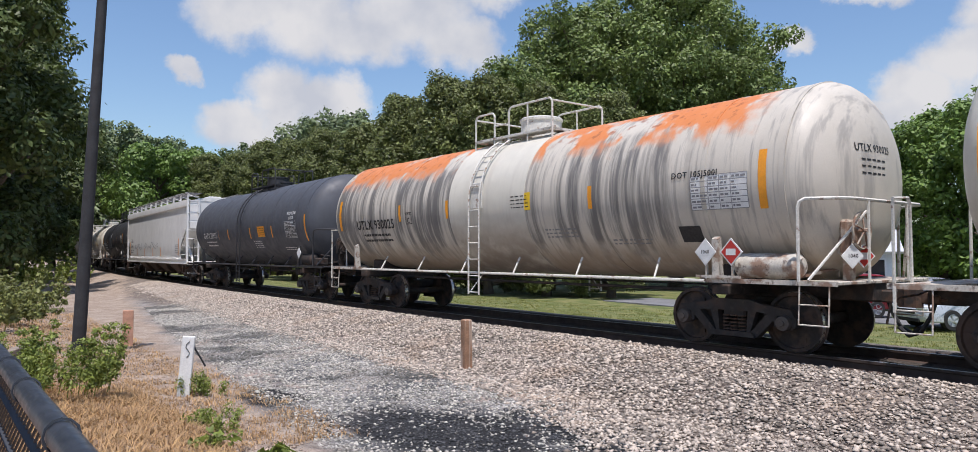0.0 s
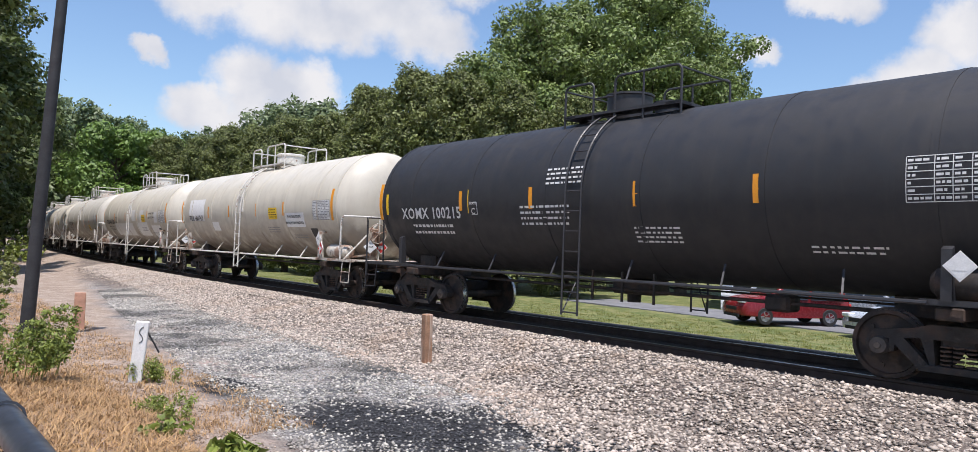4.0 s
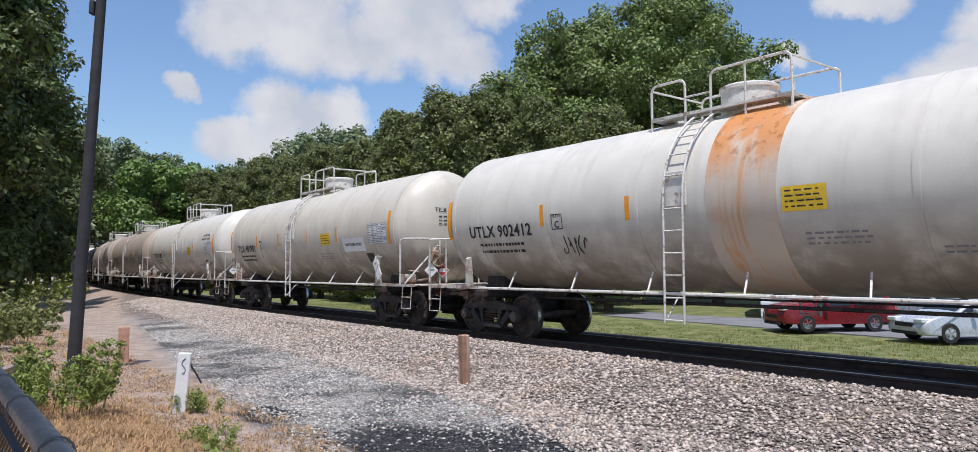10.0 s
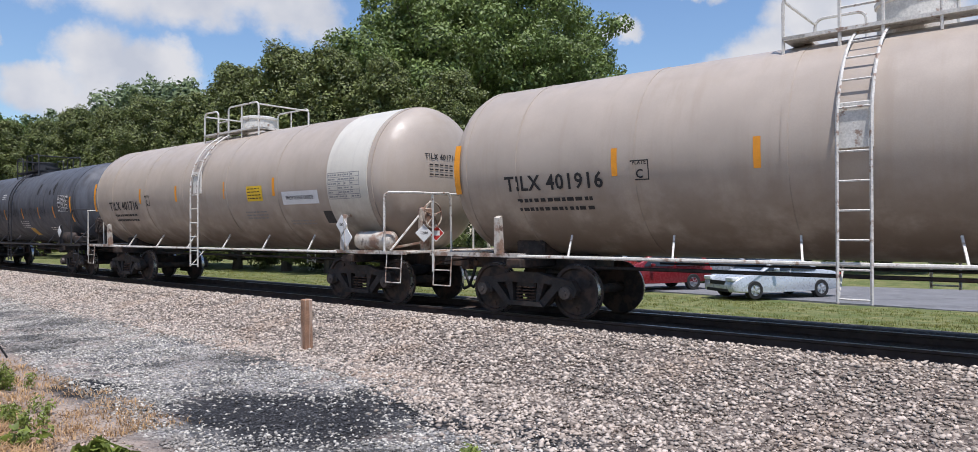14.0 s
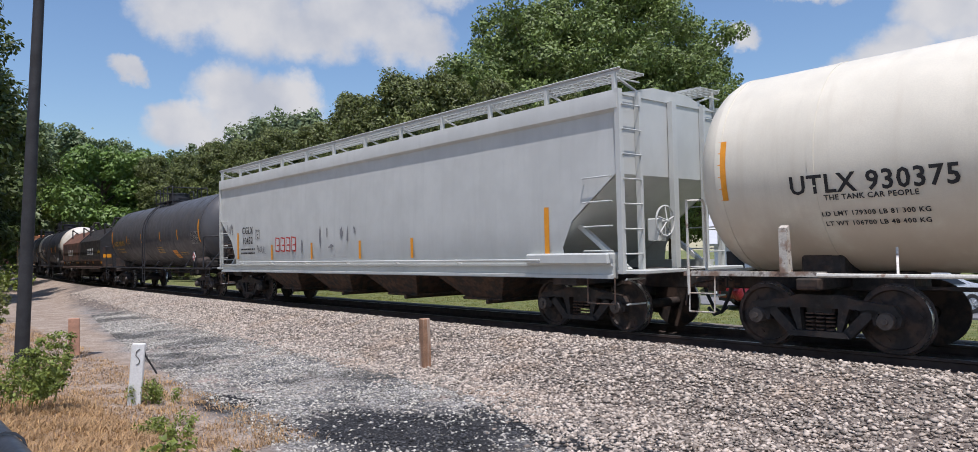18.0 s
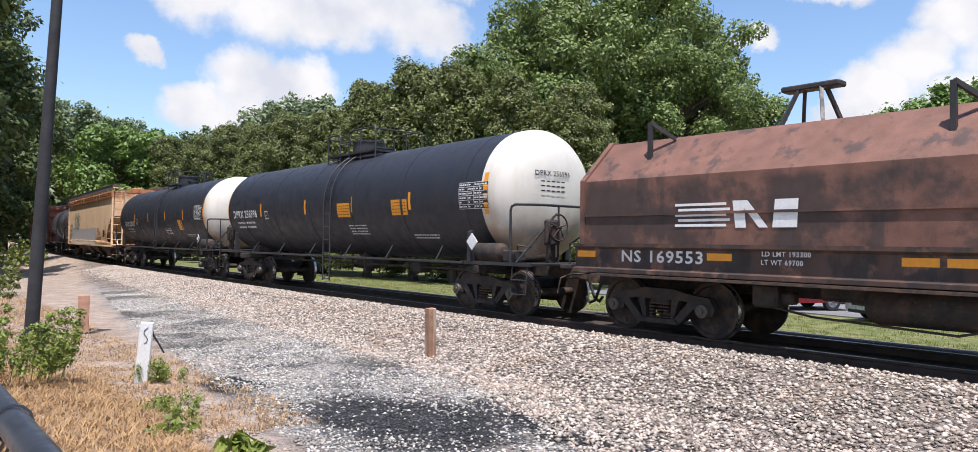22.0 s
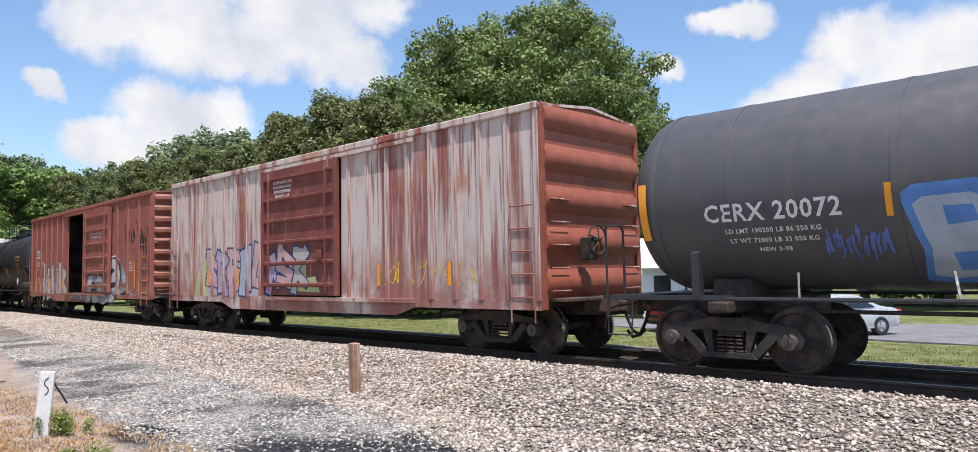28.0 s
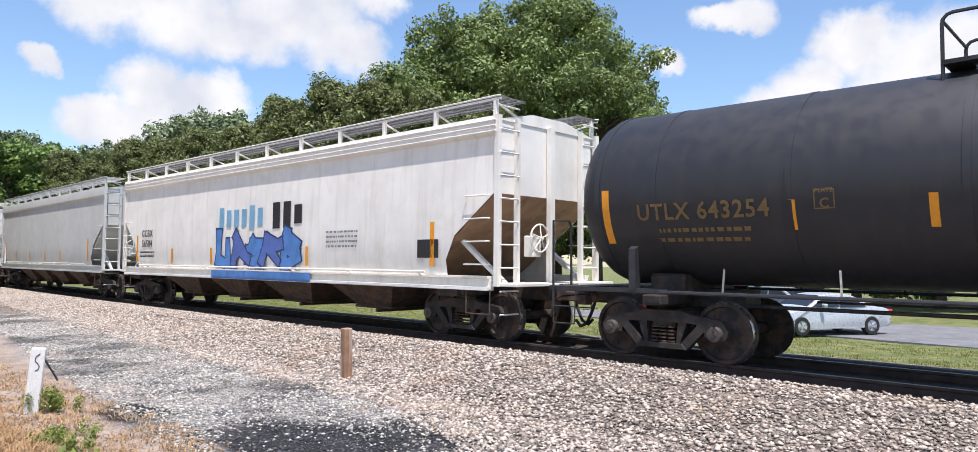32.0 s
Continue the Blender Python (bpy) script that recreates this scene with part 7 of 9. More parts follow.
# ---- ground: one sheet, its covering by the distance from the track ----
def ground_material():
    m = bpy.data.materials.new("ground_cover")
    m.use_nodes = True
    nd, ln = m.node_tree.nodes, m.node_tree.links
    bsdf = nd["Principled BSDF"]
    bsdf.inputs["Roughness"].default_value = 0.95
    tc = nd.new("ShaderNodeTexCoord")
    pos = tc.outputs["Object"]

    def mth(op, a, b=None):
        n = nd.new("ShaderNodeMath")
        n.operation = op
        for i, v in enumerate((a, b)):
            if v is None:
                continue
            if isinstance(v, (int, float)):
                n.inputs[i].default_value = v
            else:
                ln.new(v, n.inputs[i])
        return n.outputs[0]

    def nz(scale, detail=4.0, rgh=0.55):
        n = nd.new("ShaderNodeTexNoise")
        n.inputs["Scale"].default_value, n.inputs["Detail"].default_value, n.inputs["Roughness"].default_value = scale, detail, rgh
        ln.new(pos, n.inputs["Vector"])
        return n.outputs["Fac"]

    def mr(v, a, b, c=0.0, d=1.0):
        r = nd.new("ShaderNodeMapRange")
        r.interpolation_type = "SMOOTHSTEP"
        for k, w in zip(("From Min", "From Max", "To Min", "To Max"), (a, b, c, d)):
            r.inputs[k].default_value = w
        ln.new(v, r.inputs["Value"])
        return r.outputs[0]

    def mix(f, a, b):
        n = nd.new("ShaderNodeMix")
        n.data_type = "RGBA"
        ln.new(f, n.inputs[0])
        for i, v in ((6, a), (7, b)):
            if isinstance(v, tuple):
                n.inputs[i].default_value = (*v, 1)
            else:
                ln.new(v, n.inputs[i])
        return n.outputs[2]

    def speckle(lo, hi, scale, a=0.35, b=0.62):
        v = nd.new("ShaderNodeTexVoronoi")
        v.inputs["Scale"].default_value = scale
        ln.new(pos, v.inputs["Vector"])
        sp = nd.new("ShaderNodeSeparateColor")
        ln.new(v.outputs["Color"], sp.inputs[0])
        return mix(mr(sp.outputs[0], 0.0, 1.0), lo, hi), v.outputs["Distance"]

    sep = nd.new("ShaderNodeSeparateXYZ")
    ln.new(pos, sep.inputs[0])
    along_n = mth("ADD", mth("MULTIPLY", sep.outputs[0], N0.x), mth("MULTIPLY", sep.outputs[1], N0.y))
    along_u = mth("ADD", mth("MULTIPLY", sep.outputs[0], U0.x), mth("MULTIPLY", sep.outputs[1], U0.y))
    bend = mth("MULTIPLY", mth("MULTIPLY", mth("MAXIMUM", mth("SUBTRACT", along_u, 10.0), 0.0), mth("MAXIMUM", mth("SUBTRACT", along_u, 10.0), 0.0)), 0.00076)
    d = mth("ADD", mth("SUBTRACT", DIST, along_n), bend)
    dw = mth("ADD", d, mth("MULTIPLY", mth("SUBTRACT", nz(0.8, 5.0), 0.5), 1.6))
    ballast, vd = speckle((0.07, 0.052, 0.044), (0.32, 0.265, 0.22), 26.0)
    gravel, vd2 = speckle((0.07, 0.066, 0.06), (0.46, 0.44, 0.41), 42.0)
    oily = mix(mr(nz(30, 3), 0.4, 0.65), (0.035, 0.028, 0.024), (0.10, 0.08, 0.065))
    grass = mix(mr(nz(1.3, 6), 0.38, 0.66), (0.13, 0.16, 0.045), (0.27, 0.25, 0.10))
    grass = mix(mr(nz(28, 3), 0.45, 0.7), grass, (0.05, 0.085, 0.012))
    earth = mix(mr(nz(2.2, 6), 0.35, 0.65), (0.31, 0.235, 0.18), (0.44, 0.355, 0.285))
    earth = mix(mr(nz(30, 4), 0.50, 0.66), earth, (0.19, 0.14, 0.105))
    earth = mix(mr(nz(17, 4), 0.58, 0.70), earth, (0.55, 0.46, 0.36))
    straw = mix(mr(nz(6, 5), 0.35, 0.65), (0.25, 0.165, 0.125), (0.40, 0.29, 0.225))
    # damp, dark oil-stained strip in the gravel
    col = mix(mr(nz(1.1, 6), 0.5, 0.62), gravel, mix(mr(nz(40, 2), 0.5, 0.75), (0.05, 0.05, 0.053), (0.3, 0.3, 0.3)))
    col = mix(mr(nz(0.9, 4), 0.55, 0.7), col, (0.40, 0.31, 0.26))
    near = mth("MULTIPLY", mth("MAXIMUM", mth("SUBTRACT", 8.0, along_u), 0.0), -0.35)
    col = mix(mr(mth("ADD", dw, near), 3.6, 4.7), ballast, col)
    col = mix(mr(mth("ADD", dw, mth("MULTIPLY", along_u, 0.13)), 8.4, 9.2), col, earth)
    col = mix(mr(mth("ADD", dw, mth("MULTIPLY", mth("SUBTRACT", along_u, 9), -0.12)), 8.6, 9.2), col, straw)
    col = mix(mr(d, 1.35, 1.65), oily, col)
    col = mix(mr(d, -2.0, -1.5), mix(mr(nz(8, 3), 0.4, 0.6), (0.14, 0.12, 0.10), (0.26, 0.23, 0.2)), col)
    col = mix(mr(dw, -3.4, -2.9), grass, col)
    # the stained patch near the camera
    def spot(s0, d0, rs, rd):
        a = mth("MULTIPLY", mth("SUBTRACT", along_u, s0), 1.0 / rs)
        b = mth("MULTIPLY", mth("SUBTRACT", dw, d0), 1.0 / rd)
        return mth("ADD", mth("MULTIPLY", a, a), mth("MULTIPLY", b, b))
    tar = mix(mr(nz(34, 3), 0.62, 0.78), (0.016, 0.016, 0.018), (0.22, 0.22, 0.22))
    for s0, d0, rs, rd in ((7.1, 6.35, 1.7, 0.95), (10.2, 7.2, 0.8, 0.35), (5.2, 5.3, 2.2, 0.35)):
        col = mix(mr(spot(s0, d0, rs, rd), 1.45, 0.45), col, tar)
    ln.new(col, bsdf.inputs["Base Color"])
    bp = nd.new("ShaderNodeBump")
    bp.inputs["Strength"].default_value, bp.inputs["Distance"].default_value = 0.9, 0.03
    ln.new(mth("ADD", mth("MULTIPLY", vd, -1.0), mth("MULTIPLY", nz(60, 4), 0.6)), bp.inputs["Height"])
    ln.new(bp.outputs[0], bsdf.inputs["Normal"])
    return m


def build_ground():
    ss = np.concatenate([np.arange(-520, -40, 20), np.arange(-40, -8, 4), np.arange(-8, 40, 0.5), np.arange(40, 100, 2.0), np.arange(100, 621, 20)])
    ds = np.array([-400, -120, -60, -40, -30, -22, -17, -14.5, -11, -9, -7, -5, -4.2, -3.4, -2.8, -2.2, -1.5, -1.3, -0.6, 0, 0.6, 1.3, 1.5, 1.8, 2.1, 2.6, 3.2, 3.9, 4.4, 5,
                   5.5, 6, 6.5, 7, 7.5, 8, 8.4, 8.8, 9.3, 9.8, 10.3, 10.8, 12, 14, 20, 30, 60, 120, 400.0])
    vs = [(*on_line(float(s), float(d))[:2], ground_at(float(s), float(d))) for s in ss for d in ds]
    n = len(ds)
    fs = [(i * n + k, i * n + k + 1, (i + 1) * n + k + 1, (i + 1) * n + k) for i in range(len(ss) - 1) for k in range(n - 1)]
    me = G().add(vs, fs).mesh("ground", ground_material(), 80)
    return thing("ground", "gravel, bare earth, straw and mown grass beside a railway", "ground", kind="structure", data=me)


build_ground()

# asphalt lot behind the track, 20 mm proud of the ground
M_ASPHALT = mat("worn_asphalt", (0.20, 0.20, 0.205), 0.9, 0, 0.12, 0.8, 0.1, 60, 0.006, 90, [((0.12, 0.12, 0.125), dict(scale=0.7, lo=0.5, hi=0.62, amt=0.6)), ((0.30, 0.29, 0.28), dict(scale=2.0, lo=0.55, hi=0.7, amt=0.5))])
g = G()
edge = []
for k in range(60):
    s = -60 + 87 * k / 59
    d0 = -14.8 - 0.08 * max(0.0, s) - 0.25 * noise.noise(Vector((s * 0.4, 0, 0)))
    edge.append((s, d0))
vs = [(*on_line(s, d)[:2], -0.955) for s, d in edge] + [(*on_line(s, -27 + 6.5 * min(1.0, max(0.0, (s + 4) / 20)) - 0.3 * math.sin(s))[:2], -0.955) for s, d in edge]
vs += [(x, y, -1.1) for x, y, z in vs[:60]]
g.add(vs, [(k, k + 1, 61 + k, 60 + k) for k in range(59)] + [(k + 1, k, 120 + k, 121 + k) for k in range(59)])
thing("road", "worn grey asphalt car park beside mown grass", "road", kind="structure", data=g.mesh("road", M_ASPHALT, 80))

# track: rails on ties
M_RAIL = mat("rail_steel", (0.06, 0.038, 0.03), 0.85, 0.0, 0.25, 4)
M_RAILTOP = mat("rail_head", (0.35, 0.33, 0.32), 0.35, 0.9, 0.1, 6)
M_TIE = mat("creosoted_tie", (0.06, 0.045, 0.035), 0.9, 0, 0.3, 5, 0.1, 40, 0.006, 30)
track = thing("railway_track", "steel rails on dark timber ties in ballast", "railway track", kind="structure")
for side_y in (-0.753, 0.753):
    g = G()
    prof = [(-0.036, 0), (0.036, 0), (0.036, -0.035), (0.009, -0.05), (0.009, -0.13), (0.07, -0.15), (0.07, -0.165), (-0.07, -0.165), (-0.07, -0.15), (-0.009, -0.13), (-0.009, -0.05), (-0.036, -0.035)]
    ss = [*range(-520, -40, 20), *range(-40, 100, 2), *range(100, 621, 20)]
    vs = [tuple(on_line(s, side_y + q, z)) for s in ss for q, z in prof]
    m = len(prof)
    for i in range(len(ss) - 1):
        for k in range(m):
            g.f.append((i * m + k, i * m + (k + 1) % m, (i + 1) * m + (k + 1) % m, (i + 1) * m + k))
            g.mi.append(1 if k == 0 else 0)
    g.v = vs
    part("rail", g.mesh("rail", [M_RAIL, M_RAILTOP]), track)
tie_me = G().box(-0.115, 0.115, -1.3, 1.3, -0.34, -0.16, 0.012).mesh("tie", M_TIE)
for k in range(190):
    s = -22 + k * 0.52
    part("tie", tie_me, track, Matrix.Translation(on_line(s)) @ Matrix.Rotation(heading(s) + math.pi / 2, 4, "Z"))


# ---- stones ----
def stone_field(name, label, count, s_of, d_of, r_lo, r_hi, material, lift=0.3, keep=None):
    """Loose angular stones as one mesh: deformed octahedra lying on the ground."""
    rs = np.random.RandomState(len(name) * 7 + count)
    base = np.array([(1, 0, 0), (-1, 0, 0), (0, 1, 0), (0, -1, 0), (0, 0, 1), (0, 0, -1)], float)
    tri = np.array([(0, 2, 4), (2, 1, 4), (1, 3, 4), (3, 0, 4), (2, 0, 5), (1, 2, 5), (3, 1, 5), (0, 3, 5)])
    s = s_of(rs, count)
    d = d_of(rs, s)
    if keep is not None:
        ok = keep(rs, s, d)
        s, d = s[ok], d[ok]
        count = len(s)
    gz = np.array([ground_at(float(a), float(b)) for a, b in zip(s, d)])
    px = np.interp(s, _s, _x) - d * np.cos(np.interp(s, _s, _th))
    py = np.interp(s, _s, _y) - d * np.sin(np.interp(s, _s, _th))
    r = r_lo + (r_hi - r_lo) * rs.rand(count) ** 1.5
    v = base[None] * (0.75 + 0.5 * rs.rand(count, 6, 1)) * r[:, None, None] * np.stack([0.9 + 0.8 * rs.rand(count), 0.7 + 0.5 * rs.rand(count), 0.45 + 0.3 * rs.rand(count)], -1)[:, None]
    v += (rs.rand(count, 6, 3) - 0.5) * r[:, None, None] * 0.5
    a, b = rs.rand(count) * 6.283, (rs.rand(count) - 0.5) * 1.6
    ca, sa, cb, sb = np.cos(a)[:, None], np.sin(a)[:, None], np.cos(b)[:, None], np.sin(b)[:, None]
    y, z = v[..., 1] * cb - v[..., 2] * sb, v[..., 1] * sb + v[..., 2] * cb
    x = v[..., 0]
    v = np.stack([x * ca - y * sa + px[:, None], x * sa + y * ca + py[:, None], z + (gz + r * lift)[:, None]], -1).reshape(-1, 3)
    f = (tri[None] + 6 * np.arange(count)[:, None, None]).reshape(-1, 3)
    me = bpy.data.meshes.new(name)
    me.vertices.add(len(v))
    me.vertices.foreach_set("co", v.ravel())
    me.loops.add(len(f) * 3)
    me.loops.foreach_set("vertex_index", f.ravel().astype(np.int32))
    me.polygons.add(len(f))
    me.polygons.foreach_set("loop_start", np.arange(0, len(f) * 3, 3, dtype=np.int32))
    me.update(calc_edges=True)
    me.materials.append(material)
    return thing(name, label, "gravel", kind="stuff", data=me)


M_STONE = mat("ballast_stone", (0.345, 0.29, 0.24), 0.8, 0, 0.15, 12, 0.08, 90, island=0.9, layers=[((0.42, 0.30, 0.21), dict(scale=0.9, lo=0.5, hi=0.66, amt=0.35))])
M_CHIP = mat("gravel_chip", (0.375, 0.35, 0.305), 0.8, 0, 0.15, 12, 0.05, 90, island=0.9, layers=[((0.065, 0.065, 0.062), dict(scale=0.55, detail=6, stretch=(0.5, 1.0, 1.0), lo=0.50, hi=0.60, amt=0.75)), ((0.50, 0.44, 0.38), dict(scale=0.7, detail=6, lo=0.54, hi=0.66, amt=0.6))])


def spread(lo, hi, power=1.0):
    return lambda rs, n: lo + (hi - lo) * rs.rand(n) ** power


def shoulder(s):
    """Where the ballast gives way to gravel, and further out the gravel to bare earth."""
    return np.interp(s, [-8, 2, 5, 8, 17, 42], [7.6, 6.6, 5.7, 4.6, 4.1, 3.1])


def wet(s, d):
    return np.minimum(((s - 7.1) / 1.7) ** 2 + ((d - 6.35) / 0.95) ** 2, ((s - 5.2) / 2.2) ** 2 + ((d - 5.3) / 0.35) ** 2)


stone_field("ballast", "angular tan and grey ballast stones", 125000, spread(-7, 44, 1.5), lambda rs, s: 0.86 + (shoulder(s) - 0.86) * rs.rand(len(s)) ** 0.85 + 0.25 * rs.normal(size=len(s)) * (rs.rand(len(s)) < 0.35), 0.014, 0.040, M_STONE,
            keep=lambda rs, s, d: (d > 0.86) & ((d > 1.35) | (rs.rand(len(s)) < 0.35)))
stone_field("gravel", "small pale grey gravel chips", 60000, spread(-5.0, 30, 1.35), lambda rs, s: shoulder(s) - 0.6 + (9.4 - 0.135 * s - shoulder(s)) * rs.rand(len(s)) ** 1.1, 0.009, 0.027, M_CHIP,
            keep=lambda rs, s, d: (d > 2.6) & (rs.rand(len(s)) < np.clip(wet(s, d + 0.2 * np.sin(2.3 * s) + 0.12 * np.sin(6.1 * s + 2 * d)) * 0.85 - 0.25 + 0.25 * rs.rand(len(s)), 0.10, 1.0)))
M_CLOD = mat("earth_clod", (0.33, 0.25, 0.19), 0.95, 0, 0.2, 10, 0.1, 60, island=0.8)
stone_field("earth_clods", "small clods and pebbles on bare earth", 12000, spread(6.0, 30, 1.2), lambda rs, s: 7.3 + 2.6 * rs.rand(len(s)), 0.008, 0.024, M_CLOD,
            keep=lambda rs, s, d: d > 9.6 - 0.135 * s - 0.8 * rs.rand(len(s)))
M_TARCHIP = mat("oily_chip", (0.045, 0.045, 0.047), 0.6, 0, 0.15, 12, 0.05, 90, island=0.9)
stone_field("oily_gravel", "black oil-soaked gravel chips", 9000, spread(3.2, 9.6), lambda rs, s: 4.9 + 2.6 * rs.rand(len(s)), 0.008, 0.024, M_TARCHIP,
            keep=lambda rs, s, d: wet(s, d + 0.25 * np.sin(2.9 * s) + 0.12 * np.sin(7 * s)) < 0.5 + 1.3 * rs.rand(len(s)) ** 2)


# ---- trees ----
def leafpaint(name, base, island=0.45):
    m = bpy.data.materials.new(name)
    m.use_nodes = True
    nd, ln = m.node_tree.nodes, m.node_tree.links
    bsdf, out = nd["Principled BSDF"], nd["Material Output"]
    geo = nd.new("ShaderNodeNewGeometry")
    tc = nd.new("ShaderNodeTexCoord")
    nz = nd.new("ShaderNodeTexNoise")
    nz.inputs["Scale"].default_value = 0.7
    ln.new(tc.outputs["Object"], nz.inputs["Vector"])
    add = nd.new("ShaderNodeMath")
    add.operation = "MULTIPLY_ADD"
    add.inputs[1].default_value, add.inputs[2].default_value = 0.6, 0.0
    ln.new(geo.outputs["Random Per Island"], add.inputs[0])
    add2 = nd.new("ShaderNodeMath")
    add2.operation = "MULTIPLY_ADD"
    add2.inputs[1].default_value = 0.5
    ln.new(nz.outputs["Fac"], add2.inputs[0])
    ln.new(add.outputs[0], add2.inputs[2])
    mx = nd.new("ShaderNodeMix")
    mx.data_type = "RGBA"
    mx.inputs[6].default_value = (*(c * (1 - island) for c in base), 1)
    mx.inputs[7].default_value = (min(1, base[0] * (1.35 + island)), min(1, base[1] * (1.25 + island)), base[2] * 1.1, 1)
    ln.new(add2.outputs[0], mx.inputs[0])
    ln.new(mx.outputs[2], bsdf.inputs["Base Color"])
    bsdf.inputs["Roughness"].default_value = 0.55
    tr = nd.new("ShaderNodeBsdfTranslucent")
    ln.new(mx.outputs[2], tr.inputs["Color"])
    sh = nd.new("ShaderNodeMixShader")
    sh.inputs[0].default_value = 0.22
    ln.new(bsdf.outputs[0], sh.inputs[1])
    ln.new(tr.outputs[0], sh.inputs[2])
    ln.new(sh.outputs[0], out.inputs["Surface"])
    return m


M_BARK = mat("grey_brown_bark", (0.13, 0.10, 0.075), 0.95, 0, 0.25, 3, 0.15, 30, 0.02, 25)
LEAF_OAK = leafpaint("oak_leaf", (0.128, 0.182, 0.088), 0.8)
LEAF_MAG = leafpaint("magnolia_leaf", (0.118, 0.146, 0.08), 0.85)
# distance haze is mixed into the far leaves: paler and bluer
LEAF_FAR = leafpaint("hazed_woodland_leaf", (0.135, 0.185, 0.12))
LEAF_LIGHT = leafpaint("maple_leaf", (0.12, 0.20, 0.06))
LEAF_WEED = leafpaint("weed_leaf", (0.17, 0.22, 0.06))
LEAF_TALL = leafpaint("dusty_weed_leaf", (0.145, 0.165, 0.075), 0.6)
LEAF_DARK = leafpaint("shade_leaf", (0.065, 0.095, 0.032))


def leaf_mesh(name, blobs, count, size, material, seed, droop=0.2, shell=0.45):
    """Leaf sprays scattered through the outer part of many round clumps."""
    rs = np.random.RandomState(seed)
    blobs = np.array(blobs, float)
    w = blobs[:, 3] ** 2
    k = rs.choice(len(blobs), count, p=w / w.sum())
    dirs = rs.normal(size=(count, 3))
    dirs /= np.linalg.norm(dirs, axis=1, keepdims=True)
    rad = blobs[k, 3] * (1 - shell * rs.rand(count) ** 1.6) * (1 + 0.22 * rs.normal(size=count) * (rs.rand(count) < 0.3))
    c = blobs[k, :3] + dirs * rad[:, None] * (1, 1, 0.85)
    nrm = dirs + rs.normal(size=(count, 3)) * 0.55 + (0, 0, 0.5)
    nrm /= np.linalg.norm(nrm, axis=1, keepdims=True)
    t = np.cross(nrm, rs.normal(size=(count, 3)))
    t /= np.linalg.norm(t, axis=1, keepdims=True)
    t[:, 2] -= droop * rs.rand(count)
    b = np.cross(nrm, t)
    sz = size * (0.55 + 0.9 * rs.rand(count))[:, None]
    v = np.stack([c - t * sz * 0.6, c + b * sz * 0.32 - nrm * sz * 0.10, c + t * sz * 0.6, c - b * sz * 0.32 - nrm * sz * 0.10], 1).reshape(-1, 3)
    f = (np.array([[0, 1, 2], [0, 2, 3]])[None] + 4 * np.arange(count)[:, None, None]).reshape(-1, 3)
    me = bpy.data.meshes.new(name)
    me.vertices.add(len(v))
    me.vertices.foreach_set("co", v.ravel())
    me.loops.add(len(f) * 3)
    me.loops.foreach_set("vertex_index", f.ravel().astype(np.int32))
    me.polygons.add(len(f))
    me.polygons.foreach_set("loop_start", np.arange(0, len(f) * 3, 3, dtype=np.int32))
    me.update(calc_edges=True)
    me.materials.append(material)
    return me


def tree(label, seed, height, width, base, leaves, size, material, lobes=26, lean=0.0, taper=0.6, category="tree", cone=False):
    """A tree at the origin: forked tapered trunk with limbs, and an uneven crown of leaf clumps."""
    rnd = random.Random(seed)
    ob = thing("tree", label, category)
    g = G()
    tr = 0.028 * height
    forks = []
    pts = [(0, 0, -0.3), (0.1 * rnd.uniform(-1, 1), 0.1 * rnd.uniform(-1, 1), base), (0.3 * rnd.uniform(-1, 1), 0.3 * rnd.uniform(-1, 1), height * 0.55), (0.4 * rnd.uniform(-1, 1), 0.4 * rnd.uniform(-1, 1), height * 0.85)]
    g.tube(pts, [tr, tr * 0.75, tr * 0.42, tr * 0.12], 9)
    blobs = []
    for k in range(lobes):
        f = (k + 0.5) / lobes
        z = base + (height - base) * (f ** 0.85)
        env = width / 2 * (math.sin(math.pi * min(1, (0.12 + 0.80 * f))) ** taper)
        if cone:
            env = width / 2 * min(1.0, 0.55 + 2.0 * f) * (1 - 0.86 * f)
        a = k * 2.4 + rnd.uniform(-0.5, 0.5)
        rr = env * rnd.uniform(0.45, 0.95) * (1 if f < 0.9 else 0.4)
        rad = width * rnd.uniform(0.11, 0.19) * math.sqrt(30 / max(30, lobes))
        c = (math.cos(a) * rr, math.sin(a) * rr, min(z, height - rad * 0.8))
        blobs.append((*c, rad))
        q = max(base * 0.8, c[2] - rr * 0.8 - 0.5)
        p0 = Vector((0.1, 0, min(q, height * 0.75)))
        mid = p0.lerp(Vector(c), 0.55) + Vector((0, 0, -0.1 * rr))
        g.tube([p0, mid, c], [tr * 0.35, tr * 0.2, 0.02], 5)
        for _ in range(3):
            d = Vector((rnd.gauss(0, 1), rnd.gauss(0, 1), rnd.gauss(0.1, 0.8))).normalized() * rad * rnd.uniform(0.8, 1.25)
            blobs.append((c[0] + d.x, c[1] + d.y, min(height, max(base * 0.7, c[2] + d.z)), rad * rnd.uniform(0.35, 0.6)))
    part("trunk", g.mesh("trunk", M_BARK), ob)
    part("crown", leaf_mesh("crown", blobs, leaves, size, material, seed), ob)
    return ob


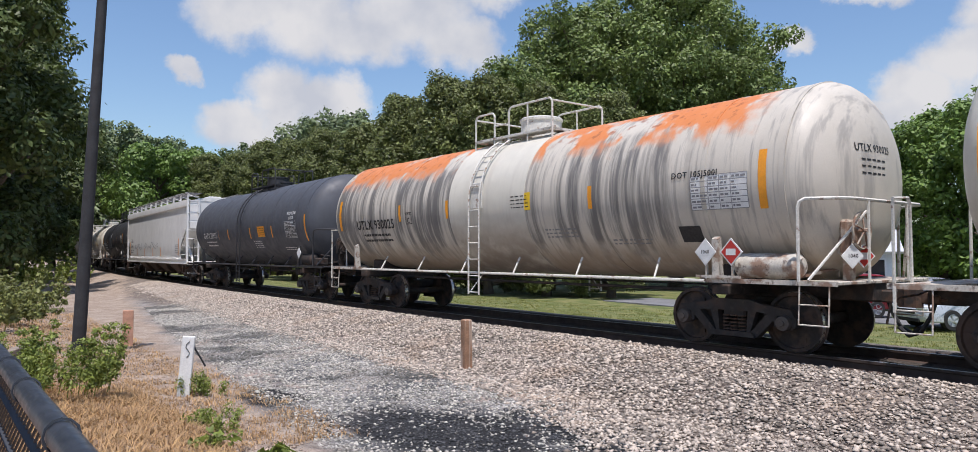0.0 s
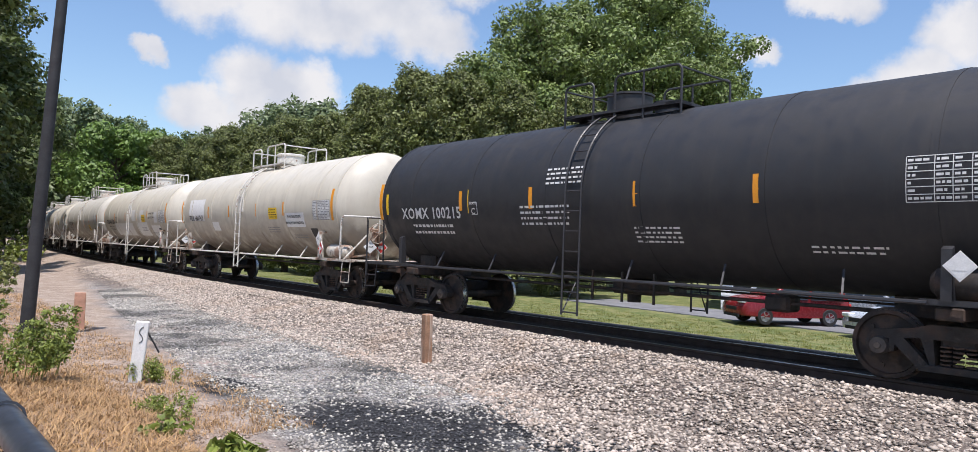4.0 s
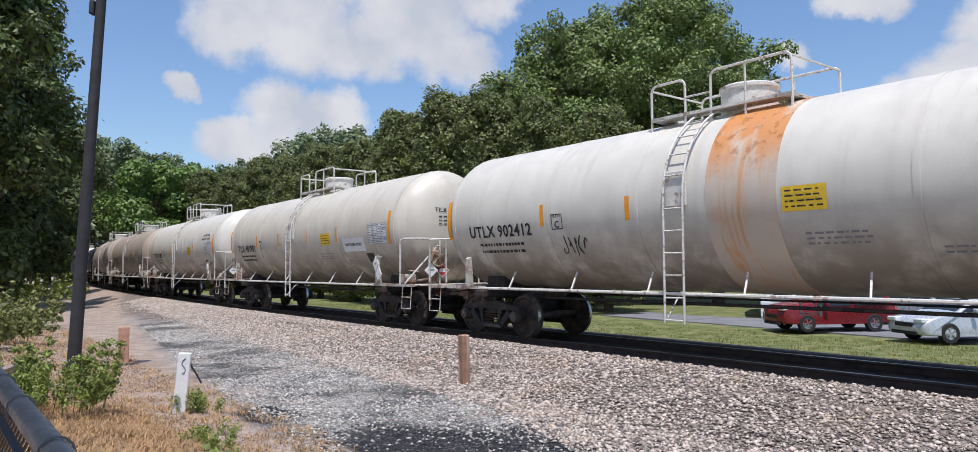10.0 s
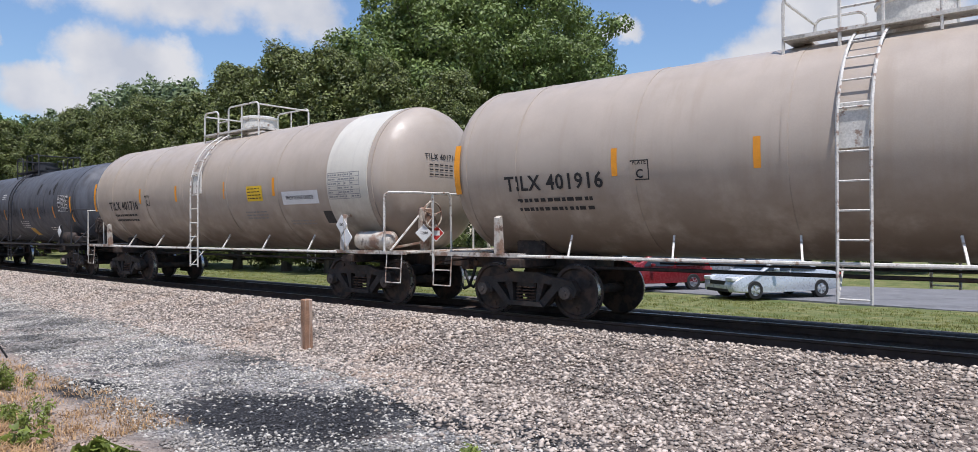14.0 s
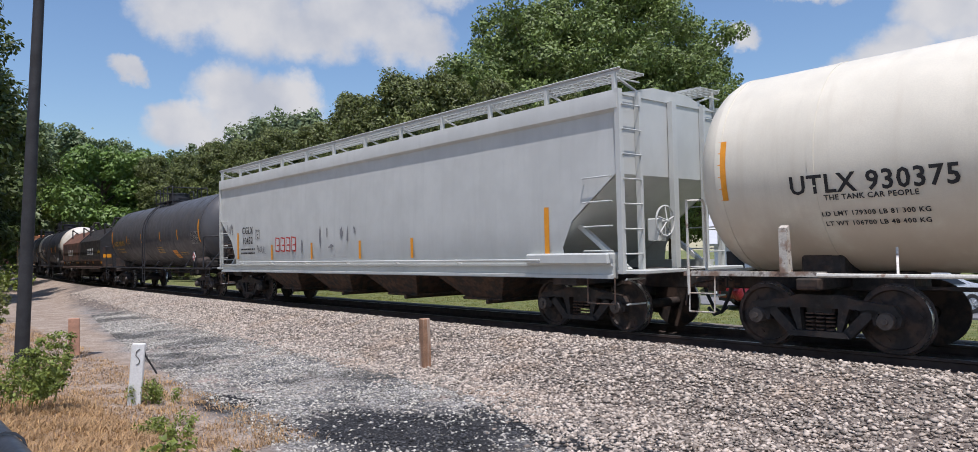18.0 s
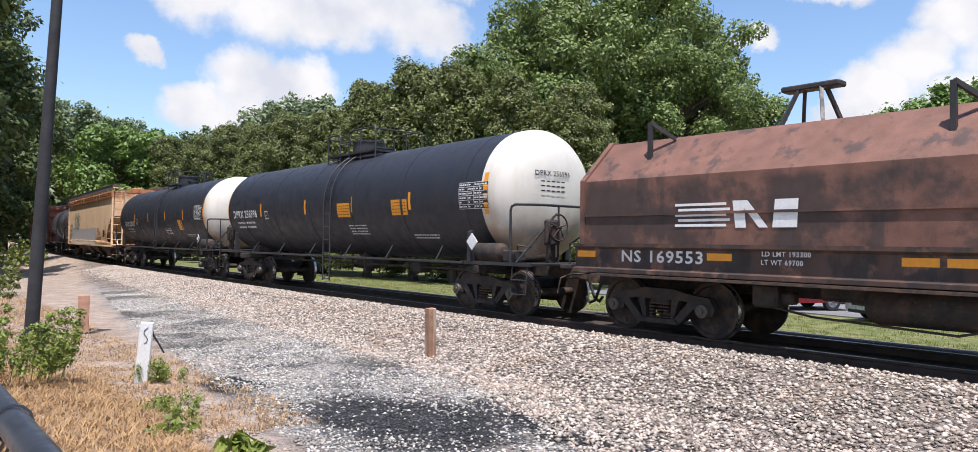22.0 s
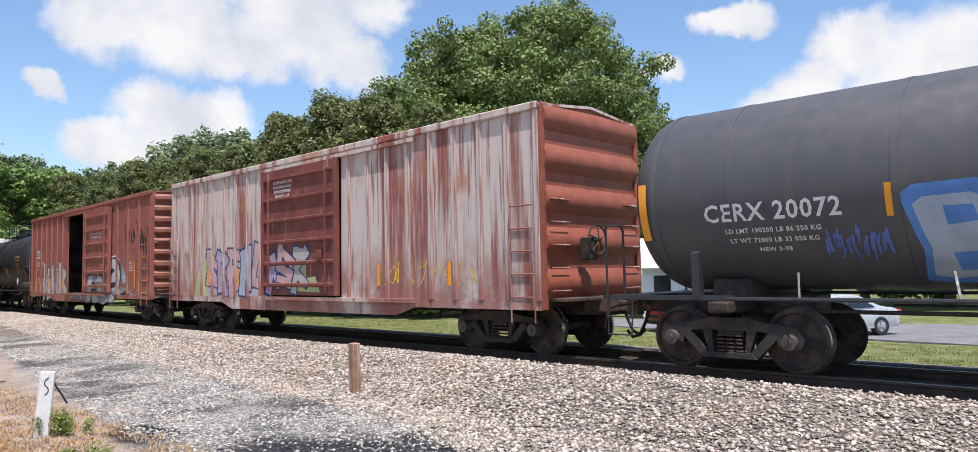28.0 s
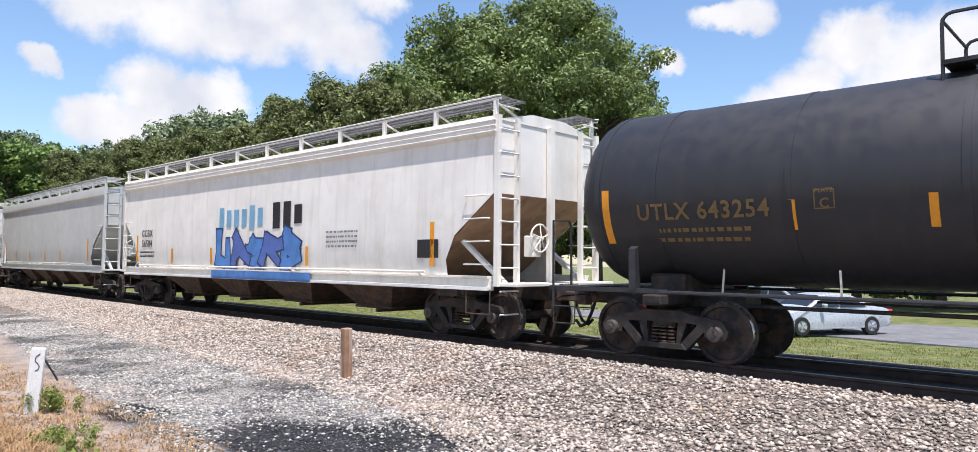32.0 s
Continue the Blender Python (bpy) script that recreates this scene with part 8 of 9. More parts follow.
def stand(ob, yaw, dist, turn=0.0, scale=1.0, z=None):
    p = bearing(yaw, dist)
    s, d = off_line(p)
    ob.matrix_basis = Matrix.Translation((p.x, p.y, ground_z(d) if z is None else z)) @ Matrix.Rotation(radians(turn), 4, "Z") @ Matrix.Scale(scale, 4)
    return ob


def again(ob, yaw, dist, turn, scale, label="", z=None):
    c = copy_thing(ob, Matrix.Identity(4))
    stand(c, yaw, dist, turn, scale, z)
    return tagged(c, label)


# tall oaks behind the lot
oak = stand(tree("tall dense green oak behind the car park", 11, 19.8, 15.5, 4.5, 95000, 0.22, LEAF_OAK, 70), -8.1, 52)
oak2 = stand(tree("broad oak with reddish-tinged leaves behind the car park", 12, 22.8, 16.5, 4.0, 95000, 0.22, LEAF_OAK, 70), -14.4, 56)
again(oak, -17.7, 53, 120, 0.82)
again(oak2, -4.8, 50, 200, 0.66)
again(oak, -11.5, 62, 250, 1.08)
# magnolias in a row along the far side of the grass
mag = stand(tree("dark glossy magnolia in a row along the grass", 21, 14.2, 10.0, 0.8, 72000, 0.165, LEAF_MAG, 60, cone=True), 3.2, 48)
mag2 = stand(tree("dark glossy magnolia with brown-backed leaves", 22, 13.6, 9.6, 0.8, 72000, 0.165, LEAF_MAG, 60, cone=True), 6.8, 52)
for k, (y, dd, sc) in enumerate(((0.0, 45, 0.95), (-4.5, 43, 0.9), (-9.5, 42, 0.82), (10.0, 58, 0.92), (12.8, 64, 0.93), (15.0, 70, 0.95), (17.2, 78, 0.98), (19.2, 88, 1.0), (21.2, 98, 1.05))):
    again((mag, mag2)[k % 2], y, dd, 70 * k + 30, sc)
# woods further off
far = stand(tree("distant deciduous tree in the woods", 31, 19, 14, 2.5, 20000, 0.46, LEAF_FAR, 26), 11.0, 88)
lit = stand(tree("light green maple at the edge of the woods", 32, 17, 14, 2.0, 20000, 0.44, LEAF_LIGHT, 26), 21.5, 112)
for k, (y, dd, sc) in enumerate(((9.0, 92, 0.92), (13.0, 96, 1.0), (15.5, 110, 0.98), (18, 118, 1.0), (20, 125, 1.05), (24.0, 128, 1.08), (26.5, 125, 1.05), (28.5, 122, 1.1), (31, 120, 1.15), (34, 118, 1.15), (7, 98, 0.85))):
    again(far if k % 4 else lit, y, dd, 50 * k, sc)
again(lit, 24.5, 100, 80, 0.9)
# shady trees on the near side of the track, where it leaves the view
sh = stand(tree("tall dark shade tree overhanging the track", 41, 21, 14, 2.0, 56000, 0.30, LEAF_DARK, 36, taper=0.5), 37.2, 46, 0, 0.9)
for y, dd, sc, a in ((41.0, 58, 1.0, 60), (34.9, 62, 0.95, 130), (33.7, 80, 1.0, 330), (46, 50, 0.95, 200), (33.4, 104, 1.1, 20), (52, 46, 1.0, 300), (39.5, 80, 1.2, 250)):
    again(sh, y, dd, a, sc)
# trees at the far end of the lot
rt = stand(tree("green hackberry beside the car park", 51, 12.5, 9, 1.5, 30000, 0.26, LEAF_LIGHT, 28), -36.0, 52)
for y, dd, sc, a in ((-32.0, 56, 0.95, 40), (-41, 50, 1.0, 90), (-46, 52, 1.05, 170), (-29.5, 70, 0.9, 220), (-52, 54, 1.0, 260), (-58, 50, 1.05, 20)):
    again(rt, y, dd, a, sc)


# ---- posts, pole, fence, weeds ----
def at_line(s, d, dz=0.0):
    p = on_line(s, d)
    return Vector((p.x, p.y, ground_at(s, d) + dz))


M_POSTWOOD = mat("weathered_post_wood", (0.36, 0.20, 0.12), 0.9, 0, 0.2, 6, 0.15, 60, 0.006, 40, [((0.52, 0.42, 0.34), dict(scale=1.0, stretch=(14, 14, 0.6), lo=0.5, hi=0.62, amt=0.8))])
M_POSTWHITE = mat("whitewashed_post", (0.78, 0.77, 0.74), 0.7, 0, 0.06, 6, 0.08, 60, 0, 0, [((0.4, 0.33, 0.27), dict(scale=3, lo=0.58, hi=0.7, z=(0.35, 0.0), amt=0.7))])
M_STUB = mat("orange_brown_stake", (0.50, 0.27, 0.18), 0.85, 0, 0.2, 7, 0.1, 60)
M_POLE = mat("black_pole", (0.028, 0.028, 0.03), 0.7, 0, 0.25, 3, 0.1, 50, 0.004, 40)

p = at_line(10.2, 3.72)
g = G().box(-0.075, 0.075, -0.075, 0.075, -0.2, 0.84, 0.012)
post = thing("marker_post", "square weathered wooden post standing in the ballast", "post", Matrix.Translation(p) @ pose(0, 0, 0, 1.0, -1.2, 30), data=g.mesh("marker_post", M_POSTWOOD))

p = at_line(10.76, 8.25)
wp = thing("mile_post", "white painted concrete post with a black numeral", "post", Matrix.Translation(p) @ pose(0, 0, 0, -1.5, 4.5, 18))
part("shaft", G().box(-0.085, 0.085, -0.06, 0.06, -0.2, 0.84, 0.012).mesh("shaft", M_POSTWHITE), wp)
g = G()
g.tube([(0.02, -0.064, 0.77), (-0.02, -0.064, 0.73), (-0.025, -0.064, 0.68), (0.005, -0.064, 0.65), (0.03, -0.064, 0.61), (0.02, -0.064, 0.57), (-0.01, -0.064, 0.55)], 0.005, 5)
part("numeral", g.mesh("numeral", BLACK), wp)
g = G().tube([(0.10, 0.05, 0.80), (0.13, 0.06, 0.66), (0.2, 0.1, 0.52), (0.26, 0.12, 0.40)], 0.014, 6)
thing("dead_twig", "dark dead twig leaning beside the white post", "twig", Matrix.Translation(p), data=g.mesh("dead_twig", M_POLE))

p = at_line(17.83, 7.55)
thing("stake", "short orange-brown timber stake in bare earth", "post", Matrix.Translation(p) @ pose(0, 0, 0, 0, 0, 25), data=G().box(-0.11, 0.11, -0.06, 0.06, -0.2, 0.80, 0.012).mesh("stake", M_STUB))

p = at_line(*off_line((-7.9, 14.08)))
pole = thing("lamp_pole", "tall black pole leaning slightly, standing in earth", "pole", Matrix.Translation(p) @ pose(0, 0, 0, 0, 2.7, 0))
part("shaft", G().tube([(0, 0, -0.3), (0, 0, 2.0), (0, 0, 5.0), (0, 0, 7.6)], [0.125, 0.115, 0.10, 0.09], 12).mesh("shaft", M_POLE), pole)
g = G().box(-0.2, -0.10, -0.08, 0.08, 7.0, 7.28, 0.02)
g.bar((-0.14, 0, 7.05), (0, 0, 7.0), 0.04, 0.04)
part("bracket", g.mesh("bracket", M_POLE), pole)

# chain-link fence beside the camera, black-coated
M_VINYL = mat("black_vinyl_pipe", (0.03, 0.034, 0.042), 0.42, 0, 0.15, 8)
FD, FZ, FTOP = 10.995, -0.02, 1.165
fence = thing("chain_link_fence", "black-coated chain-link fence with a round top rail", "fence")
top = [on_line(s, FD, FTOP) for s in (0.6, 2.0, 3.5, 5.0, 7.0, 9.0)]
part("top_rail", G().tube(top, 0.026, 14).mesh("top_rail", M_VINYL), fence)
for s in (1.05, 1.5, 2.05, 2.5, 3.3):
    g = G()
    c = on_line(s, FD, FTOP)
    u = Vector((-math.sin(HEAD), math.cos(HEAD), 0))
    ring = [c + (N0 * math.cos(a) + Vector((0, 0, 1)) * math.sin(a)) * 0.030 + u * 0.008 * math.sin(a) for a in [2 * math.pi * k / 12 for k in range(13)]]
    g.tube(ring, 0.003, 4, False)
    part("tie_wire", g.mesh("tie_wire", M_VINYL), fence)
for s in (4.4, 7.4):
    part("post", G().tube([on_line(s, FD - 0.05, FZ - 0.2), on_line(s, FD - 0.05, FTOP - 0.03)], 0.03, 12).mesh("post", M_VINYL), fence)
g = G()
for k in range(150):
    s0 = 0.7 + k * 0.052
    pts = []
    for q in range(21):
        z = FTOP - 0.02 - q * 0.055
        pts.append(on_line(s0 + (0.026 if q % 2 else -0.026), FD + (0.006 if q % 2 else -0.006), z))
    g.tube(pts, 0.0040, 4, False)
tagged(part("chain_link", g.mesh("chain_link", M_VINYL), fence), kind="stuff")

# electrical cabinet on a post, timber edging
M_CAB = mat("pale_grey_cabinet", (0.62, 0.66, 0.70), 0.5, 0, 0.05, 5)
p = bearing(35.4, 14.5)
cab = thing("utility_box", "pale grey metal utility box on a post among weeds", "utility box", pose(p.x, p.y, 0, 0, 0, 30))
part("cabinet", G().box(-0.14, 0.14, -0.09, 0.09, 1.36, 1.81, 0.015).mesh("cabinet", M_CAB), cab)
part("lid", G().box(-0.155, 0.155, -0.105, 0.105, 1.81, 1.84, 0.01).mesh("lid", M_CAB), cab)
part("post", G().tube([(0, 0, -0.1), (0, 0, 1.38)], 0.04, 10).mesh("post", M_CAB), cab)
M_TIMBER = mat("old_timber", (0.30, 0.24, 0.19), 0.9, 0, 0.2, 5, 0.15, 40, 0.006, 40)
p = bearing(33.0, 13.2)
s_, d_ = off_line(p)
bed = thing("timber_edging", "old stacked landscape timbers in dry grass", "timber", Matrix.Translation((p.x, p.y, ground_at(s_, d_))) @ Matrix.Rotation(HEAD + 1.2, 4, "Z"))
for k in range(2):
    part("timber", G().box(-0.7 + 0.08 * k, 0.7, -0.07, 0.07, -0.06 + 0.16 * k, 0.10 + 0.16 * k, 0.01).mesh("timber", M_TIMBER), bed)


def weeds(label, s, d, width, height, leaves, size, material, seed, spread_s=1.0):
    """A clump of leafy stems rising from the ground."""
    rnd = random.Random(seed)
    ob = thing("weed_clump", label, "weeds", Matrix.Translation(at_line(s, d)))
    g = G()
    blobs = []
    for k in range(max(6, int(width * 16))):
        a, r = rnd.uniform(0, 6.28), width / 2 * rnd.random() ** 0.6
        x, y = math.cos(a) * r * spread_s, math.sin(a) * r
        h = height * rnd.uniform(0.45, 1.0) * (1 - 0.4 * r / width)
        tip = (x * 1.25 + rnd.uniform(-0.08, 0.08), y * 1.25 + rnd.uniform(-0.08, 0.08), h)
        g.tube([(x, y, -0.03), (x * 1.1, y * 1.1, h * 0.5), tip], [0.006, 0.005, 0.002], 4)
        for q in (0.35, 0.6, 0.8, 0.97):
            blobs.append((x * (1 + 0.25 * q), y * (1 + 0.25 * q), h * q, 0.05 + 0.07 * (1 - q) * height + 0.02))
    tagged(part("stem", g.mesh("stem", material), ob), kind="stuff")
    tagged(part("foliage", leaf_mesh("foliage", blobs, leaves, size, material, seed, 0.3, 0.9), ob), kind="stuff")
    return ob


weeds("bushy green weeds before the pole", 10.4, 9.95, 1.5, 0.95, 9500, 0.034, LEAF_WEED, 3)
weeds("bushy green weeds in dry grass", 9.8, 10.35, 1.2, 0.75, 6000, 0.032, LEAF_WEED, 4)
weeds("low green weeds beside the white post", 10.75, 8.0, 0.6, 0.36, 1300, 0.028, LEAF_WEED, 5)
weeds("low green weeds at the gravel's edge", 8.7, 8.4, 0.8, 0.24, 1500, 0.028, LEAF_WEED, 6)
weeds("tall pale weeds behind the pole", 22.0, 9.6, 2.4, 1.3, 3400, 0.09, LEAF_TALL, 7)
weeds("tall pale weeds by the utility box", 18.5, 10.6, 2.6, 1.2, 3600, 0.09, LEAF_TALL, 8)
weeds("tall pale weeds by the shaded verge", 30, 9.0, 3.0, 1.6, 3600, 0.12, LEAF_TALL, 9)
weeds("sunlit scrub beyond the shade", 58, 6.0, 5.0, 2.2, 4200, 0.2, LEAF_WEED, 10)
weeds("broad-leaved green weed in dry grass", 6.4, 8.55, 0.45, 0.24, 110, 0.13, LEAF_WEED, 12)
weeds("small green weed in gravel", 4.4, 6.15, 0.22, 0.14, 90, 0.05, LEAF_WEED, 13)
weeds("small green weed under the fence", 7.3, 8.9, 0.4, 0.2, 160, 0.06, LEAF_WEED, 14)


def blades(name, label, count, s0, s1, d0, d1, h0, h1, material, seed, lean=0.5):
    """Dry grass as one mesh of bent narrow blades in tufts."""
    rs = np.random.RandomState(seed)
    tufts = count // 14
    ts, td = s0 + (s1 - s0) * rs.rand(tufts) ** 1.3, d0 + (d1 - d0) * rs.rand(tufts)
    k = rs.randint(0, tufts, count)
    s, d = ts[k] + rs.normal(size=count) * 0.07, td[k] + rs.normal(size=count) * 0.07
    gz = np.array([ground_at(float(a), float(b)) for a, b in zip(s, d)])
    th = np.interp(s, _s, _th)
    base = np.stack([np.interp(s, _s, _x) - d * np.cos(th), np.interp(s, _s, _y) - d * np.sin(th), gz - 0.01], -1)
    h = (h0 + (h1 - h0) * rs.rand(count))
    a = rs.rand(count) * 6.283
    out = np.stack([np.cos(a), np.sin(a), 0 * a], -1)
    side = np.stack([-np.sin(a), np.cos(a), 0 * a], -1) * (0.003 + 0.004 * rs.rand(count))[:, None]
    bend = (h * lean * rs.rand(count))[:, None]
    mid = base + out * bend * 0.35 + np.stack([0 * h, 0 * h, h * 0.6], -1)
    tip = base + out * bend + np.stack([0 * h, 0 * h, h * (0.75 + 0.25 * rs.rand(count))], -1)
    v = np.stack([base - side, base + side, mid - side * 0.8, mid + side * 0.8, tip], 1).reshape(-1, 3)
    f = (np.array([[0, 1, 3], [0, 3, 2], [2, 3, 4]])[None] + 5 * np.arange(count)[:, None, None]).reshape(-1, 3)
    me = bpy.data.meshes.new(name)
    me.vertices.add(len(v))
    me.vertices.foreach_set("co", v.ravel())
    me.loops.add(len(f) * 3)
    me.loops.foreach_set("vertex_index", f.ravel().astype(np.int32))
    me.polygons.add(len(f))
    me.polygons.foreach_set("loop_start", np.arange(0, len(f) * 3, 3, dtype=np.int32))
    me.update(calc_edges=True)
    me.materials.append(material)
    return thing(name, label, "grass", kind="stuff", data=me)


M_STRAW = leafpaint("dry_straw", (0.36, 0.24, 0.185), 0.65)
M_MOWN = leafpaint("mown_grass", (0.185, 0.20, 0.07), 0.5)
blades("dry_grass", "dry reddish straw grass below the fence", 56000, 1.5, 11.2, 8.75, 10.9, 0.02, 0.11, M_STRAW, 5, 2.6)
blades("dry_stubble", "sparse dry stubble on bare earth", 30000, 7.5, 28.0, 7.2, 9.9, 0.015, 0.09, M_STRAW, 6, 2.2)
blades("mown_grass", "mown green grass between track and car park", 70000, -6.0, 45.0, -14.6, -3.0, 0.03, 0.10, M_MOWN, 7)


# ---- parked cars ----
M_GLASS = mat("car_glass", (0.02, 0.025, 0.03), 0.08, 0, 0.05, 4, 0)
M_TYRE = mat("tyre_rubber", (0.02, 0.02, 0.02), 0.85, 0, 0.1, 10)
M_ALLOY = mat("alloy_rim", (0.55, 0.56, 0.58), 0.35, 0.8, 0.08, 8)
M_LAMPW = mat("lamp_glass", (0.75, 0.77, 0.8), 0.15, 0, 0.05, 8)


def parked_car(label, paint, m, L=4.8, W=1.82, H=1.47, suv=False):
    """A car facing +x on its wheels at z = 0."""
    car = thing("parked_car", label, "car", m, group="parked cars")
    h = L / 2
    if not suv:
        prof = [(-h, 0.45), (-h + 0.05, 0.95), (-h + 0.9, 1.02), (-h + 1.6, H - 0.03), (-0.1, H), (0.5, H - 0.05), (h - 1.25, 0.98), (h - 0.35, 0.84), (h - 0.03, 0.66), (h, 0.36), (h - 0.1, 0.22), (-h + 0.15, 0.24)]
        glass = [(-h + 1.15, 1.02), (-h + 1.72, H - 0.10), (0.40, H - 0.12), (h - 1.40, 1.0)]
    else:
        prof = [(-h, 0.5), (-h + 0.03, 1.05), (-h + 0.35, H - 0.08), (-h + 0.7, H), (-0.1, H), (0.45, H - 0.07), (h - 1.2, 1.12), (h - 0.25, 1.0), (h - 0.02, 0.75), (h, 0.42), (h - 0.1, 0.28), (-h + 0.12, 0.3)]
        glass = [(-h + 0.35, 1.1), (-h + 0.6, H - 0.12), (0.38, H - 0.15), (h - 1.30, 1.12)]
    # body shell: the rounded side outline at many widths, drawn in towards the roof and the sides
    def inward(z):
        return 1.0 - 0.24 * min(1.0, max(0.0, (z - 0.92) / (H - 0.92)))

    for _ in range(2):
        prof = [(a[0] * (1 - f) + b[0] * f, a[1] * (1 - f) + b[1] * f) for a, b in zip(prof, prof[1:] + prof[:1]) for f in (0.25, 0.75)]
    g = G()
    rows = []
    for f, shrink in ((-1, 0.90), (-0.98, 0.955), (-0.9, 0.985), (-0.6, 1.0), (0, 1.008), (0.6, 1.0), (0.9, 0.985), (0.98, 0.955), (1, 0.90)):
        rows.append([(x * shrink, f * W / 2 * inward(z), 0.62 + (z - 0.62) * (1 - (1 - shrink) * 0.7)) for x, z in prof])
    n = len(prof)
    g.add([p for r in rows for p in r], [(i * n + k, i * n + (k + 1) % n, (i + 1) * n + (k + 1) % n, (i + 1) * n + k) for i in range(len(rows) - 1) for k in range(n)] + [tuple(range(n)), tuple(range(8 * n, 9 * n))[::-1]])
    part("body", g.mesh("body", paint, 50), car)
    for sy in (-1, 1):
        g = G()
        for a, b in ((0.0, 0.48), (0.52, 1.0)):
            lo0, lo1 = glass[0][0] + (glass[3][0] - glass[0][0]) * a, glass[0][0] + (glass[3][0] - glass[0][0]) * b
            hi0, hi1 = glass[1][0] + (glass[2][0] - glass[1][0]) * a, glass[1][0] + (glass[2][0] - glass[1][0]) * b
            zl, zh = 1.0, H - 0.13
            yl, yh = sy * (W / 2 * inward(zl) + 0.008), sy * (W / 2 * inward(zh) + 0.008)
            g.add([(lo0, yl, zl), (lo1, yl, zl), (hi1, yh, zh), (hi0, yh, zh)], [(0, 1, 2, 3)])
        part("side_window", g.mesh("side_window", M_GLASS), car)
    xa, xb_ = (0.58, h - 1.32) if not suv else (0.52, h - 1.26)
    za, zb = H - 0.09, (0.99 if not suv else 1.13)
    g = G().add([(xa, -W * 0.36, za + 0.02), (xa, W * 0.36, za + 0.02), (xb_ + 0.08, W * 0.42, zb + 0.03), (xb_ + 0.08, -W * 0.42, zb + 0.03)], [(0, 1, 2, 3)])
    part("windscreen", g.mesh("windscreen", M_GLASS), car)
    for sy in (-1, 1):
        z = 0.66 if not suv else 0.82
        g = G().box(h - 0.34, h - 0.02, sy * (W / 2 - 0.48), sy * (W / 2 - 0.06), z, z + 0.14, 0.03)
        part("headlight", g.mesh("headlight", M_LAMPW), car)
        g = G().box(-h - 0.01, -h + 0.2, sy * (W / 2 - 0.4), sy * (W / 2 - 0.05), 0.72, 0.9, 0.03)
        part("tail_light", g.mesh("tail_light", RED), car)
        part("mirror", G().box(0.55, 0.7, sy * (W / 2 + 0.02), sy * (W / 2 + 0.2), 1.0, 1.12, 0.03).mesh("mirror", paint), car)
    part("grille", G().box(h - 0.06, h + 0.012, -0.42, 0.42, 0.52, 0.66, 0.01).mesh("grille", M_TYRE), car)
    part("lower_intake", G().box(h - 0.06, h + 0.012, -0.6, 0.6, 0.27, 0.38, 0.01).mesh("lower_intake", M_TYRE), car)
    for sx in (-1, 1):
        for sy in (-1, 1):
            wm = Matrix.Translation((sx * (h - 0.95), sy * (W / 2 - 0.10), 0.33))
            ty = part("wheel", cached("car_tyre", lambda: G().lathe([(-0.11, 0.2), (-0.11, 0.31), (-0.08, 0.33), (0.08, 0.33), (0.11, 0.31), (0.11, 0.2), (-0.11, 0.2)], 24, "y").mesh("wheel", M_TYRE)), car, wm)
            def rim():
                g = G()
                g.lathe([(-0.09, 0.205), (0.10, 0.205), (0.105, 0.19), (0.06, 0.18), (0.05, 0.0)], 20, "y")
                for k in range(5):
                    a = k * 2 * math.pi / 5
                    g.bar((0.03 * math.cos(a), 0.085, 0.03 * math.sin(a)), (0.19 * math.cos(a), 0.095, 0.19 * math.sin(a)), 0.05, 0.03)
                return g.mesh("rim", M_ALLOY)
            part("rim", cached("car_rim", rim), ty, None if sy > 0 else pose(0, 0, 0, 0, 0, 180))
    return car


M_SILVER = mat("silver_car_paint", (0.50, 0.53, 0.56), 0.32, 0.3, 0.03, 5, 0)
M_REDCAR = mat("dark_red_car_paint", (0.20, 0.016, 0.02), 0.25, 0.1, 0.05, 5, 0)
M_GREYCAR = mat("grey_car_paint", (0.35, 0.37, 0.40), 0.28, 0.4, 0.03, 5, 0)


def park(yaw, dist, turn):
    p = bearing(yaw, dist)
    return pose(p.x, p.y, -0.955, 0, 0, turn)


parked_car("silver saloon car parked on asphalt", M_SILVER, park(-33.6, 29.0, 186))
parked_car("dark red sport utility car parked on asphalt", M_REDCAR, park(-25.1, 31.4, 186), 4.6, 1.80, 1.68, True)
parked_car("grey saloon car parked far back on asphalt", M_GREYCAR, park(-31.0, 36, 300))

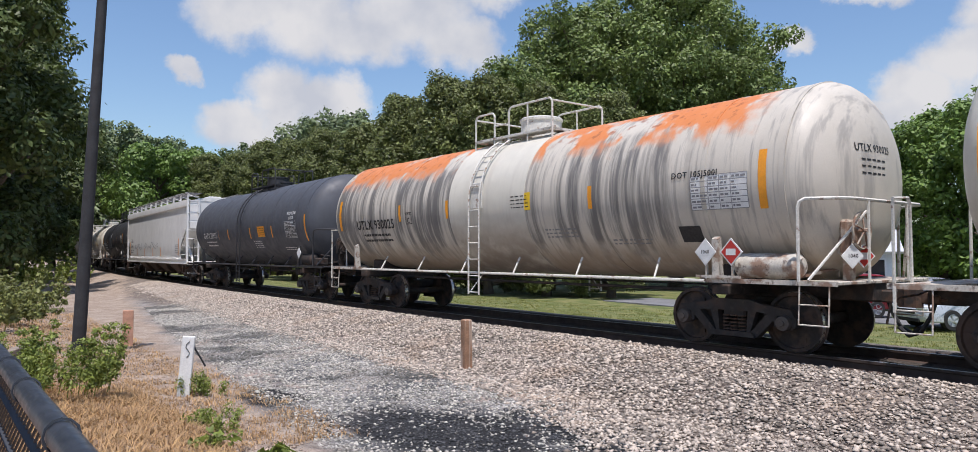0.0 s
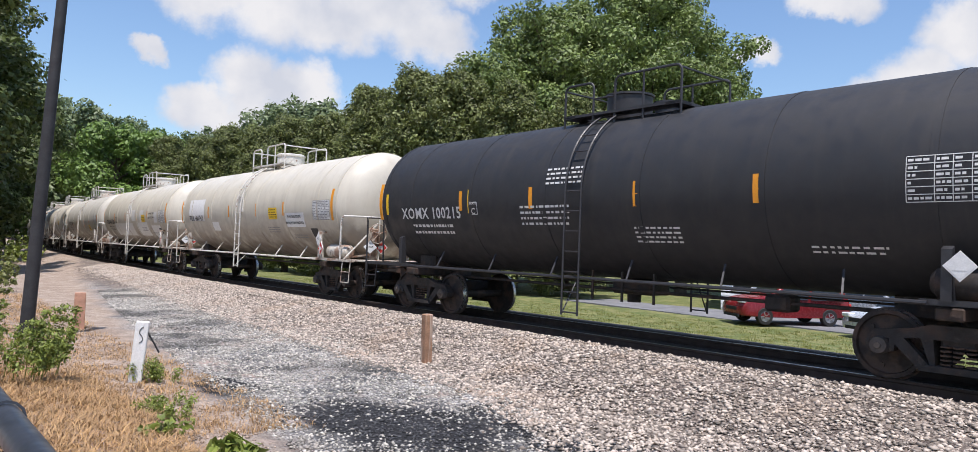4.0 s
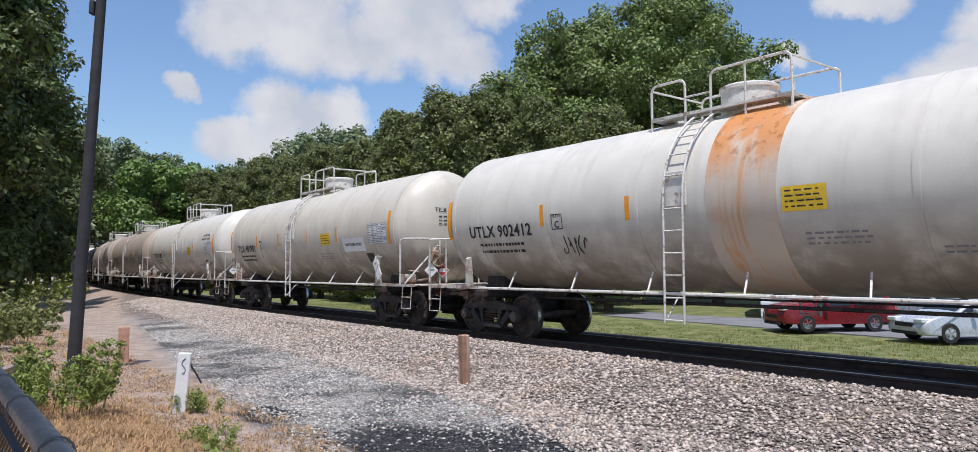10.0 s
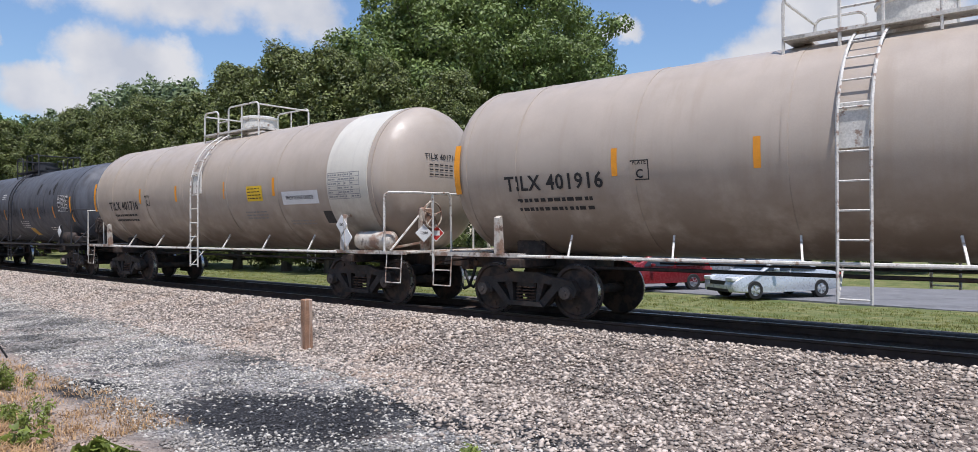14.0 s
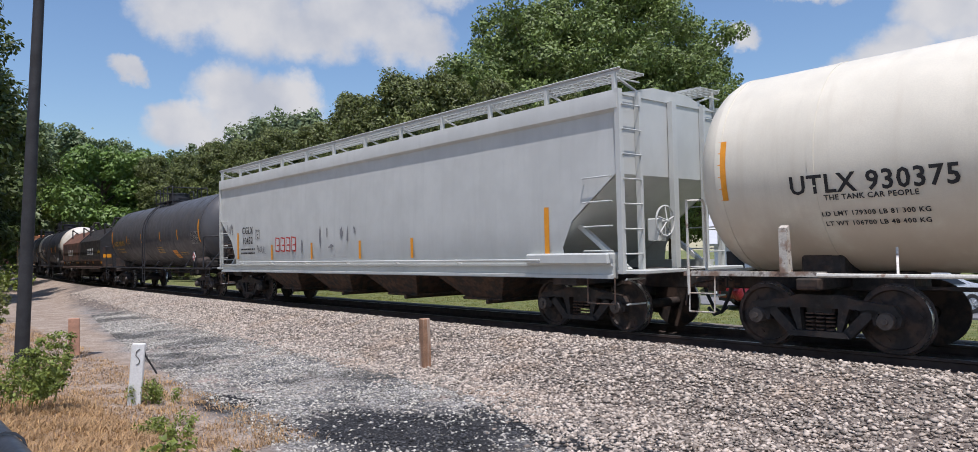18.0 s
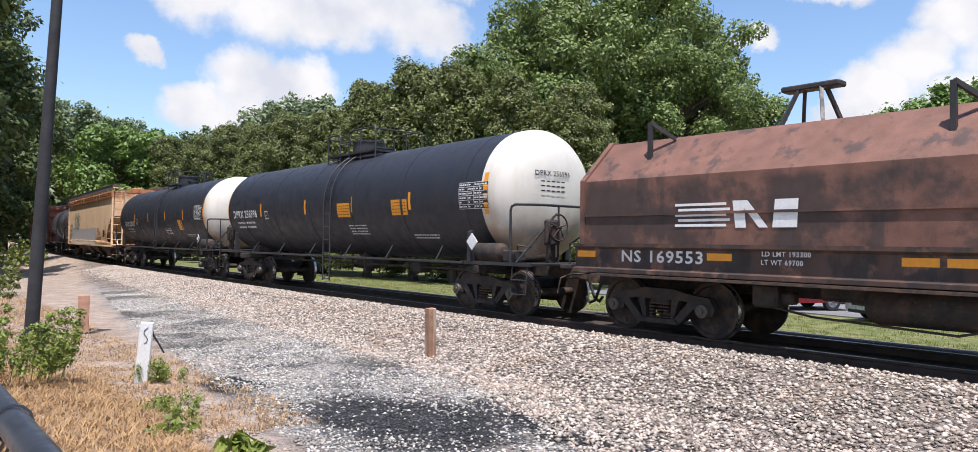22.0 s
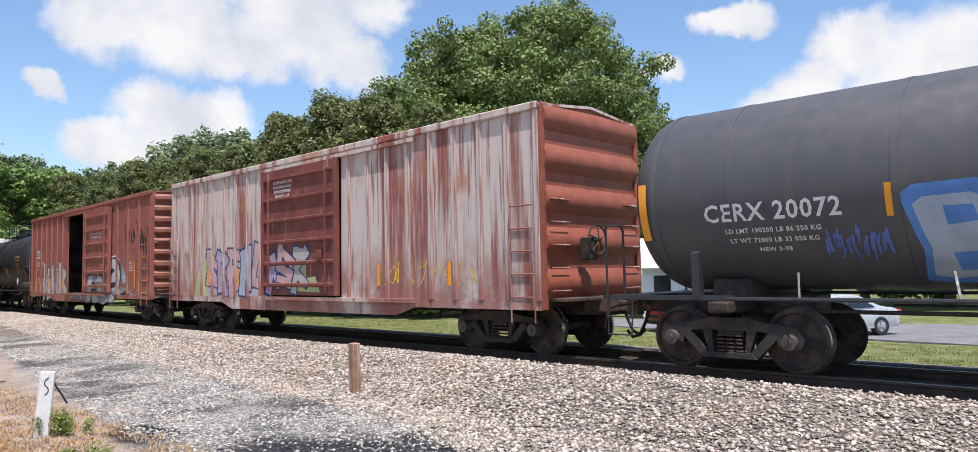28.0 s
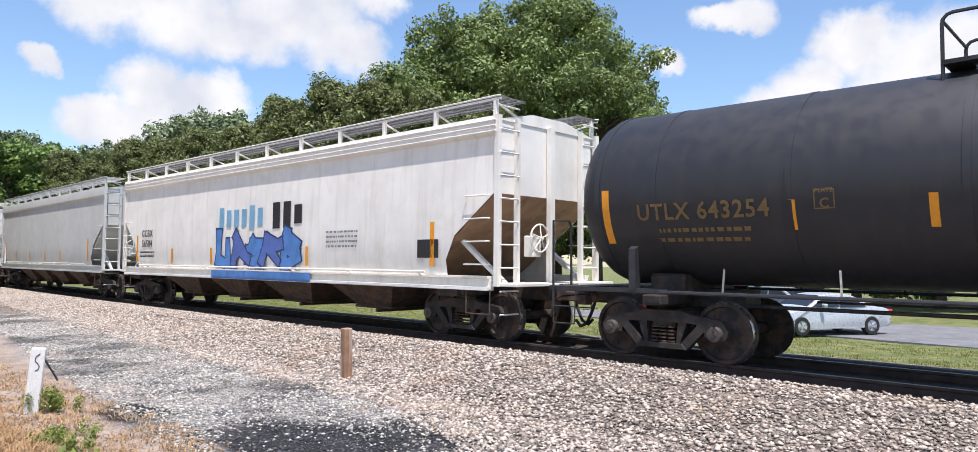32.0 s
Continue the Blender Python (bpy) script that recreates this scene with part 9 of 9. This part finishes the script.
# ---- white house beyond the lot ----
M_CLAP = mat("white_clapboard", (0.76, 0.77, 0.78), 0.7, 0, 0.05, 4)
M_ROOFM = mat("pale_metal_roof", (0.62, 0.63, 0.65), 0.5, 0.2, 0.08, 2)
p = bearing(-24.7, 42)
house = thing("house", "small white clapboard house with a pale metal roof", "house", pose(p.x, p.y, -1.0, 0, 0, -22))
g = G().box(-2.9, 2.9, -3.5, 3.5, 0, 2.7)
part("wall", g.mesh("wall", M_CLAP), house)
for k in range(12):
    part("board", cached("clap", lambda: G().prism([(-3.52, 0), (-3.535, 0), (-3.52, 0.2)], "x", -2.9, 2.9).mesh("board", M_CLAP)), house, pose(0, 0, 0.1 + 0.205 * k))
g = G().prism([(-4.0, 2.6), (0, 4.3), (4.0, 2.6), (3.9, 2.5), (0, 4.15), (-3.9, 2.5)], "x", -3.2, 3.2)
part("roof", g.mesh("roof", M_ROOFM), house)
for x in (-1.9, 0.1, 2.0):
    w = part("window", G().box(x - 0.5, x + 0.5, -3.60, -3.52, 1.0, 2.3, 0.01).mesh("window", M_CLAP), house)
    part("pane", G().box(x - 0.42, x + 0.42, -3.615, -3.60, 1.08, 2.22).mesh("pane", M_GLASS), w)


# ---- what moves ----
def car_pose(s, L):
    h = L / 2 - 2.2
    a, b = on_line(s - h), on_line(s + h)
    m, d = (a + b) / 2, b - a
    return Matrix.Translation(m) @ Matrix.Rotation(math.atan2(d.y, d.x), 4, "Z")


def motions():
    for car, wheels, s0, L in TRAIN:
        walk(car, [(0.5 * k, car_pose(s0 - gone(0.5 * k), L)) for k in range(65)])
        # the wheels turn while the car is near: a whole number of turns in all
        near = [k for k in range(0, 961) if -16 < s0 - gone(k / 30) < 60]
        if not near:
            near = [0, 1]
        k0, k1 = near[0], near[-1]
        start = gone(k0 / 30)
        rows = [(0, pose(0, 0, 0))] if k0 > 0 else []
        rows += [(k / 30, pose(0, 0, 0, 0, -math.degrees((gone(k / 30) - start) / WHEEL_R), 0)) for k in range(k0, k1 + 1)]
        if k1 < 960:
            rows.append((32, rows[-1][1]))
        for w in wheels[:1]:
            walk(w, rows)
        act = wheels[0].animation_data
        for w in wheels[1:]:
            w.rotation_mode = "QUATERNION"
            ad = w.animation_data_create()
            ad.action = act.action
            ad.action_slot = act.action_slot


motions()
